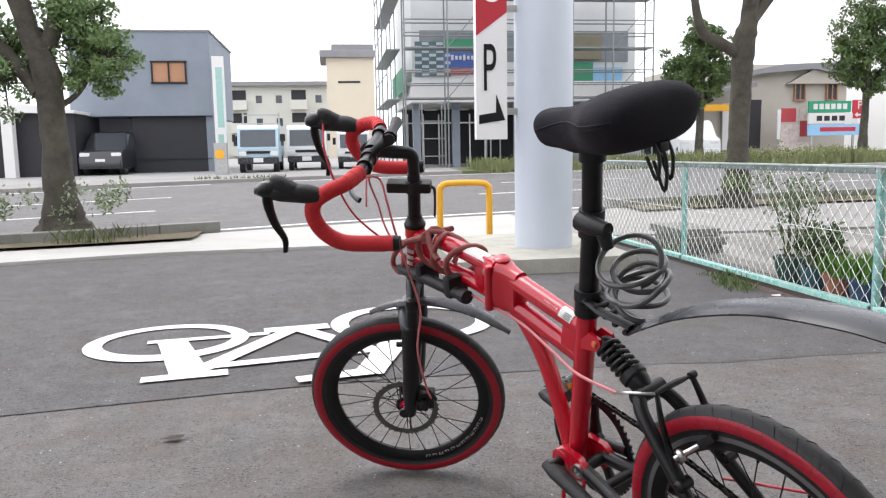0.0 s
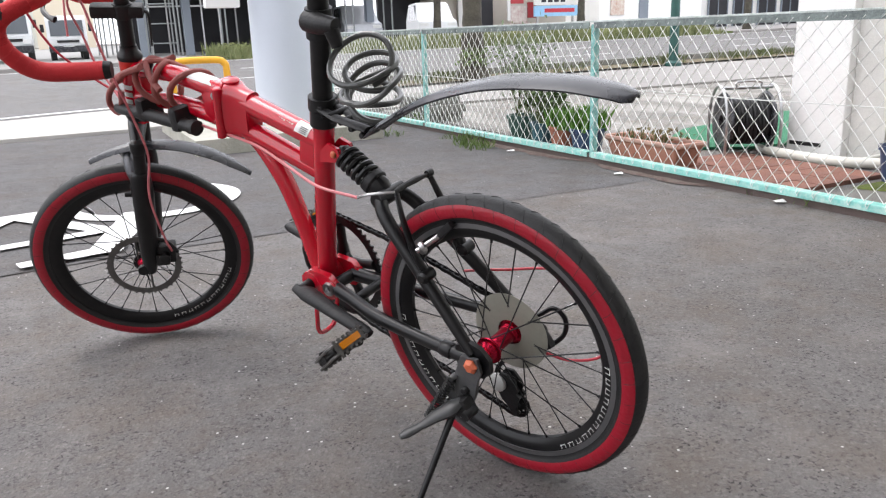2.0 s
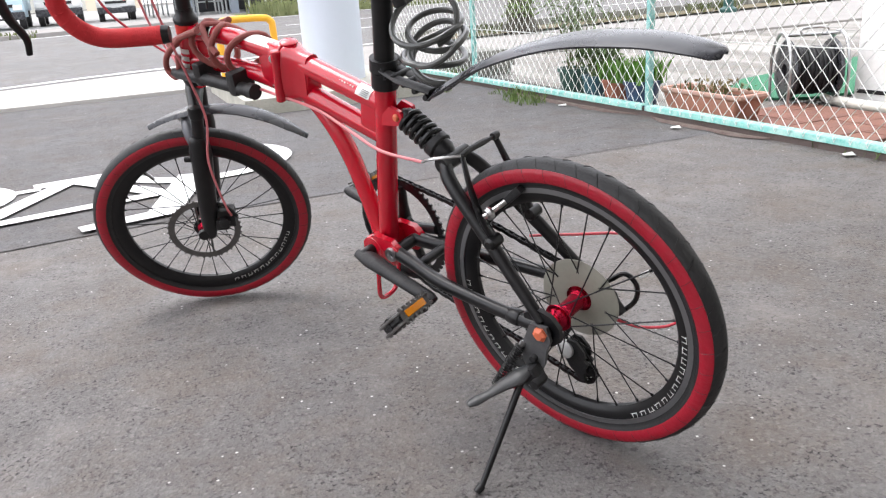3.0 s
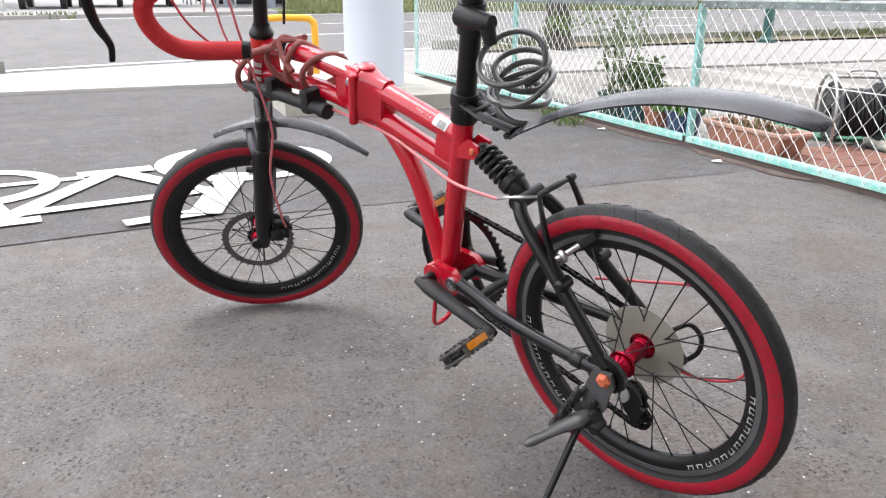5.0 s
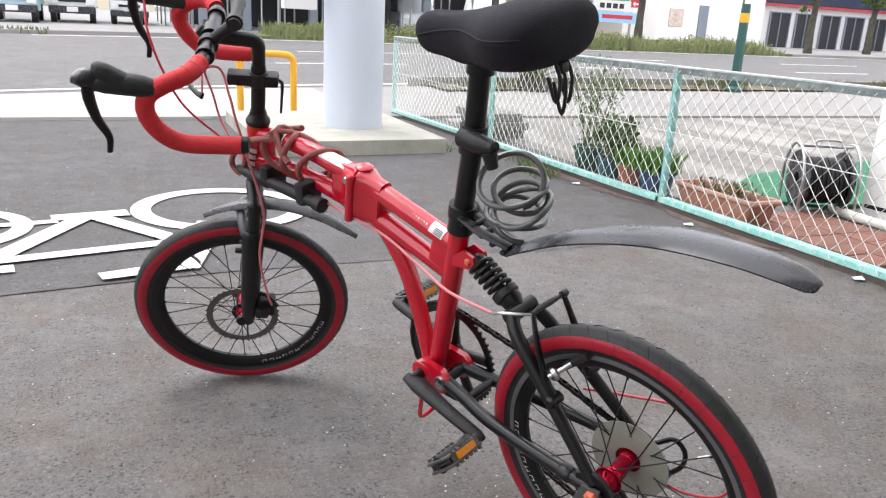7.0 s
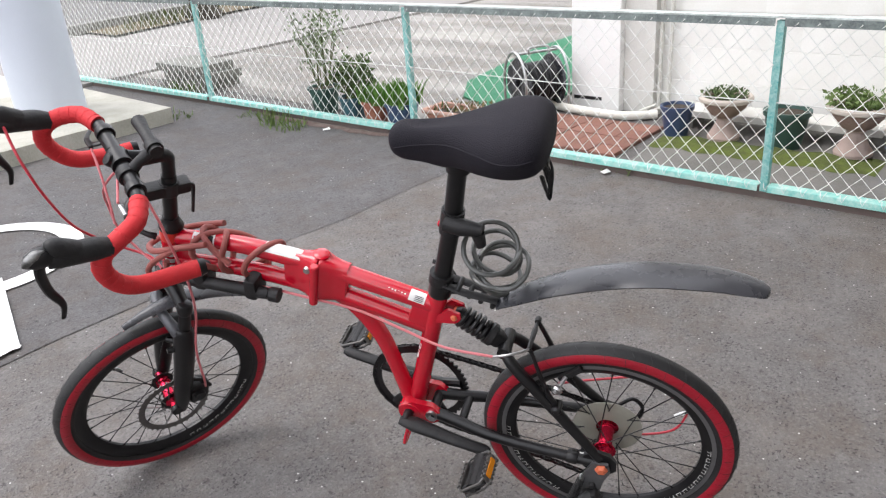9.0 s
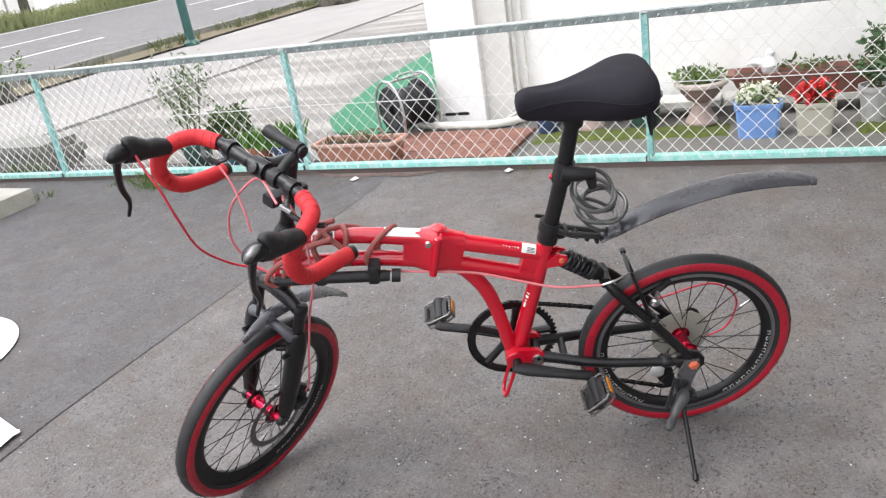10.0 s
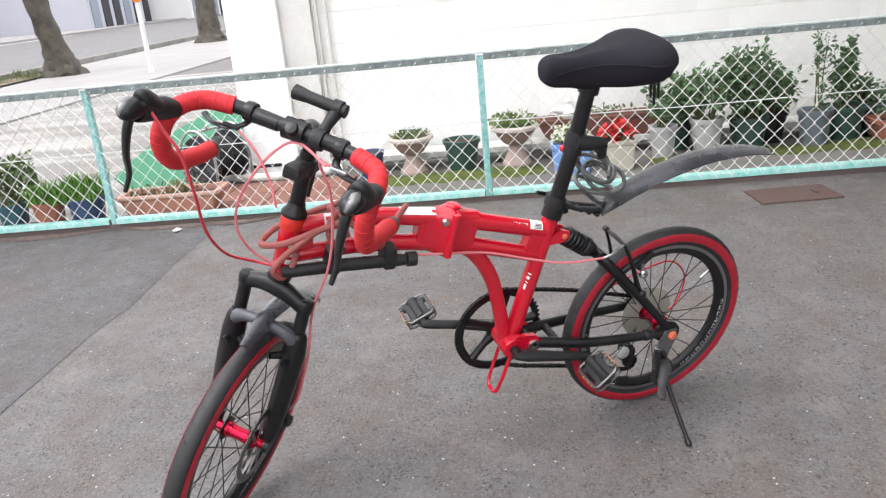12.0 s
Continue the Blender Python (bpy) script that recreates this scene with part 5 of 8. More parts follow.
for s in (-1, 1):
    bar_pts[s] = [st(BAR, x * s, f, u) for x, f, u in ((0.0, 0.0, 0.0), (0.06, 0.0, 0.0), (0.115, 0.004, 0.0), (0.158, 0.022, -0.003), (0.178, 0.056, -0.014), (0.183, 0.082, -0.034), (0.186, 0.086, -0.064), (0.187, 0.066, -0.098), (0.184, 0.030, -0.120), (0.182, -0.030, -0.122), (0.183, -0.070, -0.119))]
allbar = list(reversed(bar_pts[-1])) + bar_pts[1][1:]
bars_ = part("handlebar", Geo().tube(allbar, 0.0118, 14, k=4), BLACK, bike, "black drop handlebar")
for s in (-1, 1):
    part("clamp_sleeve", Geo().tube([BAR + s_right * 0.03 * s, BAR + s_right * 0.078 * s], 0.0126, 14), BLACK, bars_)
for s in (-1, 1):
    bp = bar_pts[s]
    dense = curve(bp[2:], 10)
    g = Geo().tube(dense, [0.0155] * 4 + [0.0162, 0.0158], 14)
    tp = part("bar_tape", g, TAPE, bars_, "red wrapped bar tape")
    wraps = Geo()
    for i in range(2, len(dense) - 2, 4):
        t = unit(dense[i + 1] - dense[i - 1])
        wraps.lathe([(0.0157, -0.0010), (0.0163, 0.0), (0.0157, 0.0010)], dense[i], t, 14)
    part("tape_edge", wraps, TAPE, tp)
    part("bar_plug", Geo().tube([bp[-1], bp[-1] + unit(bp[-1] - bp[-2]) * 0.012], [0.0165, 0.014], 14), BLACK, bars_)
    hood = Geo().tube([st(BAR, 0.181 * s, 0.070, -0.022), st(BAR, 0.183 * s, 0.093, -0.016), st(BAR, 0.184 * s, 0.118, -0.014), st(BAR, 0.184 * s, 0.146, -0.012), st(BAR, 0.184 * s, 0.162, -0.012)], [0.0165, 0.0188, 0.0188, 0.0195, 0.0165], 14, k=4)
    hood.tube([st(BAR, 0.184 * s, 0.110, -0.014), st(BAR, 0.184 * s, 0.130, -0.006), st(BAR, 0.184 * s, 0.147, 0.005), st(BAR, 0.184 * s, 0.157, 0.010), st(BAR, 0.184 * s, 0.162, 0.009)], [0.0165, 0.0185, 0.0165, 0.0125, 0.005], 14, k=4)
    hd = part("brake_hood", hood, MATTE, bars_, "black rubber brake hood")
    part("hood_cap", Geo().tube([st(BAR, 0.184 * s, 0.154, -0.008), st(BAR, 0.184 * s, 0.168, -0.006), st(BAR, 0.184 * s, 0.184, -0.012), st(BAR, 0.184 * s, 0.192, -0.018)], [0.0160, 0.0172, 0.0140, 0.005], 14, k=3), BLACK, bars_, "black rounded lever cap")
    part("cap_plate", Geo().tube([st(BAR, 0.188 * s, 0.163, 0.006), st(BAR, 0.189 * s, 0.176, 0.003), st(BAR, 0.189 * s, 0.189, -0.007), st(BAR, 0.188 * s, 0.195, -0.015)], [0.004, 0.0085, 0.0080, 0.003], 12, k=3), SCUFF, bars_, "scuffed silver wedge on the lever cap")
    part("brake_lever", Geo().tube([st(BAR, 0.184 * s, 0.172, -0.014), st(BAR, 0.184 * s, 0.174, -0.041), st(BAR, 0.184 * s, 0.166, -0.081), st(BAR, 0.184 * s, 0.150, -0.116), st(BAR, 0.184 * s, 0.152, -0.146)], [0.011, 0.0105, 0.0085, 0.0065, 0.0055], 10, k=4, flat=0.7), BLACK, bars_, "black curved brake lever")
    # extra levers on the flat part of the bar
    part("top_lever", Geo().lathe([(0.0165, -0.008), (0.0175, 0), (0.0165, 0.008)], st(BAR, 0.085 * s, 0, 0), s_right, 16).tube([st(BAR, 0.082 * s, -0.008, -0.010), st(BAR, 0.088 * s, 0.014, -0.022), st(BAR, 0.105 * s, 0.024, -0.030), st(BAR, 0.130 * s, 0.022, -0.034), st(BAR, 0.155 * s, 0.008, -0.036), st(BAR, 0.170 * s, -0.004, -0.034)], [0.007, 0.007, 0.006, 0.005, 0.0045, 0.006], 10, k=4, flat=0.6), BLACK, bars_, "small black top lever")
    part("lever_plate", Geo().box(st(BAR, 0.100 * s, 0.026, -0.026), (0.009, 0.030, 0.008), np.array([s_fwd, s_right, s_up]).T, 0.003), STEEL if s < 0 else MATTE, bars_, "small lever body")

# cables
part("brake_cable", Geo().tube([st(BAR, 0.182, 0.150, 0.004), (1.020, 0.085, 0.938), (1.003, 0.097, 0.902), (0.994, 0.092, 0.832), (0.987, 0.066, 0.748), (0.960, 0.016, 0.672), (0.912, -0.002, 0.634), (0.872, 0.022, 0.624)], 0.0026, 8, k=8), CABLE_R, bike, "red brake cable")
part("brake_cable", Geo().tube([st(BAR, -0.078, 0.028, -0.026), (0.820, 0.085, 0.880), (0.852, 0.058, 0.866), (0.897, 0.054, 0.827), (0.928, 0.030, 0.768), (0.934, 0.022, 0.715), (0.914, 0.016, 0.664), (0.880, 0.022, 0.632)], 0.0024, 8, k=8), CABLE_P, bike, "pink brake cable")
part("brake_cable", Geo().tube([st(BAR, 0.090, 0.026, -0.026), st(BAR, 0.050, 0.024, -0.050), st(BAR, 0.012, 0.022, -0.090), st(BAR, -0.010, 0.020, -0.130)], 0.0022, 8, k=6), CABLE_P, bike, "faded pink lever cable")
part("brake_cable", Geo().tube([st(BAR, -0.100, 0.026, -0.026), (0.790, 0.085, 0.840), (0.778, 0.082, 0.790), (0.776, 0.080, 0.742), (0.781, 0.070, 0.674), (0.793, 0.055, 0.608), (0.824, 0.034, 0.520), st(CROWN, -0.090, -0.012, -0.12), st(CROWN, -0.086, -0.030, -0.23), st(FHUB, -0.064, -0.066, 0.050)], 0.0026, 8, k=8), CABLE_P, bike, "pink disc brake cable")
part("rear_cable", Geo().tube([(0.76, 0.022, 0.606), (0.66, 0.020, 0.592), (0.56, 0.024, 0.574), (0.46, 0.026, 0.552), (0.37, 0.036, 0.520), (0.29, 0.050, 0.498), (0.195, 0.054, 0.488)], 0.0026, 8, k=8), CABLE_P, bike, "pink cable along the frame")

# what is strapped to the bicycle
lock = thing("cable_lock", "smoky grey coiled cable lock on the seat post", "lock", m=BIKE)
LC = np.array((0.186, -0.014, 0.656))
cl = []
normals = [(-0.60, 0.62, 0.45), (-0.15, 0.25, 0.95), (-0.45, 0.30, 0.85), (0.10, 0.45, 0.88), (-0.30, -0.05, 0.95), (-0.55, 0.45, 0.70)]
for i in range(5 * 30):
    k_, w = i / 30, 2 * math.pi * i / 30
    a0, a1 = normals[int(k_)], normals[int(k_) + 1]
    f_ = k_ - int(k_)
    nn = unit(np.array(a0) * (1 - f_) + np.array(a1) * f_)
    a1_ = unit(np.cross(nn, (0.2, 1, 0.1)))
    a2_ = np.cross(nn, a1_)
    rr = 0.044 + 0.007 * math.sin(k_ * 2.3)
    cl.append(LC + np.array((0.010 * math.sin(k_ * 1.7), 0.008 * math.cos(k_ * 2.1), 0.030 - 0.014 * k_)) + rr * (math.cos(w) * a1_ + math.sin(w) * a2_))
part("cable", Geo().tube(cl, 0.0046, 9), LOCKC, lock, "smoky vinyl coated coil")
part("lock_body", Geo().tube([(0.262, 0.016, 0.750), (0.232, 0.020, 0.744), (0.196, 0.022, 0.740)], [0.0165, 0.0155, 0.0105], 14).tube([(0.205, 0.024, 0.735), (0.202, 0.022, 0.710)], [0.012, 0.009], 12), MATTE, lock, "black lock cylinder")
part("holder", Geo().tube([(0.262, 0, 0.722), (0.251, 0, 0.765)], 0.021, 18), MATTE, lock, "black post clamp")
cordt = thing("rubber_cord", "dusty red rubber cord wound round the front tube", "cord", m=BIKE)
rp = []
for i in range(66):
    w = i * 0.32
    x = 0.70 + 0.062 * math.sin(i * 0.11) + 0.03 * math.sin(i * 0.37)
    rp.append((x, 0.034 * math.cos(w), 0.654 + 0.041 * math.sin(w) + 0.012 * (x - 0.7) / 0.06))
part("winding", Geo().tube(rp, 0.0062, 9), ROPE, cordt)
part("end_loop", Geo().tube([(0.735, 0.038, 0.700), (0.80, 0.040, 0.690), (0.862, 0.034, 0.676), (0.896, 0.0, 0.668), (0.862, -0.034, 0.676), (0.80, -0.038, 0.690), (0.735, -0.034, 0.700)], 0.0062, 9, k=8), ROPE, cordt)
part("low_loop", Geo().tube([(0.80, 0.040, 0.690), (0.86, 0.046, 0.660), (0.886, 0.044, 0.632), (0.872, 0.040, 0.612), (0.852, 0.038, 0.628), (0.84, 0.036, 0.655)], 0.006, 9, k=8), ROPE, cordt)
pump = thing("mini_pump", "black mini pump strapped under the front tube", "pump", m=BIKE)
part("barrel", Geo().tube([(0.636, 0.034, 0.586), (0.652, 0.034, 0.589), (0.760, 0.036, 0.607), (0.860, 0.038, 0.620), (0.872, 0.038, 0.622)], [0.011, 0.0125, 0.0125, 0.0115, 0.009], 16), MATTE, pump, "black barrel")
part("end_cap", Geo().tube([(0.614, 0.034, 0.583), (0.632, 0.034, 0.586)], [0.0145, 0.0145], 16), MATTE, pump)
for x, z in ((0.667, 0.594), (0.775, 0.612)):
    part("strap", Geo().box((x, 0.024, z + 0.006), (0.026, 0.048, 0.046), Matrix.Rotation(radians(-9), 3, "Y"), 0.008), MATTE, pump, "black holder clip")
torch = thing("flashlight", "black flashlight clipped above the handlebar", "light", m=BIKE)
part("tube_", Geo().tube([st(BAR, -0.058, -0.046, 0.046), st(BAR, -0.040, -0.046, 0.046), st(BAR, 0.012, -0.046, 0.046), st(BAR, 0.036, -0.046, 0.046), st(BAR, 0.040, -0.046, 0.046)], [0.0115, 0.0105, 0.0105, 0.0128, 0.0128], 16), MATTE, torch)
part("mount", Geo().tube([st(BAR, -0.042, -0.002, 0.0), st(BAR, -0.042, -0.020, 0.022), st(BAR, -0.042, -0.044, 0.040)], [0.012, 0.0095, 0.012], 10).lathe([(0.0175, -0.010), (0.0185, 0), (0.0175, 0.010)], st(BAR, -0.042, 0, 0), s_right, 16).lathe([(0.0145, -0.008), (0.0145, 0.008)], st(BAR, -0.042, -0.046, 0.046), s_right, 16), MATTE, torch, "black clip mount")

DROOP.clear()

# ---- fence ----
FX = 2.87
POSTS = [7.28, 5.335, 3.402, 1.455, -0.52, -2.5, -4.5]
POST_X = [2.58, 2.655, 2.722, 2.762, 2.80, 2.84, 2.88]


def along(g):
    """Sets a piece of the fence on its slightly bent line."""
    g.v = [(x + float(np.interp(-y, [-q for q in POSTS], POST_X)) - FX, y, z) for x, y, z in g.v]
    return g


FTOP = 0.714
fence = thing("chain_link_fence", "low chain-link fence with weathered teal posts and rails", "fence")
for y in POSTS:
    g = Geo().box((FX, y, FTOP / 2 - 0.02), (0.031, 0.031, FTOP + 0.04), None, 0.004)
    part("post", along(g), TEALP, fence, "flaking dark teal post")
for a, b in zip(POSTS, POSTS[1:]):
    m_, ln = (a + b) / 2, abs(a - b)
    g = Geo().box((FX, m_, FTOP + 0.014), (0.052, ln - 0.002, 0.008), None, 0.002)
    part("top_rail", along(g), TEALD, fence, "weathered whitish top rail")
    part("rail_flange", along(Geo().box((FX - 0.023, m_, FTOP - 0.005), (0.005, ln - 0.036, 0.030), None, 0.001)), RAILD, fence, "dark mottled rail flange")
    g = Geo().box((FX - 0.004, m_, 0.055), (0.050, ln - 0.040, 0.006), None, 0.002).box((FX - 0.028, m_, 0.043), (0.006, ln - 0.040, 0.026), None, 0.002)
    part("bottom_rail", along(g), TEAL, fence)
    part("tension_wire", along(Geo().tube([(FX - 0.012, a, 0.40), (FX - 0.012, m_, 0.392), (FX - 0.012, b, 0.40)], 0.0024, 6)), WIRE, fence)
    net = Geo()
    pitch, z0, z1 = 0.073, 0.065, FTOP - 0.004
    rise = z1 - z0
    k = int(ln / pitch)
    half = pitch / 2
    nseg = int(rise / 0.040)
    hz = rise / nseg
    for i in range(2 * k + 1):
        # one zigzag wire a column, hooked into its neighbours
        y0 = b + 0.01 + i * half
        if y0 + half > a:
            break
        sgn = i % 2
        pts = []
        for j in range(nseg + 1):
            yy = y0 + (half * 1.06 if (j + sgn) % 2 else -0.06 * half)
            wob = 0.004 * math.sin(i * 0.7 + j * 0.5)
            pts.append((FX - 0.022 + (0.004 if (j + sgn) % 2 else -0.004), yy + wob * 0.5, z0 + hz * j))
        net.tube(pts, 0.0021, 4)
    ties = Geo()
    for i in range(int(ln / 0.073)):
        y_ = b + 0.05 + 0.073 * i
        ties.tube([(FX - 0.020, y_, 0.068), (FX - 0.034, y_ + 0.006, 0.058), (FX - 0.0345, y_ + 0.012, 0.040), (FX - 0.033, y_ + 0.020, 0.052), (FX - 0.020, y_ + 0.024, 0.066)], 0.0017, 4)
    tagged(part("tie_wire", along(ties), WIRE, fence), "wire loops hooked round the bottom rail", "", "", "stuff")
    part("mesh_panel", along(net), WIRE, fence, "whitish diamond wire mesh")
# weeds and a moss line along the fence's foot on the drive
kerb_f = Geo()
for a, b in zip(POSTS, POSTS[1:]):
    kerb_f.box((FX + 0.040, (a + b) / 2, 0.002), (0.12, a - b, 0.05), None, 0.0)
kerb_f = along(kerb_f)
solid("fence_footing", kerb_f, mat("reddish_concrete", (0.13, 0.095, 0.085), 0.9, second=(0.10, 0.088, 0.08), scale=5, bump=0.5), "reddish concrete strip under the fence", "kerb", kind="structure")

rng_d = np.random.default_rng(41)
for y0, y1, wid in ((2.55, 3.34, 0.060), (3.44, 4.75, 0.075)):
    rows_ = []
    n_ = int((y1 - y0) / 0.02)
    ragged = np.convolve(rng_d.random(n_ + 8), np.ones(5) / 5, "same")[4:-3]
    for i in range(n_ + 1):
        y = y0 + (y1 - y0) * i / n_
        fx = float(np.interp(-y, [-q for q in POSTS], POST_X)) - 0.034
        w = wid * min(1.0, 6 * i / n_, 6 * (n_ - i) / n_) * (0.35 + 1.1 * float(ragged[i]))
        rows_.append([(fx - w * e, y, ground_z(fx, y) + 0.004 + 0.016 * (1 - e) * e * 4 * float(ragged[i])) for e in (0.0, 0.25, 0.5, 0.75, 1.0)])
    solid("red_dirt", Geo().strip(rows_), mat("red_earth", (0.085, 0.052, 0.044), 0.95, second=(0.15, 0.12, 0.105), scale=25, mix=0.9, bump=0.8), "strip of reddish dirt along the fence foot", "dirt", kind="stuff")


# ---- sign pillar on its slab ----
PIL = (1.84, 6.25)
slab = Geo().prism([(0.93, 5.08), (2.21, 5.12), (2.24, 6.72), (0.93, 6.72)], -0.02, 0.100)
solid("pillar_slab", slab, SLABC, "pale concrete slab with a mossy edge", "slab", kind="structure", smooth=False)
pil = thing("sign_pillar", "tall pale grey-blue steel pillar carrying a parking sign", "sign pillar", m=pose(0.020, -0.010, 0.005) @ Matrix.Scale(0.932, 4))
part("column", Geo().lathe([(0.235, 0.10), (0.235, 7.5), (0.22, 7.52)], (PIL[0], PIL[1], 0), (0, 0, 1), 48), PILLAR, pil, "pale grey-blue painted column")
board = part("sign_board", Geo().box((1.395, 6.20, 2.30), (0.25, 0.10, 2.64), None, 0.006), mat("sign_white", (0.84, 0.83, 0.83), 0.4, second=(0.78, 0.77, 0.77), scale=3), pil, "white hanging sign board")
for z in (1.2, 2.0, 3.2):
    part("bracket", Geo().box((1.575, 6.22, z), (0.14, 0.05, 0.05), None, 0.004), STEEL, pil)
part("red_field", Geo().prism([(1.272, 1.78), (1.518, 1.96), (1.518, 3.58), (1.272, 3.58)], 6.1465, 6.149, lambda x, y, z: (x, z, y)), mat("sign_red", (0.52, 0.03, 0.05), 0.4), board, "red upper field")


def letter(text, size, m, material, parent, name="letter"):
    """Flat letters in the built-in font, as a mesh."""
    cu = bpy.data.curves.new(name, "FONT")
    cu.body, cu.size, cu.extrude, cu.align_x = text, size, 0.002, "CENTER"
    tmp = new(name, cu)
    me = bpy.data.meshes.new_from_object(tmp.evaluated_get(bpy.context.evaluated_depsgraph_get()))
    bpy.data.objects.remove(tmp)
    me.materials.append(material)
    ob = new(name, me)
    ob.parent = parent
    ob.matrix_local = m
    return ob


letter("P", 0.42, pose(1.375, 6.146, 1.36, 90, 0, 0) @ Matrix.Diagonal((0.55, 1.25, 1, 1)), BLACK, board)
part("arrow", Geo().prism([(1.29, 1.10), (1.50, 1.13), (1.43, 1.33), (1.425, 1.19), (1.29, 1.17)], 6.1455, 6.149, lambda x, y, z: (x, z, y)), BLACK, board, "black arrow shape", smooth=False)
part("white_ring", Geo().lathe([(0.085, 6.145), (0.085, 6.148), (0.05, 6.148), (0.05, 6.145)], (1.40, 0, 2.12), (0, 1, 0), 32, closed=True), MATS["sign_white"], board)

# ---- yellow bicycle barrier ----
bar_ = thing("barrier_hoop", "yellow painted steel barrier hoop in the pavement", "barrier", m=pose(0.10, 0.17, 0) @ Matrix.Scale(0.932, 4))
gz_ = ground_z(1.3, 7.4)
part("hoop", Geo().tube([(1.08, 7.42, gz_), (1.08, 7.42, gz_ + 0.50), (1.10, 7.42, gz_ + 0.57), (1.17, 7.42, gz_ + 0.60), (1.48, 7.40, gz_ + 0.60), (1.55, 7.40, gz_ + 0.57), (1.57, 7.40, gz_ + 0.50), (1.57, 7.40, gz_)], 0.032, 14, k=5), YELLOW, bar_)
for x in (1.08, 1.57):
    part("foot_plate", Geo().lathe([(0.07, 0.03), (0.07, 0.042), (0.033, 0.048)], (x, 7.41, gz_), (0, 0, 1), 20), YELLOW, bar_)

# ---- white building beside the drive ----
before_wall = loose()
WX = 3.87
# the upper storey is unseen, height added to shade the ground
wall_e = tagged(part("wall_east", Geo().box((WX + 0.17, -2.2, 3.4), (0.20, 9.8, 7.0)), BLOCKW), "white painted concrete block wall", "wall", "", "structure")
col = tagged(part("wall_column", Geo().box((3.98, 2.837, 3.4), (0.32, 0.327, 7.0), None, 0.008), mat("white_column_paint", (0.88, 0.875, 0.85), 0.75, second=(0.76, 0.75, 0.72), scale=3, mix=0.55, bump=0.2, bump_scale=50)), "white rendered corner column", "column", "", "structure")
part("vent_slot", Geo().box((3.818, 2.885, 0.070), (0.004, 0.19, 0.020), None, 0), MATTE, col, "dark vent slot")
part("pilaster", Geo().box((WX + 0.05, 2.576, 3.4), (0.10, 0.194, 7.0), None, 0.006), mat("grey_render", (0.70, 0.69, 0.65), 0.85, second=(0.54, 0.53, 0.49), scale=4, mix=0.8, bump=0.25), col, "greyish rendered strip")
tagged(part("wall_north", Geo().box((7.2, 2.95, 3.4), (6.1, 0.2, 7.0)), BLOCKW), "white end wall of the building", "wall", "", "structure")
pipes = thing("wall_pipes", "two thin white pipes fixed to the wall", "pipes", kind="structure")
for y in (2.45, 2.39):
    part("pipe", Geo().tube([(WX + 0.02, y, 3.5), (WX + 0.02, y, 0.12), (WX - 0.02, y + 0.01, 0.06), (WX - 0.12, y + 0.06, 0.035)], 0.011, 10, k=3), mat("white_pvc", (0.62, 0.61, 0.56), 0.5, second=(0.5, 0.49, 0.44), scale=6), pipes)
hosep = Geo().tube([(3.76, 2.40, 0.03), (3.66, 2.56, 0.03), (3.66, 2.78, 0.03), (3.70, 3.0, 0.03), (3.78, 3.14, 0.03), (3.92, 3.19, 0.03)], 0.026, 12, k=6)
solid("ground_pipe", hosep, mat("cream_pipe", (0.72, 0.70, 0.63), 0.5, second=(0.6, 0.58, 0.5), scale=6), "cream pipe bent round the column's foot", "pipe")

BY_WALL = pose(0.0465, -0.0932, 0, 0, 0, 1.986) @ Matrix.Scale(0.98, 4)
set_down(before_wall, BY_WALL)

# unseen wall and canopy behind the camera, added to close and shade the drive
tagged(part("wall_south", Geo().box((-2.0, -4.0, 4.0), (12.0, 0.25, 8.2)), mat("added_wall_grey", (0.42, 0.40, 0.38), 0.85, second=(0.34, 0.33, 0.31), scale=2)), "unseen plain wall added behind the drive to shade it", "wall", "", "structure")
tagged(part("ceiling_eave", Geo().box((1.2, -1.65, 2.9), (3.2, 4.5, 0.2)), mat("shade_board_grey", (0.40, 0.39, 0.37), 0.8, second=(0.33, 0.32, 0.3), scale=2)), "unseen plain board added overhead to shade the drive", "ceiling", "", "structure")


# ---- plants and pots ----
def leaf_cloud(rng, centre, spread, count, size, up=0.3, thin=0.45):
    """Many small pointed leaves scattered in a soft ellipsoid."""
    g = Geo()
    c, s = np.array(centre, float), np.array(spread, float)
    d = rng.normal(size=(count, 3))
    d /= np.linalg.norm(d, axis=1)[:, None]
    r = rng.random(count) ** 0.45
    pts = c + d * r[:, None] * s
    for p in pts:
        a = unit(rng.normal(size=3) + np.array((0, 0, up)))
        b = unit(np.cross(a, rng.normal(size=3)))
        n = np.cross(a, b)
        L = size * (0.6 + 0.8 * rng.random())
        w = L * thin
        g.add([p, p + a * L * 0.5 + b * w * 0.5 + n * L * 0.08, p + a * L, p + a * L * 0.5 - b * w * 0.5 + n * L * 0.08], [(0, 1, 2, 3)])
    return g


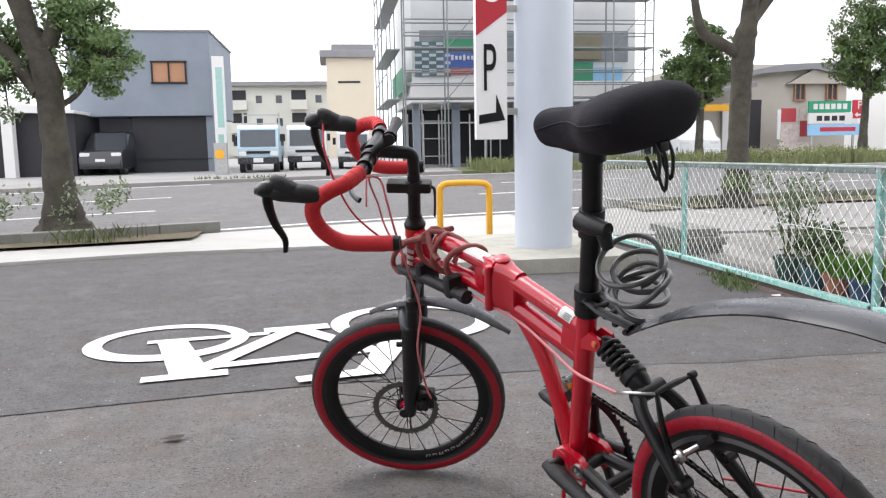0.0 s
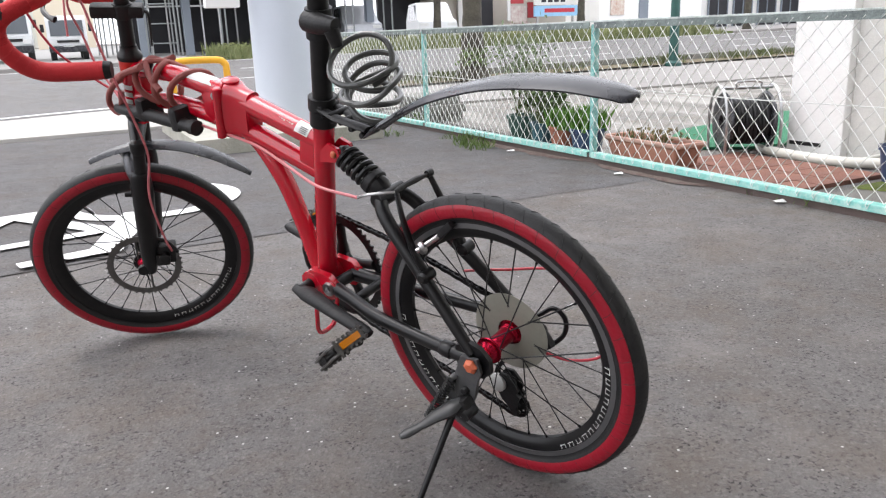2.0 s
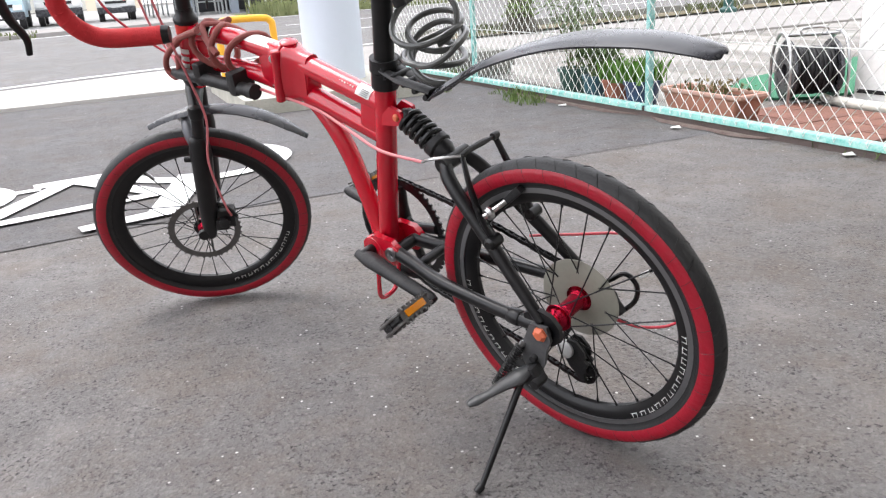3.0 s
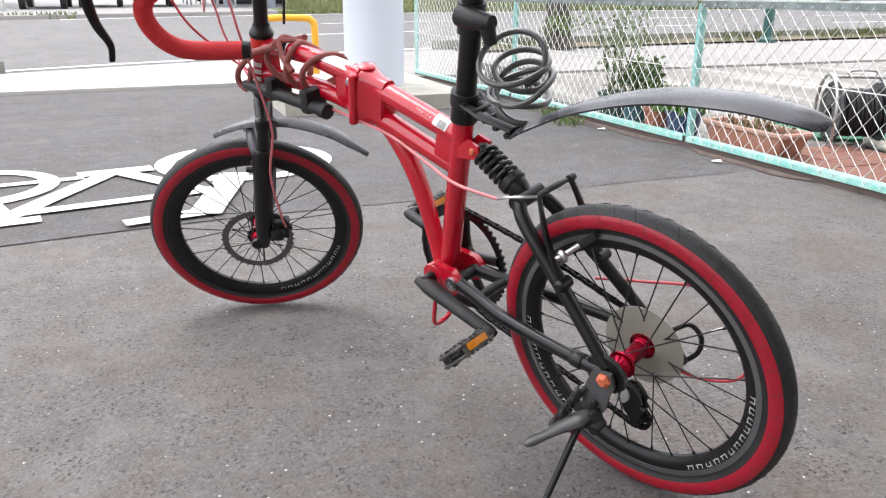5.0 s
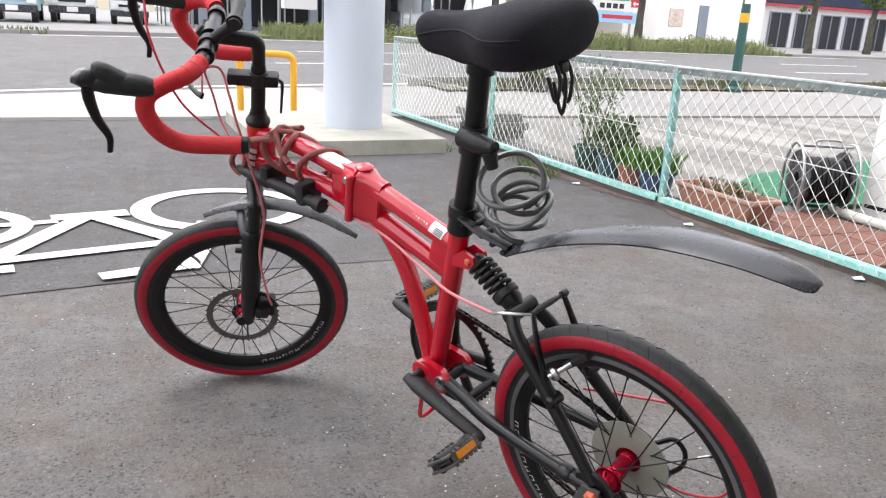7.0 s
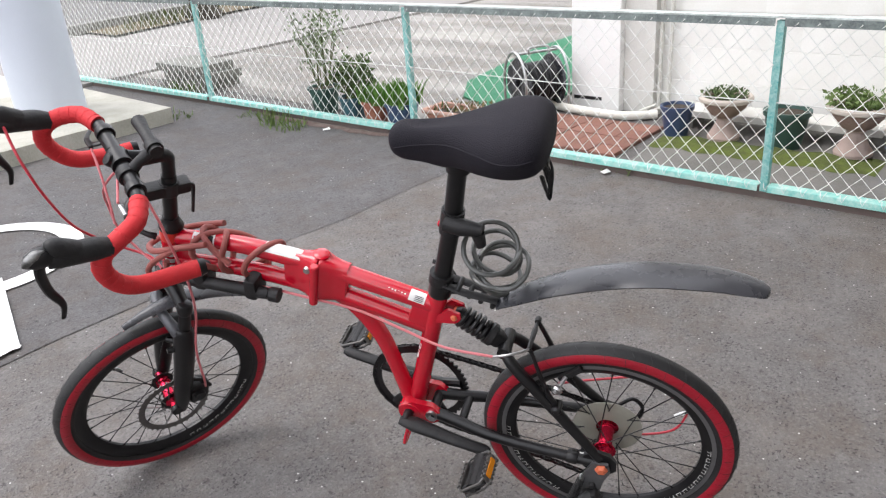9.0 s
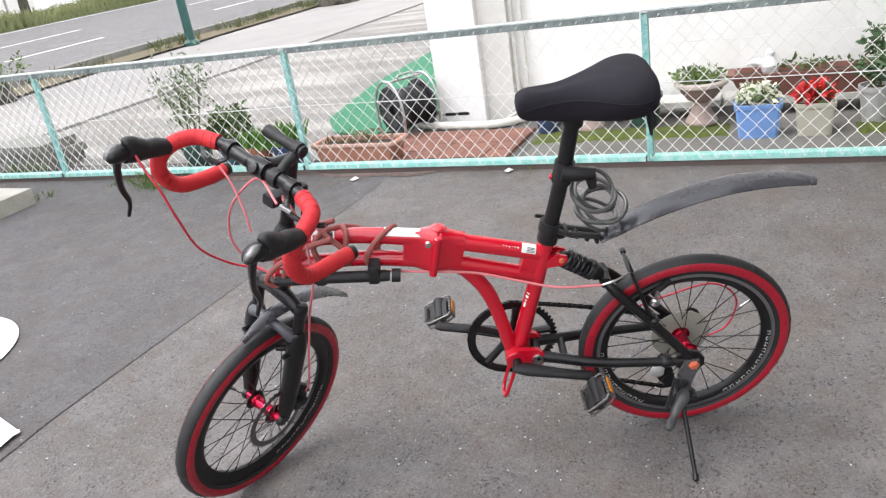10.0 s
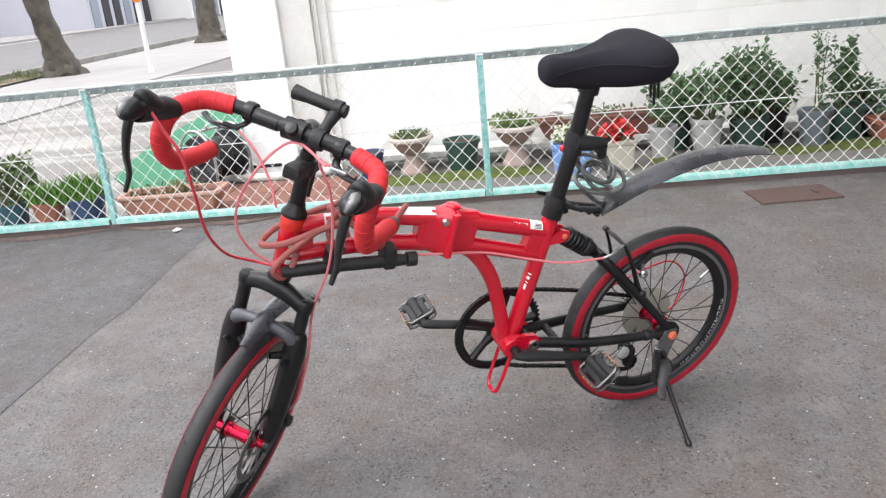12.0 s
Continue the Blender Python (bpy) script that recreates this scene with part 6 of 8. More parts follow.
def blades(rng, x0, x1, y0, y1, count, h, zf=ground_z, lean=0.5, w=0.02):
    g = Geo()
    for _ in range(count):
        x, y = rng.uniform(x0, x1), rng.uniform(y0, y1)
        z = zf(x, y)
        hh = h * (0.4 + 0.9 * rng.random())
        a = rng.uniform(0, 2 * math.pi)
        dx, dy = math.cos(a), math.sin(a)
        k = lean * hh * rng.random()
        g.add([(x - dy * w, y + dx * w, z), (x + dy * w, y - dx * w, z), (x + dx * k * 0.4 + dy * w * 0.6, y + dy * k * 0.4 - dx * w * 0.6, z + hh * 0.6), (x + dx * k, y + dy * k, z + hh), (x + dx * k * 0.4 - dy * w * 0.6, y + dy * k * 0.4 + dx * w * 0.6, z + hh * 0.6)], [(0, 1, 2, 3, 4)])
    return g


def round_pot(name, x, y, z, r, h, material, label, plant=None, group=""):
    """A tapered pot with a rim, soil and a plant: plant = (kind, height, width, material)."""
    t = thing(name, label, "plant pot", group, m=pose(x, y, z))
    part("pot", Geo().lathe([(r * 0.72, 0), (r * 0.74, 0.01), (r * 0.95, h * 0.86), (r * 1.04, h * 0.87), (r * 1.05, h), (r * 0.93, h), (r * 0.88, h * 0.90)], (0, 0, 0), (0, 0, 1), 28), material, t)
    part("soil", Geo().lathe([(r * 0.88, h * 0.90), (0.001, h * 0.92)], (0, 0, 0), (0, 0, 1), 24), SOIL, t)
    if plant:
        grow(t, plant, h * 0.9, r)
    return t


def grow(t, plant, z, r, seed=None):
    kind, ph, pw, m_, n_, size = plant
    rng = np.random.default_rng(abs(hash((round(ph * 1000), round(pw * 1000), n_))) % 10000 if seed is None else seed)
    stems = Geo()
    cloud_ = Geo()
    for i in range(max(3, n_ // 40)):
        a = rng.uniform(0, 2 * math.pi)
        b = rng.uniform(0.1, 1.0)
        tip = np.array((pw * b * math.cos(a), pw * b * math.sin(a), z + ph * rng.uniform(0.28, 1.0)))
        stems.tube([(r * 0.3 * math.cos(a), r * 0.3 * math.sin(a), z), (tip[0] * 0.6, tip[1] * 0.6, z + (tip[2] - z) * 0.55), tip], [0.005, 0.004, 0.002], 6, k=3)
        if kind == "grass":
            continue
        c = leaf_cloud(rng, tip * (0.9, 0.9, 1) - (0, 0, ph * 0.12), (pw * 0.38, pw * 0.38, ph * 0.32), 60, size)
        cloud_.add(c.v, c.f)
    if kind == "grass":
        cloud_ = blades(rng, -pw, pw, -pw, pw, n_, ph, lambda x, y: z, 0.6, 0.006)
    part("stem", stems, mat("green_stem", (0.12, 0.13, 0.05), 0.7), t)
    part("foliage", cloud_, m_, t, smooth=False)


def box_planter(name, x, y, z, ly, lx, h, material, label, plants, rim_m=None, group=""):
    """A tapered trough, long in y, with a rolled rim, soil and plants [(offset along, plant)]."""
    t = thing(name, label, "planter", group, m=pose(x, y, z))
    g = Geo()
    k = 0.84
    rows_ = []
    for f_, zz in ((k, 0.0), (k + 0.02, 0.012), (0.97, h - 0.03), (1.0, h - 0.028), (1.04, h - 0.022), (1.04, h), (0.94, h), (0.90, h - 0.03)):
        ring_pts = []
        hx, hy, c = lx / 2 * f_, ly / 2 * f_, 0.02
        for sx, sy, q in ((1, 1, 0), (-1, 1, 1), (-1, -1, 2), (1, -1, 3)):
            for e in range(4):
                w = math.pi / 2 * (q + e / 3)
                ring_pts.append((sx * (hx - c) + c * math.cos(w), sy * (hy - c) + c * math.sin(w), zz))
        rows_.append(ring_pts)
    n = 16
    g.add([q for r in rows_ for q in r], [(i * n + j, i * n + (j + 1) % n, (i + 1) * n + (j + 1) % n, (i + 1) * n + j) for i in range(len(rows_) - 1) for j in range(n)] + [tuple(reversed(range(n)))])
    part("trough", g, material, t)
    if rim_m:
        lip = Geo().tube([(sx * lx * 0.505, sy * ly * 0.505, h - 0.010) for sx, sy in ((1, 0.93), (0.9, 1), (-0.9, 1), (-1, 0.93), (-1, -0.93), (-0.9, -1), (0.9, -1), (1, -0.93))], 0.0125, 8, closed=True)
        part("rim", lip, rim_m, t, "pale rolled rim")
    part("soil", Geo().box((0, 0, h - 0.035), (lx * 0.88, ly * 0.90, 0.01)), SOIL, t)
    for off, p in plants:
        kind, ph, pw, m_, n_, size = p
        rng = np.random.default_rng(int(1000 * (off + 5)) + n_)
        if kind == "grass":
            c = blades(rng, -lx * 0.4, lx * 0.4, off - pw, off + pw, n_, ph, lambda a, b: h - 0.03, 0.6, 0.006)
        else:
            c = leaf_cloud(rng, (0, off, h + ph * 0.4), (lx * 0.55, pw, ph * 0.6), n_, size, thin=0.7 if kind == "flower" else 0.45)
        part("blossom" if kind == "flower" else "foliage", c, m_, t, smooth=False)
    return t


def urn(x, y, z, s, label):
    t = thing("urn_planter", label, "planter", "urn planters", m=pose(x, y, z))
    part("pedestal", Geo().lathe([(0.105 * s, 0), (0.108 * s, 0.015), (0.075 * s, 0.075 * s), (0.048 * s, 0.135 * s), (0.055 * s, 0.15 * s)], (0, 0, 0), (0, 0, 1), 28), mat("pink_concrete", (0.42, 0.32, 0.28), 0.85, second=(0.32, 0.25, 0.22), scale=8, bump=0.3), t, "pinkish flared foot")
    part("bowl", Geo().lathe([(0.05 * s, 0.15 * s), (0.09 * s, 0.17 * s), (0.135 * s, 0.225 * s), (0.145 * s, 0.255 * s), (0.168 * s, 0.262 * s), (0.172 * s, 0.29 * s), (0.160 * s, 0.298 * s), (0.140 * s, 0.27 * s)], (0, 0, 0), (0, 0, 1), 32), mat("brown_ceramic", (0.25, 0.15, 0.12), 0.7, second=(0.33, 0.25, 0.21), scale=10, mix=0.8), t, "brown bowl")
    part("rim", Geo().lathe([(0.170 * s, 0.263 * s), (0.178 * s, 0.27 * s), (0.178 * s, 0.288 * s), (0.166 * s, 0.302 * s), (0.150 * s, 0.298 * s), (0.150 * s, 0.27 * s)], (0, 0, 0), (0, 0, 1), 32, closed=True), mat("pale_rim", (0.52, 0.46, 0.40), 0.8, second=(0.40, 0.35, 0.3), scale=9), t, "pale worn rim")
    part("soil", Geo().lathe([(0.150 * s, 0.275 * s), (0.001, 0.285 * s)], (0, 0, 0), (0, 0, 1), 24), SOIL, t)
    return t


RNG = np.random.default_rng(7)
NAVY = mat("navy_glaze", (0.035, 0.06, 0.13), 0.35, second=(0.06, 0.085, 0.15), scale=10)
GREENP = mat("dark_green_plastic", (0.03, 0.075, 0.06), 0.45, second=(0.05, 0.09, 0.07), scale=10)
BLUEP = mat("blue_plastic", (0.17, 0.33, 0.68), 0.45, second=(0.26, 0.42, 0.70), scale=8)
BEIGE = mat("beige_plastic", (0.52, 0.50, 0.40), 0.5, second=(0.42, 0.40, 0.32), scale=8)
GREYPOT = mat("grey_pot", (0.42, 0.42, 0.40), 0.6, second=(0.30, 0.30, 0.29), scale=8, mix=0.8)
TEALPOT = mat("teal_pot", (0.03, 0.085, 0.11), 0.45, second=(0.05, 0.11, 0.13), scale=8)
BLUEGREY = mat("blue_grey_pot", (0.13, 0.155, 0.17), 0.5, second=(0.09, 0.11, 0.12), scale=8)
FLOWER_W = mat("white_petal", (0.75, 0.75, 0.66), 0.6, second=(0.55, 0.62, 0.35), scale=30, mix=0.7)
FLOWER_R = mat("red_petal", (0.60, 0.02, 0.02), 0.55, second=(0.40, 0.012, 0.015), scale=20)
BROWNP = mat("brown_plastic", (0.23, 0.10, 0.075), 0.6, second=(0.17, 0.08, 0.06), scale=8)

# strip of bare earth and moss between fence and wall
before_pots = loose()
lay("planting_strip", steps(2.95, WX + 0.04, 10), lambda x: -5.0, lambda x: 2.2, 0.004, mat("damp_concrete", (0.21, 0.20, 0.185), 0.9, second=(0.13, 0.125, 0.11), scale=3, mix=0.9, bump=0.5), "damp concrete strip by the wall", rows=30)
for k, (y0, y1, x0, x1) in enumerate([(1.15, 2.22, 3.26, 3.50), (0.22, 0.55, 3.22, 3.42), (-1.6, -0.1, 3.25, 3.48)]):
    mg = Geo()
    rows_ = []
    for i in range(25):
        y = y0 + (y1 - y0) * i / 24
        row = []
        for j in range(9):
            u = j / 8
            e = min(1, 4 * u, 4 * (1 - u), 6 * i / 24, 6 * (24 - i) / 24)
            row.append((x0 + (x1 - x0) * u + 0.02 * math.sin(i * 1.3 + k), y, 0.006 + 0.022 * e * (0.6 + 0.5 * RNG.random())))
        rows_.append(row)
    solid("moss", mg.strip(rows_), MOSS, "yellow-green moss patch along the pots", "moss", kind="stuff")
shelf = thing("pot_shelf", "low white concrete plank shelf along the wall", "shelf")
for y in (1.75, 0.65, -0.45):
    part("plank", Geo().box((WX - 0.13, y, 0.088), (0.20, 1.08, 0.036), None, 0.005), mat("white_plank", (0.60, 0.59, 0.55), 0.8, second=(0.42, 0.41, 0.38), scale=6), shelf)
for y in (2.2, 1.2, 0.1, -0.9):
    part("shelf_block", Geo().box((WX - 0.13, y, 0.036), (0.18, 0.12, 0.068), None, 0.005), KERBC, shelf)
LEAFP = mat("leaf_potted", (0.045, 0.10, 0.04), 0.55, second=(0.12, 0.19, 0.09), scale=14, mix=0.9)
u1 = urn(3.50, 1.915, 0.02, 0.75, "brown urn planter with low dark greenery on moss")
part("foliage", leaf_cloud(RNG, (0, 0, 0.230), (0.110, 0.115, 0.03), 420, 0.022, 0.8), LEAFD, u1, smooth=False)
u2 = urn(3.50, 1.30, 0.02, 0.80, "brown urn planter with wispy light greenery on moss")
part("foliage", leaf_cloud(RNG, (0, 0.02, 0.255), (0.13, 0.15, 0.05), 420, 0.030, 0.8), LEAF, u2, smooth=False)
round_pot("flower_pot", 3.50, 2.17, 0.01, 0.085, 0.16, NAVY, "navy glazed pot standing on moss", None, "pots along the wall")
round_pot("flower_pot", 3.53, 1.62, 0.01, 0.108, 0.185, GREENP, "dark green plastic pot beside the urns", None, "pots along the wall")
box_planter("trough_planter", 3.27, 1.005, 0.004, 0.220, 0.16, 0.175, BLUEP, "light blue plastic planter with white flowers", [(0, ("flower", 0.10, 0.11, FLOWER_W, 260, 0.030)), (0, ("leaf", 0.08, 0.11, LEAF, 120, 0.04))])
box_planter("trough_planter", 3.28, 0.745, 0.004, 0.182, 0.16, 0.165, BEIGE, "beige plastic planter full of red flowers", [(0, ("flower", 0.09, 0.10, FLOWER_R, 200, 0.038)), (0, ("leaf", 0.06, 0.09, LEAFD, 70, 0.04))])
box_planter("trough_planter", WX - 0.14, 0.76, 0.108, 0.80, 0.19, 0.130, BROWNP, "long brown planter with a few leaves on the shelf", [(-0.05, ("leaf", 0.05, 0.25, LEAFD, 90, 0.035))])
orn = Geo().lathe([(0.03, 0), (0.045, 0.02), (0.05, 0.05), (0.03, 0.085), (0.022, 0.10), (0.026, 0.12), (0.012, 0.14)], (0, 0, 0), (0, 0, 1), 16).tube([(0, 0.03, 0.06), (0, 0.08, 0.07), (0, 0.12, 0.055)], [0.03, 0.022, 0.006], 10, k=3)
solid("garden_ornament", orn, mat("white_ceramic", (0.75, 0.75, 0.73), 0.35), "small white ceramic ornament on the planter", "ornament", m=pose(WX - 0.13, 0.955, 0.212))
for x, y, r, h, m_, lab, pl in [
        (3.40, 0.468, 0.078, 0.19, GREYPOT, "pale grey pot with a dark glossy shrub", ("leaf", 0.17, 0.10, LEAFP, 240, 0.034)),
        (3.42, 0.215, 0.092, 0.21, GREYPOT, "wide grey pot with a leafy green shrub", ("leaf", 0.30, 0.16, LEAFP, 560, 0.046)),
        (3.46, -0.03, 0.11, 0.19, GREENP, "dark pot with a tall green shrub", ("leaf", 0.40, 0.15, LEAFP, 640, 0.044)),
        (3.40, -0.38, 0.092, 0.21, BLUEGREY, "blue-grey pot with thin twigs", ("leaf", 0.50, 0.05, LEAFP, 160, 0.030)),
        (3.50, -0.58, 0.12, 0.20, GREENP, "dark pot with a dense green shrub", ("leaf", 0.36, 0.11, LEAFP, 460, 0.038)),
        (3.64, 0.33, 0.10, 0.18, GREENP, "dark pot with a bushy dark shrub by the wall", ("leaf", 0.26, 0.16, LEAFP, 620, 0.042)),
        (3.62, -0.20, 0.11, 0.18, MATTE, "black pot with a broad dark shrub by the wall", ("leaf", 0.27, 0.19, LEAFP, 720, 0.042)),
        (3.60, -0.78, 0.10, 0.18, GREENP, "dark pot with a low shrub behind the terracotta planter", ("leaf", 0.22, 0.14, LEAFP, 320, 0.036)),
        (3.38, -1.20, 0.105, 0.26, mat("white_pot", (0.58, 0.57, 0.53), 0.6, second=(0.48, 0.47, 0.44), scale=6), "tall whitish pot with a bent dry twig", ("leaf", 0.42, 0.10, LEAF, 120, 0.06))]:
    round_pot("flower_pot", x, y, 0.01, r, h, m_, lab, pl, "pots along the wall")
box_planter("trough_planter", 3.40, -0.86, 0.03, 0.34, 0.20, 0.11, TERRA, "shallow terracotta planter by the fence", [(0, ("leaf", 0.06, 0.2, LEAFD, 80, 0.03))])

set_down(before_pots, BY_WALL)

# things between the fence and the parking lot
before_lot = loose()
box_planter("trough_planter", 2.99, 3.19, 0.006, 0.58, 0.20, 0.145, mat("terracotta_trough", (0.40, 0.16, 0.10), 0.75, second=(0.50, 0.28, 0.21), scale=6, mix=0.7), "long terracotta trough with a pale rim and withered plants", [(0.1, ("grass", 0.055, 0.18, GRASS, 24, 0.03)), (-0.05, ("leaf", 0.06, 0.24, mat("withered_leaf", (0.17, 0.10, 0.05), 0.8, second=(0.14, 0.14, 0.05), scale=20, mix=0.9), 130, 0.028))], mat("pale_terracotta", (0.50, 0.31, 0.25), 0.75, second=(0.42, 0.24, 0.18), scale=8))
round_pot("flower_pot", 2.91, 3.67, 0.006, 0.108, 0.165, NAVY, "navy pot with bright green grass", ("grass", 0.13, 0.10, LEAFB, 260, 0.03), "pots along the fence")
round_pot("flower_pot", 2.89, 3.885, 0.006, 0.090, 0.16, TERRA, "terracotta pot with bright green grass", ("grass", 0.12, 0.09, LEAFB, 160, 0.03), "pots along the fence")
round_pot("flower_pot", 2.89, 4.10, 0.006, 0.088, 0.165, TEALPOT, "dark teal pot with a low shrub", ("leaf", 0.26, 0.14, LEAFD, 420, 0.045), "pots along the fence")
round_pot("flower_pot", 2.97, 4.47, 0.006, 0.11, 0.18, GREENP, "dark pot with a silvery upright bush", ("leaf", 0.58, 0.20, LEAFS, 420, 0.034), "pots along the fence")
blk_ = thing("paving_stack", "stack of old concrete slabs behind the fence", "slabs")
for k_, (dx, dy) in enumerate(((0, 0), (0.02, -0.03), (-0.015, 0.02))):
    part("slab", Geo().box((3.12 + dx, 6.25 + dy, 0.04 + 0.07 * k_), (0.36, 0.62, 0.066), None, 0.006), KERBC, blk_)
reel = thing("hose_reel", "black hose reel drum in a steel tube frame", "hose reel", m=pose(3.63, 3.14, 0.005, 0, 0, 62) @ Matrix.Scale(0.80, 4))
for e in (-1, 1):
    part("flange", Geo().lathe([(0.205, -0.012), (0.215, 0), (0.205, 0.012), (0.05, 0.014), (0.05, -0.014)], (0, 0.15 * e, 0.235), (0, 1, 0), 36, closed=True), GREYP, reel)
    part("frame_loop", Geo().tube([(-0.18, 0.19 * e, 0.0), (-0.19, 0.19 * e, 0.30), (-0.08, 0.19 * e, 0.47), (0.08, 0.19 * e, 0.47), (0.19, 0.19 * e, 0.30), (0.18, 0.19 * e, 0.0)], 0.011, 10, k=5), STEEL, reel, "bent steel tube")
part("frame_bar", Geo().tube([(0.0, -0.19, 0.475), (0.0, 0.19, 0.475)], 0.011, 10), STEEL, reel)
part("handle", Geo().tube([(-0.05, -0.08, 0.475), (-0.05, -0.08, 0.52), (-0.05, 0.08, 0.52), (-0.05, 0.08, 0.475)], 0.009, 8, k=3), STEEL, reel)
part("hose_core", Geo().lathe([(0.145, -0.13), (0.145, 0.13)], (0, 0, 0.235), (0, 1, 0), 28), MATTE, reel)
for i in range(9):
    part("hose_turn", Geo().tube([((0.150 + 0.003 * (i % 2)) * math.cos(w), -0.118 + 0.0295 * i, 0.235 + (0.150 + 0.003 * (i % 2)) * math.sin(w)) for w in (2 * math.pi * j / 28 for j in range(28))], 0.014, 8, closed=True), MATTE, reel, "wound black hose")
turf = Geo().prism([(3.50, 3.40), (3.68, 3.80), (4.08, 4.08), (5.4, 4.36), (7.9, 4.50), (7.9, 3.12), (4.3, 3.14), (3.75, 3.20)], 0.012, 0.026)
solid("turf_mat", turf, mat("green_turf", (0.03, 0.17, 0.085), 0.9, second=(0.05, 0.22, 0.12), scale=6, bump=0.8, bump_scale=200), "green artificial turf mat on the ground", "mat")
paver = thing("red_pavers", "reddish concrete pavers by the column", "paving", kind="structure")
RPAV = mat("red_paver", (0.27, 0.12, 0.085), 0.9, second=(0.19, 0.10, 0.08), scale=7, mix=0.8, bump=0.4, vary=0.12)
pav_me = None
for i in range(4):
    for j in range(6):
        if pav_me is None:
            ob = part("paver", Geo().box((0, 0, 0), (0.148, 0.148, 0.03), None, 0.004), RPAV, paver)
            pav_me = ob.data
        else:
            ob = new("paver", pav_me)
            ob.parent = paver
        ob.location = (3.05 + 0.153 * i + 0.003 * RNG.random(), 2.30 + 0.153 * j, 0.004 + 0.004 * RNG.random())

set_down(before_lot, pose(0.1633, 0.1346, 0, 0, 0, 0.823) @ Matrix.Scale(0.9318, 4))

# on the drive
cover = thing("drain_cover", "rusty brown steel cover plate in the drive", "drain cover", m=pose(2.49, 0.075, 0.004, 0, 0, 4))
part("plate", Geo().box((0, 0, 0), (0.225, 0.36, 0.008), None, 0.003), mat("rust", (0.105, 0.050, 0.038), 0.85, second=(0.075, 0.062, 0.055), scale=7, mix=0.9, bump=0.5), cover)
part("grip", Geo().box((0, -0.1, 0.007), (0.05, 0.02, 0.006), None, 0.002), MATS["rust"], cover)
coil = thing("hose_coil", "grey-blue hose coil lying by the fence", "hose", m=pose(2.555, -0.735, 0.0))
for k_ in range(4):
    part("turn", Geo().tube([((0.235 + 0.020 * (k_ % 2)) * math.cos(w), (0.265 + 0.022 * ((k_ + 1) % 2)) * math.sin(w), 0.011 + 0.015 * k_ + 0.003 * math.sin(3 * w + k_)) for w in (2 * math.pi * j / 40 for j in range(40))], 0.0098, 8, closed=True), mat("blue_grey_hose", (0.13, 0.16, 0.19), 0.45, second=(0.20, 0.23, 0.26), scale=12), coil)
basep = Geo().box((0, 0, 0.05), (0.22, 0.28, 0.10), None, 0.010)
solid("iron_base", basep, mat("brown_iron", (0.06, 0.036, 0.03), 0.6, second=(0.10, 0.06, 0.05), scale=8), "dark brown iron base block inside the hose coil", "base", m=pose(2.60, -0.73, 0.0))
for k_, (x, y, n_, h_) in enumerate(((2.58, 4.62, 60, 0.06), (2.50, 4.30, 90, 0.06), (2.3, 5.28, 40, 0.04), (2.77, 5.9, 50, 0.09), (2.78, 2.2, 20, 0.035))):
    solid("weeds", blades(np.random.default_rng(20 + k_), x - 0.10, x + 0.08, y - 0.18, y + 0.18, n_, h_, ground_z, 0.9, 0.004), LEAF, "tuft of green weeds at the fence foot", "weeds", "weeds", "stuff", smooth=False)
for k_, (x, y) in enumerate(((2.58, 3.02), (2.56, 3.99), (2.69, 2.16), (0.95, 0.25), (-0.35, 2.35))):
    solid("litter", Geo().add([(-0.03, -0.01, 0.012), (0.02, -0.02, 0.008), (0.035, 0.012, 0.014), (-0.01, 0.022, 0.010)], [(0, 1, 2, 3)]), WHITE if k_ < 3 else BARK, "small scrap of litter on the asphalt", "litter", m=pose(x, y, ground_z(x, y)))

# ---- street: kerbs, trees, lamps ----
before_street = loose()
kerb = thing("kerb", "dark weathered kerb of the planted strip along the road", "kerb", kind="structure")
for a, b in ((-14.0, -1.15), (3.9, 40.0)):
    n_k = int((b - a) / 0.6)
    for i in range(n_k):
        x0, x1 = a + (b - a) * i / n_k, a + (b - a) * (i + 1) / n_k
        if x0 > 12 and i % 2:
            continue
        x1 = x1 if x0 < 12 else x0 + 1.2
        xm = (x0 + x1) / 2
        ym = road_y(xm) - 0.33
        sl = math.atan2(road_y(x1) - road_y(x0), x1 - x0)
        ob = part("kerb_stone", Geo().box((0, 0, 0.05), ((x1 - x0) / math.cos(sl) - 0.008, 0.17, 0.20), None, 0.012), KERBC, kerb)
        ob.matrix_local = pose(xm, ym, ground_z(xm, ym), 0, 0, math.degrees(sl))
for a, b in ((-14.0, -1.3), (4.1, 14.0)):
    lay("verge", steps(a, b, 30), lambda x: road_y(x) - 1.15, lambda x: road_y(x) - 0.42, 0.06, mat("verge_soil", (0.16, 0.12, 0.08), 0.95, second=(0.10, 0.10, 0.05), scale=3, mix=0.9, bump=0.8), "earth strip with dry weeds beside the kerb", rows=4)
    rngv = np.random.default_rng(int(a * 10) + 500)
    g = Geo()
    for _ in range(26):
        x = rngv.uniform(a, b)
        y = road_y(x) - rngv.uniform(0.5, 1.1)
        q = blades(rngv, x - 0.25, x + 0.25, y - 0.1, y + 0.1, 30, 0.14, lambda u, v: ground_z(u, v) + 0.06, 0.8, 0.006)
        g.add(q.v, q.f)
    solid("verge_weeds", g, GRASS, "dry weeds on the earth strip", "weeds", kind="stuff", smooth=False)


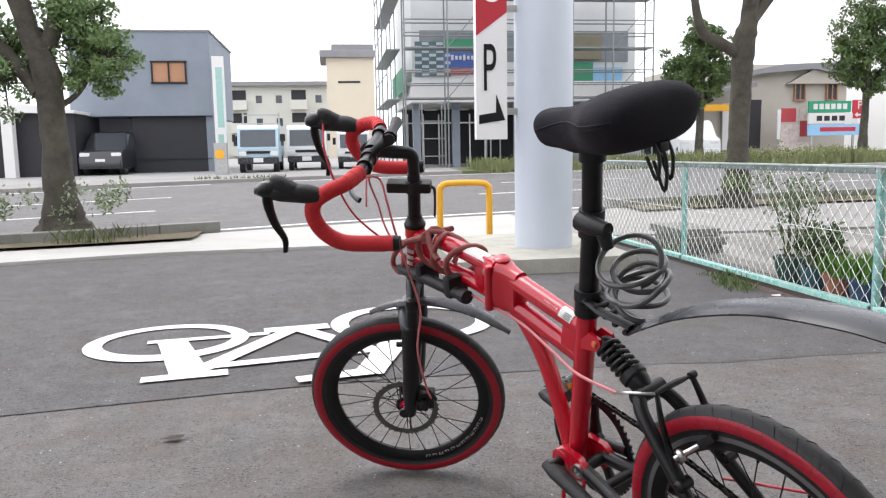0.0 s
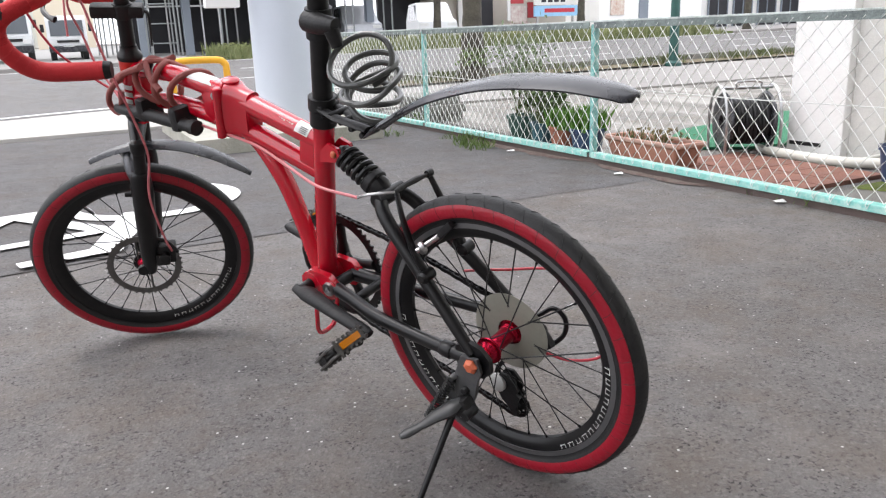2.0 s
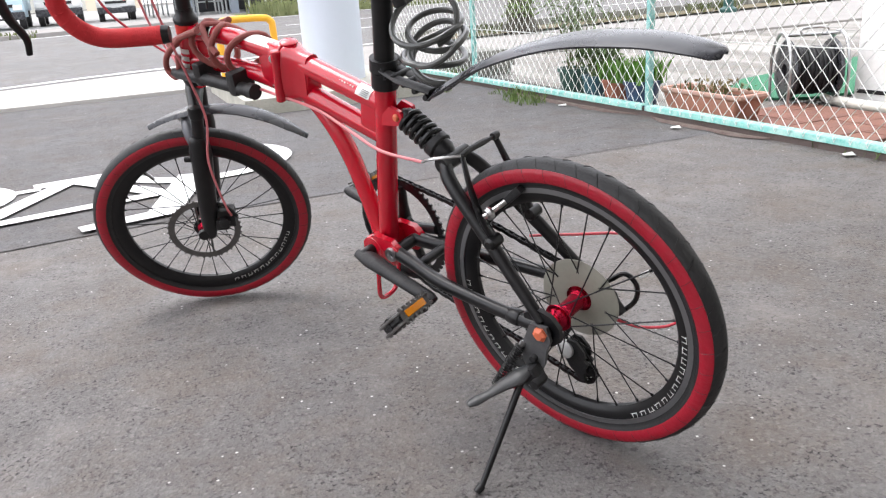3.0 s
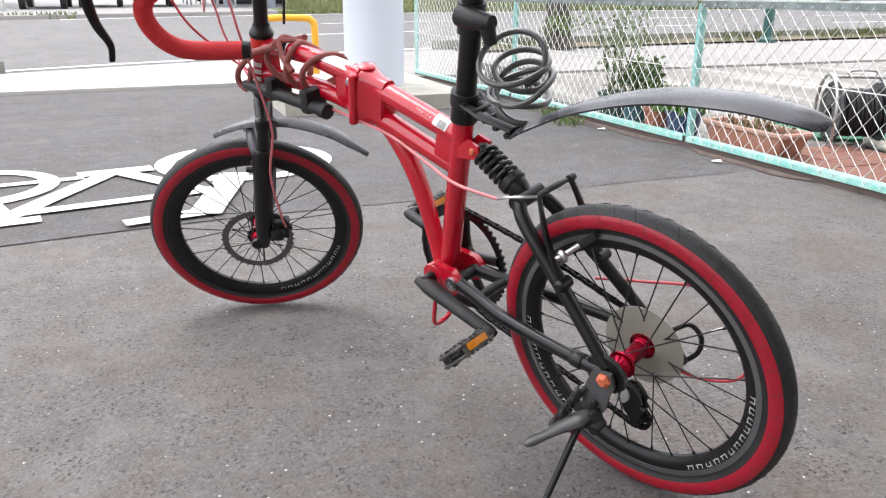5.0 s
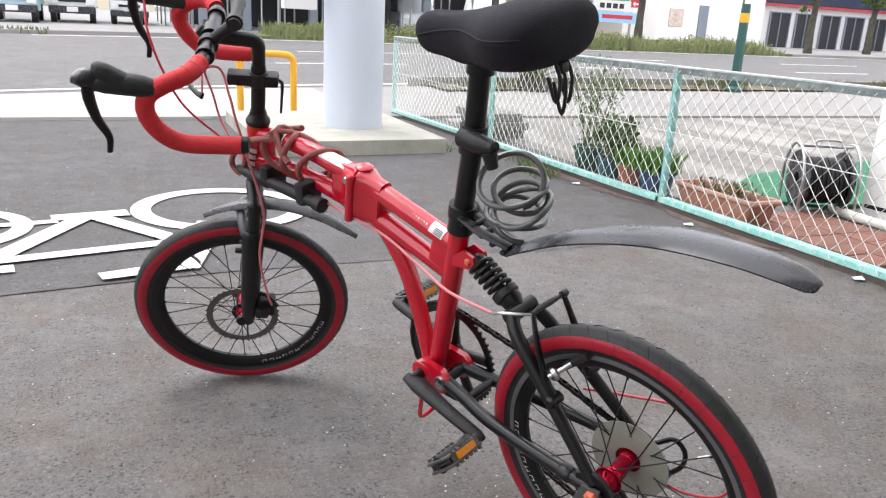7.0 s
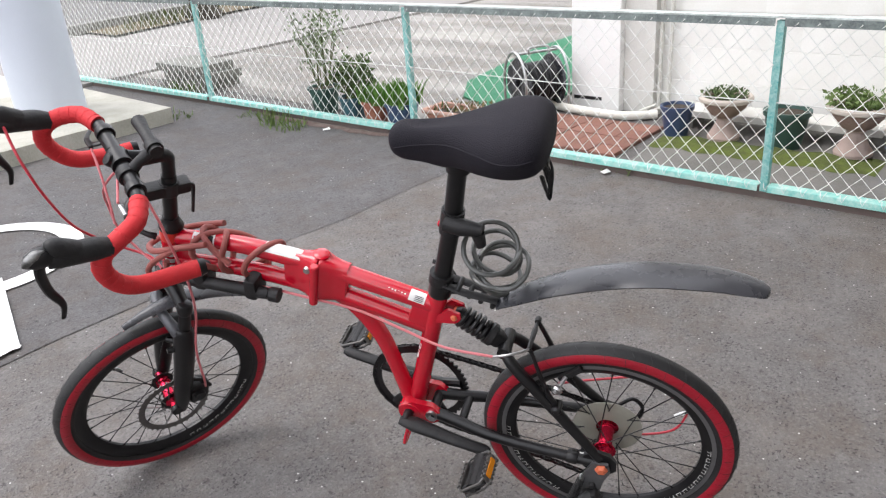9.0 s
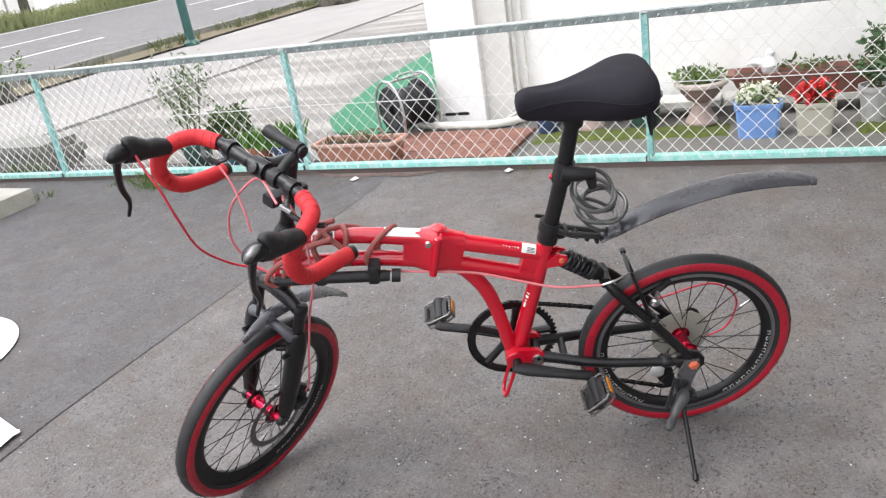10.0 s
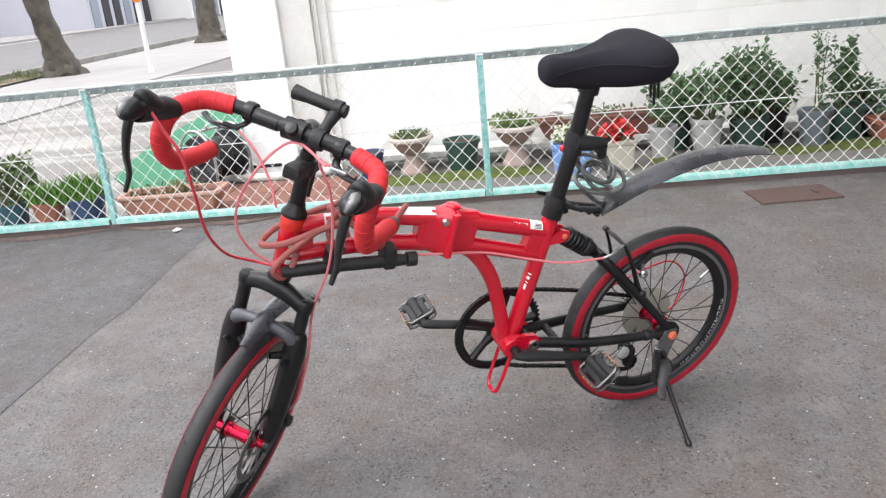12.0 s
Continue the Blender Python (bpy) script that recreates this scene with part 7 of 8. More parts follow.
def tree(x, y, seed, trunk, limbs, clumps, leaf, label, leafm=LEAF, base_z=None):
    """A street tree: flared trunk along (dx, dy, z, r), limbs [(points, radius)], leaf clumps [(dx, dy, z, spread, count)]."""
    rng = np.random.default_rng(seed)
    z0 = ground_z(x, y) + 0.03 if base_z is None else base_z
    t = thing("street_tree", label, "tree", "street trees", m=pose(x, y, z0))
    p = [(a, b, c) for a, b, c, _ in trunk]
    r = [q for *_, q in trunk]
    g = Geo().tube(p, r, 18, k=6)
    v = np.array(g.v)
    v += 0.06 * np.array([r_ for r_ in np.repeat(np.interp(np.linspace(0, 1, len(v) // 18), np.linspace(0, 1, len(r)), r), 18)])[:, None] * rng.normal(size=v.shape)
    g.v = [tuple(q) for q in v]
    part("trunk", g, BARK, t, "rough grey-brown trunk")
    for pts, rr in limbs:
        part("limb", Geo().tube(pts, [rr, rr * 0.8, rr * 0.45], 10, k=5), BARK, t)
    g = Geo()
    tw = Geo()
    for dx, dy, z, s, n in clumps:
        for _ in range(max(3, n // 90)):
            c = np.array((dx, dy, z)) + rng.normal(size=3) * s * 0.55
            q = leaf_cloud(rng, c, (s * 0.42, s * 0.42, s * 0.32), 90, leaf, 0.1, 0.55)
            g.add(q.v, q.f)
            tw.tube([(dx, dy, z - s * 0.3), c], [0.012, 0.004], 5)
    part("crown", g, leafm, t, "loose crown of small leaves", smooth=False)
    part("twig_frame", tw, BARK, t)
    return t


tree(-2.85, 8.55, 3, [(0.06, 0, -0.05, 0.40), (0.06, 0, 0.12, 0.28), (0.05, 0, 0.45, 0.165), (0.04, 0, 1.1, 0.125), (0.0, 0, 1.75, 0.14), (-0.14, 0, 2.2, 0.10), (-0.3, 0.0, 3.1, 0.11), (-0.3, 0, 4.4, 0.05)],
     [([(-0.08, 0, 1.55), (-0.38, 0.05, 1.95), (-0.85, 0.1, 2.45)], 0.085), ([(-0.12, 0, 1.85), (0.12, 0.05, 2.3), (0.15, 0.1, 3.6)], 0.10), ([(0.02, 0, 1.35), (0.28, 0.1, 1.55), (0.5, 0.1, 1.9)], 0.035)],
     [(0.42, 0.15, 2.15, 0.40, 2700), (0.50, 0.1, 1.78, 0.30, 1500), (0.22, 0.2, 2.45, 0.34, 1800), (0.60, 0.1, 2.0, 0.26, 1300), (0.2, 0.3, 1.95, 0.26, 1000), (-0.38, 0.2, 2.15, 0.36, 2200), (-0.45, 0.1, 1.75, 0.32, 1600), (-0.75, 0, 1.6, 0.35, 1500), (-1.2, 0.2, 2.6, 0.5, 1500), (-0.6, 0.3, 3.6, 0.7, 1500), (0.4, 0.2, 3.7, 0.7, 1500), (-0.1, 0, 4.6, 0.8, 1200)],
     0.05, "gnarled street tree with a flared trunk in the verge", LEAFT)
tree(5.45, 9.55, 5, [(0.03, 0, -0.05, 0.29), (0.03, 0, 0.2, 0.185), (0.03, 0, 0.8, 0.135), (0.05, 0, 1.6, 0.13), (0.08, 0, 2.2, 0.145), (0.16, 0, 2.7, 0.10), (0.3, 0, 4.6, 0.06)],
     [([(0.04, 0, 2.0), (-0.28, 0, 2.18), (-0.50, 0, 2.30), (-0.62, 0, 2.65), (-0.66, 0, 3.2)], 0.085), ([(0.12, 0, 2.4), (0.5, 0, 2.9), (0.9, 0, 3.6)], 0.09)],
     [(-0.7, 0, 3.1, 0.35, 360), (0.6, 0.2, 4.0, 0.8, 900), (0.1, 0, 4.8, 0.9, 900), (-0.5, 0, 4.3, 0.7, 720)], 0.08, "tall street tree with a bare leaning trunk")
rngs = np.random.default_rng(77)
for k_, (x, y) in enumerate(((5.45, 9.55), (-2.4, 8.4), (-3.5, 8.6))):
    sh = thing("base_sprouts", "leafy sprouts round the foot of a street tree", "shrub", "sprouts", m=pose(x, y, ground_z(x, y) + 0.05))
    g = Geo()
    for _ in range(7):
        q = leaf_cloud(rngs, (rngs.normal() * 0.22, -0.22 + rngs.normal() * 0.1, 0.25 + 0.25 * rngs.random()), (0.14, 0.12, 0.14), 60, 0.05)
        g.add(q.v, q.f)
    part("foliage", g, LEAF if k_ == 0 else LEAFS, sh, smooth=False)
tree(13.73, 9.47, 8, [(0.02, 0, -0.05, 0.50), (0, 0, 0.15, 0.34), (-0.05, 0.03, 0.6, 0.22), (-0.20, 0.1, 1.4, 0.19), (-0.35, 0.18, 2.3, 0.17), (-0.4, 0.2, 3.6, 0.1)], [([(-0.2, 0.1, 2.0), (0.2, 0.1, 2.6), (0.5, 0.1, 3.3)], 0.07)], [(0, 0.2, 3.6, 0.8, 700), (0.6, 0, 3.4, 0.6, 500)], 0.08, "street tree with a leaning bare trunk")
tree(22.0, 9.4, 9, [(0, 0, -0.05, 0.55), (0, 0, 0.3, 0.34), (0, 0, 1.0, 0.27), (0.05, 0, 2.4, 0.24), (0.1, 0, 4.2, 0.14)], [([(0, 0, 2.2), (0.6, 0, 3.0), (0.9, 0, 3.8)], 0.1)], [(0, 0, 4.4, 1.0, 900), (0.8, 0.2, 4.0, 0.7, 500)], 0.10, "thick street tree farther along the pavement")
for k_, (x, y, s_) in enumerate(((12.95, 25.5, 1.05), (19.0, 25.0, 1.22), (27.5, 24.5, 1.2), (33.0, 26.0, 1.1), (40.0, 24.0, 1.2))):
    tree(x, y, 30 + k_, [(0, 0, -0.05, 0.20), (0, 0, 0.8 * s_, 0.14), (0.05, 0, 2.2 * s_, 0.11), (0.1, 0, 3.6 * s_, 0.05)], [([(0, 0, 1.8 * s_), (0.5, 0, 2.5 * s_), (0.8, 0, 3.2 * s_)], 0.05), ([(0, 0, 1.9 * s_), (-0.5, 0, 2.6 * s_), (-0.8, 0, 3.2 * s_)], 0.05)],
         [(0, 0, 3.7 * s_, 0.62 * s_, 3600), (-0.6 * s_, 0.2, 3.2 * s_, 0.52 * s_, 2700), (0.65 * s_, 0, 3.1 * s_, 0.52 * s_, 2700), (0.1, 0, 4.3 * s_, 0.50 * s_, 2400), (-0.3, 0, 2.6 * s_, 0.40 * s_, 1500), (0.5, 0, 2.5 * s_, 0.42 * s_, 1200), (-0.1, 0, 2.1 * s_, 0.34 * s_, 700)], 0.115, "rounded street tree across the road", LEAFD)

lamp = thing("lamp_post", "dark green steel lamp post with a yellow band", "lamp post", m=pose(9.25, 9.62, ground_z(9.25, 9.62)))
DGREEN = mat("dark_green_paint", (0.012, 0.06, 0.052), 0.45, second=(0.035, 0.12, 0.10), scale=5)
part("pole", Geo().lathe([(0.13, 0), (0.13, 0.08), (0.075, 0.12), (0.07, 1.3), (0.06, 1.45), (0.055, 6.5)], (0, 0, 0), (0, 0, 1), 20), DGREEN, lamp)
part("band", Geo().lathe([(0.072, 1.10), (0.076, 1.12), (0.076, 1.22), (0.072, 1.24)], (0, 0, 0), (0, 0, 1), 20), YELLOW, lamp, "yellow band")
part("notice", Geo().box((0, -0.072, 1.55), (0.22, 0.012, 0.34), None, 0.003), MATS["sign_white"], lamp, "white notice plate")
mark = thing("marker_pole", "white guide pole with an orange band beside the pavement", "pole", m=pose(12.86, 7.37, ground_z(12.86, 7.37)))
part("pole", Geo().lathe([(0.060, 0), (0.05, 0.1), (0.045, 0.12), (0.042, 3.0)], (0, 0, 0), (0, 0, 1), 16), mat("pole_grey", (0.55, 0.55, 0.53), 0.5, second=(0.4, 0.4, 0.38), scale=6), mark)
part("band", Geo().lathe([(0.046, 1.25), (0.066, 1.27), (0.066, 1.62), (0.046, 1.64)], (0, 0, 0), (0, 0, 1), 16), mat("orange_band", (0.75, 0.20, 0.02), 0.5), mark, "orange band")

# far verge: rough grass beyond the road
gr = Geo()
rngg = np.random.default_rng(11)
for _ in range(5200):
    x = rngg.uniform(4.5, 25)
    y = road_y(x) + rngg.uniform(12.4, 14.6)
    z = ground_z(x, y)
    hh = 0.40 * (0.4 + 0.8 * rngg.random()) * (1 + 0.5 * math.sin(x * 1.7) * math.sin(x * 0.6))
    a = rngg.uniform(0, 6.28)
    w = 0.03
    k_ = 0.4 * hh * rngg.random()
    gr.add([(x - w, y, z), (x + w, y, z), (x + math.cos(a) * k_ + w * 0.5, y + math.sin(a) * k_, z + hh * 0.65), (x + math.cos(a) * 1.6 * k_, y + math.sin(a) * k_, z + hh)], [(0, 1, 2, 3)])
solid("verge_grass", gr, VERGE, "tall rough grass on the far verge", "grass", kind="stuff", smooth=False)
bush = Geo()
for _ in range(170):
    x = rngg.uniform(5.0, 25)
    y = road_y(x) + rngg.uniform(12.9, 14.4)
    h_ = 0.30 + 0.35 * rngg.random() * (0.6 + 0.4 * math.sin(x * 0.9))
    q = leaf_cloud(rngg, (x, y, ground_z(x, y) + 0.10 + h_ * 0.5), (0.34, 0.25, h_ * 0.55), 110, 0.075)
    bush.add(q.v, q.f)
solid("verge_bushes", bush, mat("verge_leaf", (0.17, 0.21, 0.075), 0.7, second=(0.29, 0.29, 0.13), scale=0.9, mix=0.95), "low overgrown weeds on the far verge", "weeds", kind="stuff", smooth=False)
lay("far_pavement", steps(25.5, 90, 30), lambda x: road_y(x) + 12.6, lambda x: road_y(x) + 15.5, 0.10, MATS["worn_pavement"], "pale pavement along the far shops", rows=3, thick=0.14)
lay("far_verge", steps(4, 25.5, 24), lambda x: road_y(x) + 12.6, lambda x: road_y(x) + 14.8, 0.10, GRASS, "grassy verge across the road", rows=4, thick=0.12)
lay("far_pavement", steps(-40, 4, 40), lambda x: road_y(x) + 12.6, lambda x: road_y(x) + 15.5, 0.10, MATS["worn_pavement"], "pale pavement across the road", rows=4, thick=0.14)
lay("far_yards", steps(-60, 60, 40), lambda x: road_y(x) + 15.4, lambda x: 60.0, 0.03, mat("yard_concrete", (0.29, 0.285, 0.275), 0.9, second=(0.22, 0.215, 0.21), scale=0.6), "pale concrete yards across the road", rows=10)
ig = blades(np.random.default_rng(12), -3.6, -1.2, road_y(-2.4) + 12.8, road_y(-2.4) + 13.6, 220, 0.16, ground_z, 0.5, 0.03)
solid("island_grass", ig, GRASS, "low weeds on the far kerb nose", "grass", kind="stuff", smooth=False)


# ---- houses across the road ----
def window(parent, x, y, z, w, h, frame_m, glass, depth=0.10, label=""):
    """A window set into a wall that faces -y: recessed pane in a frame with a sill."""
    wf = Geo()
    for a, b, c, d in ((x, z + h / 2, w + 0.10, 0.06), (x, z - h / 2, w + 0.10, 0.06)):
        wf.box((a, y - 0.03, b), (c, 0.12, d), None, 0.008)
    for a in (x - w / 2, x, x + w / 2):
        wf.box((a, y - 0.03, z), (0.05, 0.12, h), None, 0.006)
    ob = part("window", wf, frame_m, parent, label)
    part("pane", Geo().box((x, y - 0.018, z), (w, 0.02, h)), glass, ob)
    return ob


GREYW = mat("grey_siding", (0.23, 0.26, 0.30), 0.7, second=(0.19, 0.215, 0.25), scale=1.2, mix=0.8)
LAV = mat("lavender_wall", (0.42, 0.42, 0.47), 0.8, second=(0.36, 0.36, 0.40), scale=1)
# near-black that stands in for shade inside openings; also dark print
DARK = mat("shade_and_print_black", (0.02, 0.02, 0.024), 0.7, second=(0.03, 0.03, 0.034), scale=2)
GLASS = mat("window_glass", (0.06, 0.07, 0.08), 0.12, second=(0.09, 0.10, 0.11), scale=0.8)
CREAM = mat("cream_render", (0.66, 0.58, 0.45), 0.8, second=(0.58, 0.51, 0.40), scale=0.5)
APT = mat("apartment_render", (0.64, 0.64, 0.58), 0.8, second=(0.55, 0.56, 0.50), scale=0.3)
ROOF = mat("grey_roof", (0.22, 0.22, 0.23), 0.7, second=(0.30, 0.29, 0.28), scale=1)
PINE = mat("wood_blind", (0.42, 0.22, 0.12), 0.6, second=(0.34, 0.17, 0.09), scale=3)
SHOPW = mat("white_render", (0.72, 0.71, 0.69), 0.8, second=(0.62, 0.61, 0.58), scale=0.6)

gh = thing("grey_house", "two-storey grey house with a dark open garage", "house")
part("wall", Geo().box((-7.15, 33.2, 4.2), (5.15, 6.4, 3.15), None, 0.03), GREYW, gh, "grey upper storey")
part("side_wall", Geo().box((-9.55, 33.2, 1.4), (0.3, 6.0, 2.6)), LAV, gh)
part("back_wall", Geo().box((-8.6, 31.9, 1.45), (2.0, 0.3, 2.5)), LAV, gh, "pale lavender garage wall")
part("garage_shutter", Geo().box((-6.15, 30.35, 1.45), (2.95, 0.15, 2.45)).box((-6.15, 30.25, 1.0), (2.9, 0.05, 0.02)), DARK, gh, "black garage shutter")
part("pier", Geo().box((-4.72, 30.5, 1.45), (0.28, 0.5, 2.5)), GREYW, gh)
part("parapet", Geo().box((-7.15, 33.2, 5.78), (5.25, 6.5, 0.08), None, 0.02), ROOF, gh)
wd = window(gh, -6.08, 30.0, 4.25, 1.22, 0.78, MATTE, PINE, label="window with a wood-coloured blind")
part("side_window", Geo().box((-4.57, 31.6, 4.3), (0.06, 0.8, 1.0)), GLASS, gh)
vs = thing("shop_sign", "tall white lit sign board beside the grey house", "sign", m=pose(-4.15, 29.2, 0))
part("board", Geo().box((0, 0, 2.9), (0.42, 0.18, 3.6), None, 0.02), SHOPW, vs)
part("board_print", Geo().box((0.03, -0.093, 3.2), (0.24, 0.006, 2.2)).box((0.0, -0.093, 1.6), (0.2, 0.006, 0.5)), mat("pale_green_print", (0.35, 0.55, 0.50), 0.5), vs)
part("pole", Geo().box((0, 0, 0.7), (0.12, 0.12, 1.2)), STEEL, vs)
yb = thing("signal_box", "grey roadside box with a round yellow mark", "box", m=pose(-3.75, 26.2, ground_z(-3.75, 26.2)))
part("body", Geo().box((0, 0, 0.55), (0.42, 0.3, 1.1), None, 0.02), GREYPOT, yb)
part("mark", Geo().lathe([(0.16, 0), (0.16, 0.01)], (-0.02, -0.155, 0.72), (0, -1, 0), 20), YELLOW, yb)
shed = thing("open_shed", "low dark shed with a white post in front", "shed")
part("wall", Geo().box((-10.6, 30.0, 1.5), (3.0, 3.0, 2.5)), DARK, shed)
part("roof", Geo().prism([(-13.6, 3.9), (-11.6, 3.1), (-9.0, 2.75), (-9.0, 2.65), (-13.6, 2.72)], 28.2, 31.6, lambda x, y, z: (x, z, y)), SHOPW, shed, "white canopy", smooth=False)
part("post", Geo().box((-11.15, 28.1, 1.4), (0.35, 0.35, 2.8)), SHOPW, shed)

ap = thing("apartment_block", "far pale four-storey apartment block", "apartment block")
part("wall", Geo().box((-5.4, 68.5, 3.6), (12.2, 6, 7.2)), APT, ap)
part("roof", Geo().box((-5.4, 68.3, 7.25), (12.6, 6.8, 0.35)), ROOF, ap)
for i in range(6):
    for j in range(3):
        xx = -9.6 + 1.65 * i
        zz = 2.2 + 1.9 * j
        if i % 3 == 1:
            bl = part("balcony", Geo().box((xx, 65.2, zz - 0.5), (1.4, 0.8, 0.8)), APT, ap)
            # flat dark panel: the shade of the balcony opening as colour
            part("recess", Geo().box((xx, 65.48, zz + 0.35), (1.2, 0.06, 0.8)), DARK, bl)
        else:
            part("window", Geo().box((xx, 65.48, zz), (0.5, 0.08, 0.62)), GLASS, ap)
cr = thing("cream_building", "far cream building with a flat grey roof", "building")
part("wall", Geo().box((1.2, 57.5, 4.2), (3.4, 5, 8.0)), CREAM, cr)
part("roof", Geo().box((1.0, 57.4, 8.3), (3.9, 5.6, 0.5), None, 0.05).box((1.4, 57.4, 8.8), (3.0, 4, 0.5)), ROOF, cr)
part("sign_print", Geo().box((1.1, 54.98, 6.35), (1.6, 0.03, 0.14)), DARK, cr, "small dark print bar")

# building under scaffolding
sc = thing("scaffolded_building", "commercial building wrapped in steel scaffolding", "building")
BX0, BX1, BY = 2.95, 11.6, 28.2
part("upper_wall", Geo().box(((BX0 + BX1) / 2, BY + 3.5, 6.0), (BX1 - BX0, 7, 5.0)), mat("bare_render", (0.74, 0.75, 0.74), 0.85, second=(0.62, 0.63, 0.62), scale=0.7, mix=0.9), sc)
part("floor_slab", Geo().box(((BX0 + BX1) / 2, BY + 3.2, 3.25), (BX1 - BX0 + 0.2, 7.4, 0.75)), SHOPW, sc, "white fascia over the shop")
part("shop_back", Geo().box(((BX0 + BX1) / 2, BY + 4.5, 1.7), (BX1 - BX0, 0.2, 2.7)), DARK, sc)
for x in (BX0 + 0.15, 4.6, 7.0, 9.3, BX1 - 0.15):
    part("pier", Geo().box((x, BY + 0.2, 1.6), (0.28, 0.3, 2.8)), GREYW, sc)
for i in range(7):
    part("shop_frame", Geo().box((2.9 + 0.62 * i, BY + 1.6, 1.45), (0.05, 0.05, 2.2)), STEEL, sc)
part("shop_transom", Geo().box((4.75, BY + 1.6, 2.2), (4.0, 0.05, 0.05)), STEEL, sc)
for x in (3.9, 5.2):
    part("shop_lamp", Geo().box((x, BY + 2.2, 2.75), (0.5, 0.12, 0.06)), SHOPW, sc)
for z in (4.95, 7.3):
    part("window_band", Geo().box(((BX0 + BX1) / 2, BY - 0.01, z), (BX1 - BX0 - 0.6, 0.04, 1.15)), mat("sheeted_glass", (0.26, 0.28, 0.30), 0.4, second=(0.16, 0.18, 0.2), scale=2, mix=0.9), sc)
bann = [((3.72, 4.48), (1.32, 1.26), mat("check_banner", (0.07, 0.12, 0.14), 0.6, second=(0.11, 0.17, 0.19), scale=4, mix=1.0), "dark checked mesh banner"), ((5.05, 4.45), (1.9, 0.55), mat("blue_banner", (0.07, 0.14, 0.42), 0.6), "blue banner"), ((5.05, 4.02), (1.9, 0.2), mat("red_banner", (0.45, 0.05, 0.06), 0.6), "red banner strip"), ((5.1, 5.0), (1.9, 0.4), mat("green_banner", (0.06, 0.30, 0.16), 0.6), "green banner"), ((9.2, 4.0), (1.35, 0.7), MATS["green_banner"], "green banner"), ((10.45, 3.85), (1.15, 0.62), mat("light_blue_banner", (0.30, 0.55, 0.78), 0.6), "light blue banner"), ((9.6, 4.95), (1.2, 1.0), mat("brown_panel", (0.20, 0.17, 0.12), 0.6, second=(0.30, 0.28, 0.18), scale=2), "brown panel")]
for k_, ((bx, bz), (bw, bh), bm_, lb) in enumerate(bann):
    part("banner", Geo().box((bx, BY - 0.10 - 0.01 * k_, bz), (bw, 0.02, bh)), bm_, sc, lb)
check = Geo()
for r_ in range(9):
    for c_ in range(5):
        if (r_ + c_) % 2:
            check.box((3.18 + 0.27 * c_, BY - 0.125, 3.93 + 0.138 * r_), (0.255, 0.012, 0.105))
tagged(part("banner_check", check, mat("pale_check", (0.50, 0.56, 0.58), 0.6), sc), "pale checks of the mesh banner", "", "", "stuff")
for k_ in range(9):
    part("banner_print", Geo().box((4.45 + 0.15 * k_, BY - 0.17, 4.52), (0.09, 0.012, 0.14 if k_ % 3 else 0.20)), SHOPW, sc)
PIPE = mat("scaffold_pipe", (0.26, 0.275, 0.275), 0.45, metal=0.5, second=(0.16, 0.17, 0.17), scale=6)
scaf = thing("scaffolding", "galvanised tube scaffolding with plank decks", "scaffolding")
SY = BY - 0.75
xs_ = [2.55 + 1.52 * i for i in range(7)]
for x in xs_:
    for yy in (SY, SY - 0.8):
        part("standard", Geo().tube([(x, yy, ground_z(x, yy)), (x, yy, 9.0)], 0.03, 8), PIPE, scaf)
for z in (2.95, 4.7, 6.45, 8.2):
    part("deck", Geo().box(((xs_[0] + xs_[-1]) / 2, SY - 0.4, z), (xs_[-1] - xs_[0], 0.7, 0.05)), PIPE, scaf, "plank deck")
    for dz in (0.5, 0.95):
        for yy in (SY, SY - 0.8):
            part("ledger", Geo().tube([(xs_[0], yy, z + dz), (xs_[-1], yy, z + dz)], 0.024, 8), PIPE, scaf)
for i, x in enumerate(xs_[:-1]):
    for z in (2.95, 4.7, 6.45):
        if (i + int(z)) % 2:
            part("brace", Geo().tube([(x, SY - 0.82, z), (x + 1.52, SY - 0.82, z + 1.7)], 0.016, 6), PIPE, scaf)
for yy in (SY + 2.2, SY + 4.4, SY + 6.6):
    for xx in (2.45, 1.95):
        part("standard", Geo().tube([(xx, yy, 0.3), (xx, yy, 9.0)], 0.03, 8), PIPE, scaf)
for z in (2.95, 4.7, 6.45, 8.2):
    part("side_deck", Geo().box((2.2, SY + 3.2, z), (0.5, 6.8, 0.05)), PIPE, scaf)
    part("side_ledger", Geo().tube([(1.95, SY, z + 0.9), (1.95, SY + 6.6, z + 0.9)], 0.024, 8), PIPE, scaf)
part("side_net", Geo().box((2.62, SY + 3.2, 3.75), (0.02, 5.2, 0.9)), MATS["green_banner"], scaf, "green net on the return side")
tower = thing("scaffold_tower", "small scaffold tower in front of the shop", "scaffolding")
for x in (3.05, 3.85):
    for yy in (26.0, 26.8):
        part("standard", Geo().tube([(x, yy, ground_z(x, yy)), (x, yy, 2.75)], 0.026, 8), PIPE, tower)
for z in (0.9, 1.5, 2.1, 2.7):
    part("rung", Geo().tube([(3.05, 26.0, z), (3.85, 26.0, z)], 0.02, 6), PIPE, tower)


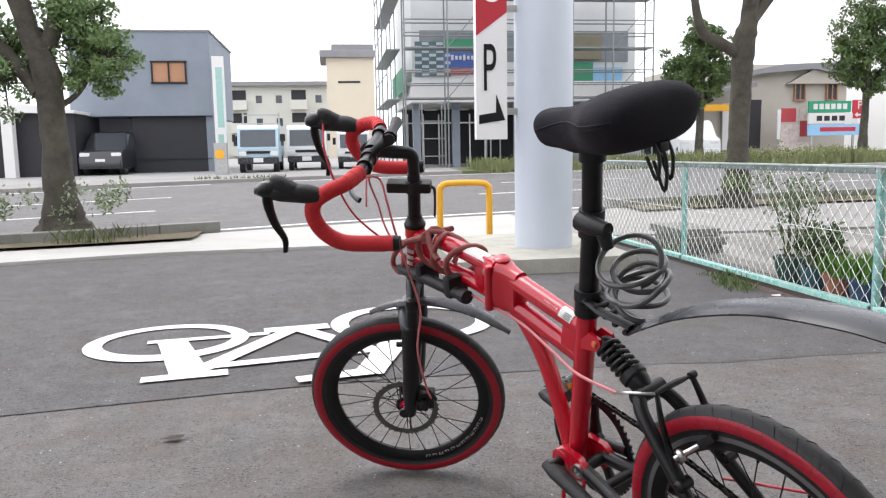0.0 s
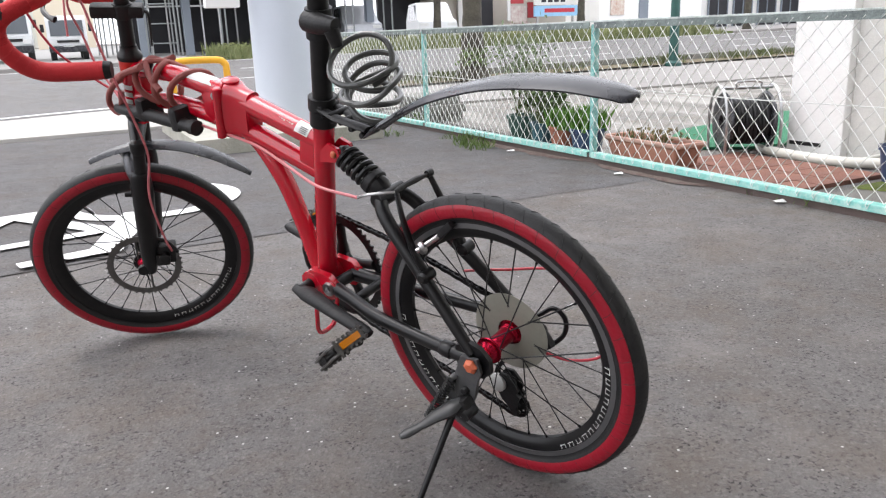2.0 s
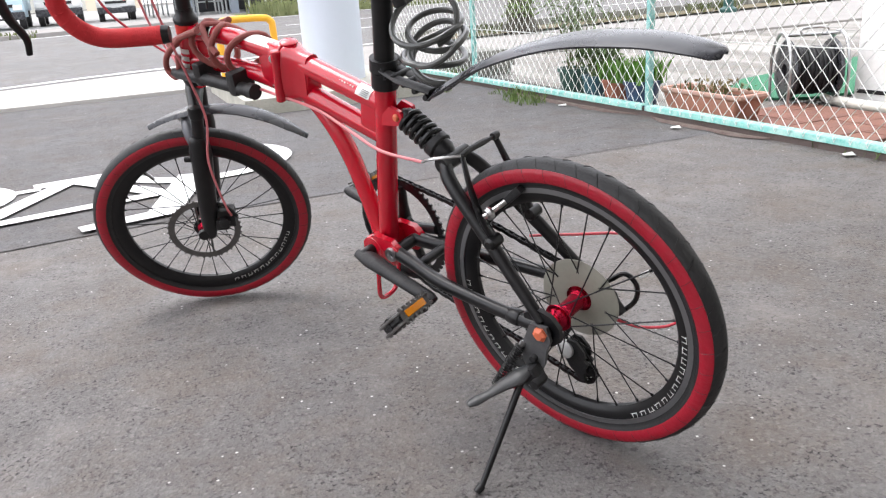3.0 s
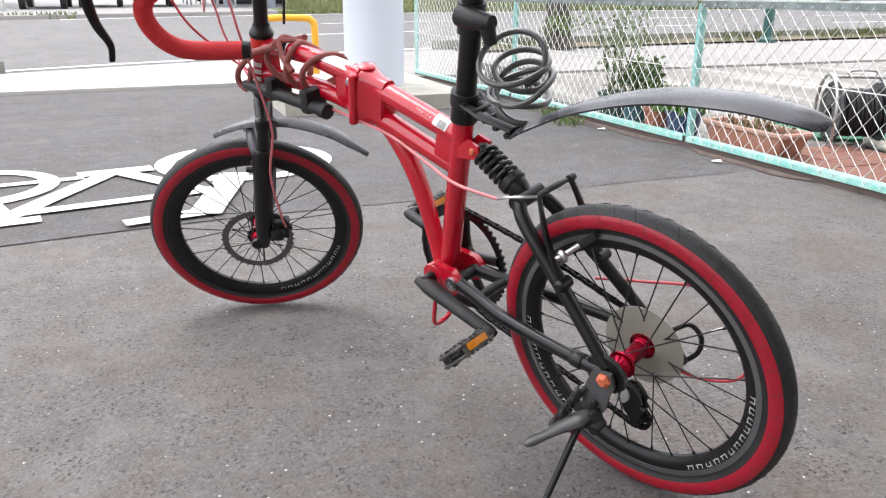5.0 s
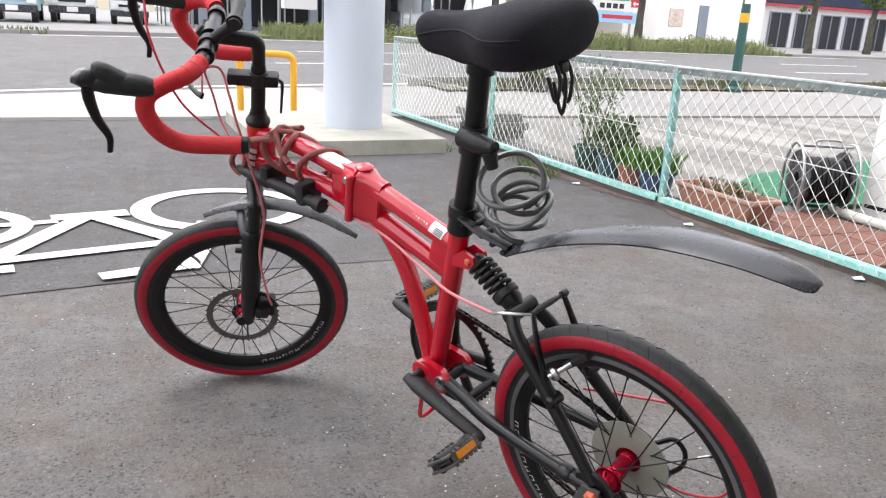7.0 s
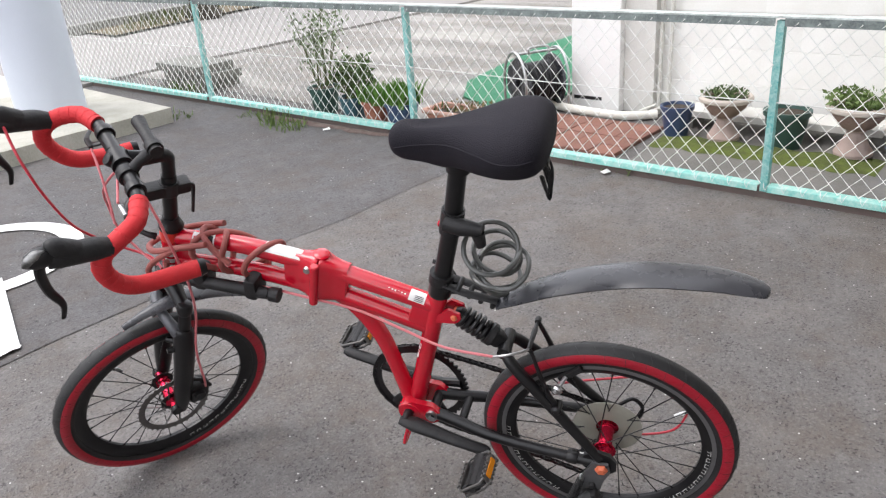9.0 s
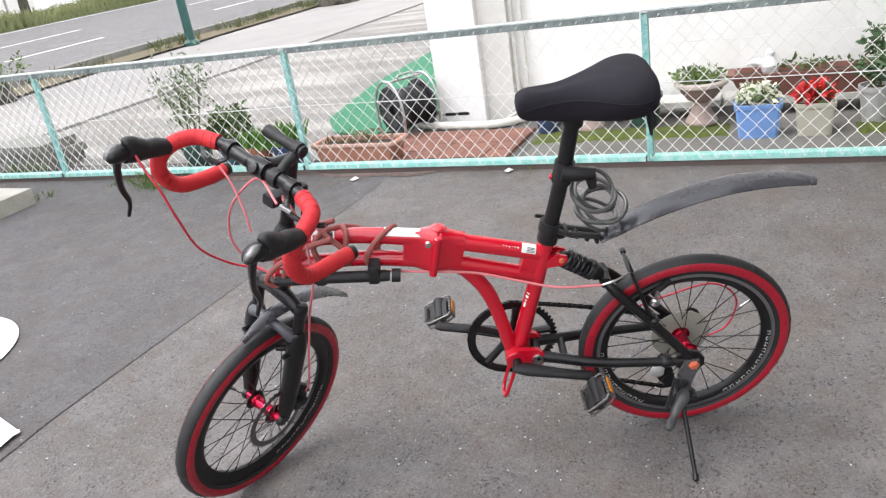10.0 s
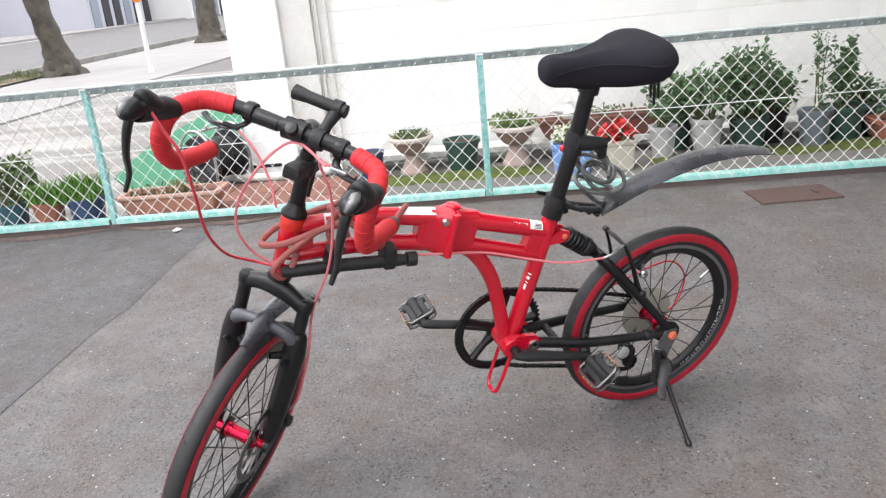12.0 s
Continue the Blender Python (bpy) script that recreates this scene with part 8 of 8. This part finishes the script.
def truck(x, y, s, cab_m, label, rack):
    """A small cab-over truck facing -y."""
    t = thing("parked_truck", label, "truck", "parked trucks", m=pose(x, y, ground_z(x, y)))
    W = 1.55 * s
    cab = [(-0.80, 0.42), (-0.84, 0.95), (-0.62, 1.72), (-0.35, 1.86), (0.75, 1.88), (0.80, 0.42)]
    part("cab", Geo().prism([(a, b) for a, b in cab], -W / 2, W / 2, lambda a, b, c: (c, a * s, b * s)), cab_m, t, smooth=False)
    part("windscreen", Geo().prism([(-0.845, 1.02), (-0.645, 1.66), (-0.635, 1.66), (-0.835, 1.02)], -W / 2 + 0.10, W / 2 - 0.10, lambda a, b, c: (c, a * s - 0.006, b * s)), GLASS, t, smooth=False)
    part("bumper", Geo().box((0, -0.86 * s, 0.48 * s), (W, 0.14, 0.26 * s), None, 0.03), GREYP, t)
    part("number_plate", Geo().box((0, -0.94 * s, 0.50 * s), (0.34, 0.01, 0.16)), WHITE, t)
    part("grille", Geo().box((0, -0.845 * s, 0.80 * s), (W * 0.6, 0.03, 0.10 * s)), MATTE, t)
    for e in (-1, 1):
        part("headlight", Geo().box((e * W * 0.38, -0.85 * s, 0.74 * s), (0.26, 0.04, 0.16), None, 0.02), WHITE, t)
        part("mirror", Geo().box((e * (W / 2 + 0.12), -0.75 * s, 1.35 * s), (0.12, 0.06, 0.26), None, 0.02), MATTE, t)
        for yy in (-0.35, 2.1):
            part("wheel", Geo().lathe([(0.30, -0.09), (0.31, 0), (0.30, 0.09)], (e * (W / 2 - 0.12), yy * s, 0.31), (1, 0, 0), 24), RUBBER, t)
    part("bed", Geo().box((0, 1.9 * s, 0.85 * s), (W, 2.0 * s, 0.40), None, 0.02), cab_m, t)
    if rack:
        for e in (-1, 1):
            part("rack_post", Geo().box((e * W * 0.46, 0.95 * s, 1.6 * s), (0.05, 0.05, 1.5)), STEEL, t)
        part("rack_bar", Geo().box((0, 0.95 * s, 2.3 * s), (W * 0.98, 0.05, 0.05)).box((0, 0.95 * s, 1.95 * s), (W * 0.98, 0.04, 0.04)), STEEL, t)
    return t


LIGHTBLUE = mat("pale_blue_paint", (0.42, 0.55, 0.62), 0.4, second=(0.36, 0.48, 0.55), scale=3)
WHITEC = mat("white_car_paint", (0.70, 0.71, 0.71), 0.35, second=(0.6, 0.61, 0.61), scale=3)
truck(-2.66, 28.2, 0.92, LIGHTBLUE, "pale blue flatbed truck with a rack, parked in a yard", True)
truck(-1.02, 29.5, 0.92, WHITEC, "white small truck parked in a yard", False)
truck(0.75, 29.8, 0.80, WHITEC, "white small van parked beside the scaffolding", False)


def car(name, x, y, rot, body_m, prof, length, width, label, group="parked cars"):
    """A car along local x: side profile [(x, z)] pulled across its width, narrowed at the roof."""
    t = thing(name, label, "car", group, m=pose(x, y, ground_z(x, y), 0, 0, rot))
    rows_ = []
    for e in (-1, -0.96, -0.6, 0, 0.6, 0.96, 1):
        rows_.append([(a * (0.985 if abs(e) == 1 else 1), e * width / 2 * (1 - 0.13 * max(0, (b - 0.85) / 0.6)), b * (0.99 if abs(e) == 1 else 1)) for a, b in prof])
    n, m_ = len(prof), len(rows_)
    g = Geo().add([q for r in rows_ for q in r], [(i * n + j, i * n + (j + 1) % n, (i + 1) * n + (j + 1) % n, (i + 1) * n + j) for i in range(m_ - 1) for j in range(n)] + [tuple(range(n)), tuple(reversed([(m_ - 1) * n + j for j in range(n)]))])
    part("body", g, body_m, t)
    zt = max(b for _, b in prof)
    for e in (-1, 1):
        part("side_glass", Geo().prism([(-length * 0.22, 0.92), (length * 0.32, 0.92), (length * 0.30, zt - 0.10), (-length * 0.08, zt - 0.10)], e * (width / 2 - 0.10), e * (width / 2 - 0.035), lambda a, b, c: (a, c, b)), GLASS, t, smooth=False)
        for a in (-0.31, 0.31):
            w_ = part("wheel", Geo().lathe([(0.20, -0.10), (0.30, -0.10), (0.315, -0.06), (0.315, 0.06), (0.30, 0.10), (0.20, 0.10)], (a * length, e * (width / 2 - 0.11), 0.31), (0, 1, 0), 28), RUBBER, t)
            part("rim", Geo().lathe([(0.02, 0.095 * e), (0.19, 0.105 * e), (0.20, 0.09 * e)], (a * length, e * (width / 2 - 0.11), 0.31), (0, 1, 0), 20), STEEL, w_)
        part("headlight", Geo().box((-length * 0.475, e * width * 0.36, 0.74), (0.12, 0.34, 0.15), None, 0.03), WHITE, t)
    part("windscreen", Geo().prism([(-length * 0.275, 0.94), (-length * 0.13, zt - 0.09), (-length * 0.12, zt - 0.10), (-length * 0.265, 0.94)], -width * 0.40, width * 0.40, lambda a, b, c: (a - 0.03, c, b)), GLASS, t, smooth=False)
    part("number_plate", Geo().box((-length * 0.505, 0, 0.52), (0.02, 0.33, 0.16)), WHITE, t)
    part("bumper", Geo().box((-length * 0.485, 0, 0.42), (0.16, width * 0.94, 0.24), None, 0.05), body_m, t)
    return t


VAN = [(-1.62, 0.25), (-1.66, 0.62), (-1.55, 0.86), (-0.98, 0.98), (-0.48, 1.52), (-0.2, 1.60), (1.45, 1.58), (1.62, 1.0), (1.65, 0.3)]
BLACKCAR = mat("black_car_paint", (0.02, 0.021, 0.024), 0.25, second=(0.03, 0.03, 0.034), scale=3, coat=0.5)
car("parked_car", -8.25, 29.9, 90, BLACKCAR, VAN, 3.3, 1.48, "black small wagon parked before the grey house")
car("parked_car", 11.3, 29.5, 80, mat("silver_car_paint", (0.42, 0.43, 0.45), 0.35, metal=0.3), VAN, 3.3, 1.48, "silver wagon parked beside a workshop")
car("parked_car", 13.9, 28.0, 75, WHITEC, VAN, 3.3, 1.48, "white light van parked by a workshop")

# workshop house with signs
ws = thing("workshop_house", "old house with a grey tiled roof and a workshop", "house")
part("wall", Geo().box((20.0, 35.5, 2.6), (7.4, 6, 4.4)), mat("beige_render", (0.48, 0.44, 0.38), 0.85, second=(0.40, 0.37, 0.32), scale=0.8), ws)
part("roof", Geo().prism([(15.9, 3.9), (17.6, 4.25), (19.3, 4.6), (20.2, 4.75), (23.0, 4.85), (24.4, 4.2), (24.2, 4.05), (21.8, 4.55), (19.2, 4.35), (16.0, 3.72)], 32.0, 38.6, lambda x, y, z: (x, z, y)), ROOF, ws, "grey tiled roof", smooth=False)
part("gable", Geo().prism([(20.6, 3.9), (23.9, 3.9), (22.2, 4.75)], 32.2, 32.5, lambda x, y, z: (x, z, y)), MATS["beige_render"], ws, smooth=False)
part("dark_door", Geo().box((18.8, 32.3, 2.1), (1.0, 0.2, 2.2)), DARK, ws)
for xx in (21.3, 22.9):
    window(ws, xx, 32.45, 3.55, 0.5, 0.75, PINE, GLASS)
part("lean_to", Geo().prism([(14.2, 3.2), (17.8, 3.8), (17.8, 3.6), (14.2, 3.0)], 30.0, 34.0, lambda x, y, z: (x, z, y)), ROOF, ws, smooth=False)
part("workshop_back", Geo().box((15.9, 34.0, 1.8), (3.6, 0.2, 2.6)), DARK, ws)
part("rear_roof", Geo().prism([(17.6, 4.5), (19.1, 5.35), (20.9, 4.5), (20.7, 4.35), (19.1, 5.12), (17.8, 4.35)], 37.0, 40.5, lambda x, y, z: (x, z, y)), ROOF, ws, "grey tiled gable behind", smooth=False)
part("rear_gable", Geo().prism([(17.9, 4.3), (20.5, 4.3), (19.1, 5.12)], 37.3, 37.6, lambda x, y, z: (x, z, y)), SHOPW, ws, smooth=False)
sg = thing("shop_signs", "stack of green, white and blue shop signs", "sign", m=pose(21.9, 30.6, 0))
GREEN_S = mat("green_sign", (0.02, 0.32, 0.17), 0.45)
part("green_board", Geo().box((-0.35, 0, 2.72), (2.0, 0.10, 0.50), None, 0.01), GREEN_S, sg)
part("white_board", Geo().box((-0.2, 0, 2.22), (2.3, 0.10, 0.46), None, 0.01), SHOPW, sg)
part("blue_board", Geo().box((-0.1, 0, 1.72), (2.5, 0.10, 0.48), None, 0.01), MATS["light_blue_banner"], sg)
rb = part("red_board", Geo().box((1.05, -0.02, 2.60), (0.62, 0.10, 0.80), None, 0.01), MATS["sign_red"], sg)
letter("P", 0.5, pose(1.05, -0.075, 2.62, 90, 0, 0), SHOPW, rb)
part("arrow", Geo().prism([(0.82, 2.36), (0.95, 2.47), (0.95, 2.40), (1.28, 2.40), (1.28, 2.32), (0.95, 2.32), (0.95, 2.25)], -0.078, -0.072, lambda x, y, z: (x, z, y)), SHOPW, rb, smooth=False)
for i in range(6):
    part("print_bar", Geo().box((-1.05 + 0.28 * i, -0.056, 2.73), (0.20, 0.006, 0.24)), SHOPW, sg)
for i in range(4):
    part("print_bar", Geo().box((-0.85 + 0.36 * i, -0.056, 2.22), (0.26, 0.006, 0.22)), DARK, sg)
part("print_bar", Geo().box((0.05, -0.056, 1.74), (1.7, 0.006, 0.18)), MATS["sign_red"], sg)
for xx in (-1.1, 0.9):
    part("sign_post", Geo().box((xx, 0.1, 1.2), (0.08, 0.08, 2.4)), STEEL, sg)
pp = thing("poster_stand", "red and white posters beside the workshop", "sign", m=pose(20.0, 31.2, 0.5))
part("poster", Geo().box((0, 0, 1.9), (0.7, 0.06, 0.6)), MATS["red_banner"], pp)
part("poster", Geo().box((0.1, 0, 1.1), (0.9, 0.06, 0.8)), mat("mixed_poster", (0.45, 0.30, 0.28), 0.6, second=(0.62, 0.60, 0.55), scale=6, mix=1), pp)

for px_, pz_, pw_, ph_, pm_ in ((0.75, 1.95, 0.5, 0.5, "mixed_poster"), (-0.45, 1.5, 0.16, 1.3, "white_render"), (0.85, 1.3, 0.55, 0.7, "red_banner"), (0.3, 0.55, 1.5, 0.35, "mixed_poster")):
    part("poster", Geo().box((px_, 0, pz_), (pw_, 0.06, ph_)), MATS[pm_], pp)
part("white_panel", Geo().box((17.75, 32.3, 2.0), (0.55, 0.1, 2.1)), SHOPW, ws)
part("yellow_band", Geo().box((15.6, 30.2, 2.75), (2.4, 0.1, 0.28)), YELLOW, ws, "yellow band under the lean-to")

wb = thing("white_building", "white windowless shop building with a small door", "building")
part("wall", Geo().box((30.25, 38.0, 5.4), (7.2, 9, 10.6)), mat("bright_render", (0.88, 0.88, 0.86), 0.8, second=(0.80, 0.80, 0.78), scale=0.6), wb)
part("door", Geo().box((29.6, 33.46, 1.75), (0.6, 0.08, 1.9)), GREYW, wb)
part("mural", Geo().box((27.8, 33.46, 2.0), (0.9, 0.06, 0.9)), mat("mural_print", (0.50, 0.30, 0.22), 0.7, second=(0.70, 0.68, 0.62), scale=5, mix=1), wb)
pk = thing("corner_shop", "white corner shop with a dark blue fascia", "building")
part("wall", Geo().box((39.5, 38.0, 4.0), (11, 8, 8.0)), SHOPW, pk)
part("fascia", Geo().box((39.5, 33.9, 3.6), (10.8, 0.3, 0.9)), mat("navy_fascia", (0.02, 0.025, 0.06), 0.5), pk)
part("red_trim", Geo().box((39.5, 33.88, 3.05), (10.8, 0.3, 0.14)), MATS["red_banner"], pk)
for i in range(5):
    window(pk, 35.6 + 2.0 * i, 33.95, 1.55, 1.5, 2.2, GREYW, DARK)
    window(pk, 35.6 + 2.0 * i, 33.95, 5.4, 1.1, 1.2, SHOPW, GLASS)
# long street front far along the road
for k_, (x, y, w, d, h, m_) in enumerate(((52, 30, 9, 9, 7.5, LAV), (63, 27, 10, 8, 9.5, SHOPW), (76, 24, 12, 9, 8.0, GREYW), (92, 22, 14, 9, 10.5, APT), (-24, 34, 12, 8, 7.0, CREAM), (-40, 26, 14, 8, 8.0, SHOPW), (48, 2.5, 9, 8, 6.5, APT), (66, 4, 12, 8, 7.5, CREAM))):
    t = thing("street_building", "plain building farther along the street", "building", "far street buildings", m=pose(x, y, 0))
    part("wall", Geo().box((0, 0, h / 2), (w, d, h)), m_, t)
    part("roof", Geo().box((0, 0, h + 0.15), (w + 0.4, d + 0.4, 0.3)), ROOF, t)
    for i in range(int(w / 1.5)):
        # flat panels; the near-black ones paint the shade of open fronts
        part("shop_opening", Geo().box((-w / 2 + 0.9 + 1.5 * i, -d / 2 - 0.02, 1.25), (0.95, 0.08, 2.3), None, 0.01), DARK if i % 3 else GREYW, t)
    for i in range(int(w / 2.2)):
        for j in range(1, int(h / 2.8)):
            part("window", Geo().box((-w / 2 + 1.2 + 2.2 * i, -d / 2 - 0.01, 1.5 + 2.8 * j), (1.2, 0.06, 1.3)), GLASS, t)
cable = Geo().tube([(-60, 27, 9.0), (-20, 26.5, 6.6), (10, 26, 6.0), (45, 25, 6.6)], 0.02, 5, k=8)
solid("power_line", cable, MATTE, "black overhead power line across the street", "cable")

# the street stands a little farther off and lower than it was laid out
for ob in loose() - before_street:
    x, y = ob.location.x, ob.location.y
    if abs(x) + abs(y) > 1:
        far = 0.032 * (0.2 * x + 0.98 * y)
        ob.location += Vector((0.2 * far, 0.98 * far, ground_z(x + 0.2 * far, y + 0.98 * far) - ground_z(x, y)))
for ob, x, y in ((gh, -7, 32), (shed, -10.6, 30), (ap, -5.4, 66), (cr, 1.2, 56), (sc, 6, 29), (scaf, 6, 27.5), (tower, 2.8, 26.4), (ws, 20, 33), (wb, 30, 34), (pk, 39, 34)):
    far = 0.032 * (0.2 * x + 0.98 * y)
    ob.location += Vector((0.2 * far, 0.98 * far, -0.0088 * y))
for ob in (vs, sg, pp):
    ob.location.z -= 0.26

# ---- blocks of the white wall: the painted courses near the drive ----
def block_geo(ly):
    """A block whose upper and lower arrises are rounded off; its ends butt against the neighbours."""
    hx, hz, e = 0.016, 0.0953, 0.0022
    return Geo().prism([(hx, -hz), (hx, hz), (-hx + e, hz), (-hx + e * 0.3, hz - e * 0.4), (-hx, hz - e), (-hx, -hz + e), (-hx + e * 0.3, -hz + e * 0.4), (-hx + e, -hz)], -ly / 2, ly / 2, lambda a, b, c: (a, c, b))


rng_b = np.random.default_rng(3)
full_me, half_me = None, None
for i in range(11):
    z = 0.01 + 0.096 + 0.192 * i
    y = 2.480
    if i % 2:
        ob = part("block", block_geo(0.195), BLOCKW, wall_e, smooth=False) if half_me is None else new("block", half_me)
        half_me, ob.parent = ob.data, wall_e
        ob.location = (WX + 0.069, y - 0.0975, z)
        y -= 0.195
    for j in range(16):
        ob = part("block", block_geo(0.390), BLOCKW, wall_e, smooth=False) if full_me is None else new("block", full_me)
        full_me, ob.parent = ob.data, wall_e
        ob.location = (WX + 0.069 + 0.0008 * rng_b.random(), y - 0.195 - 0.390 * j, z)
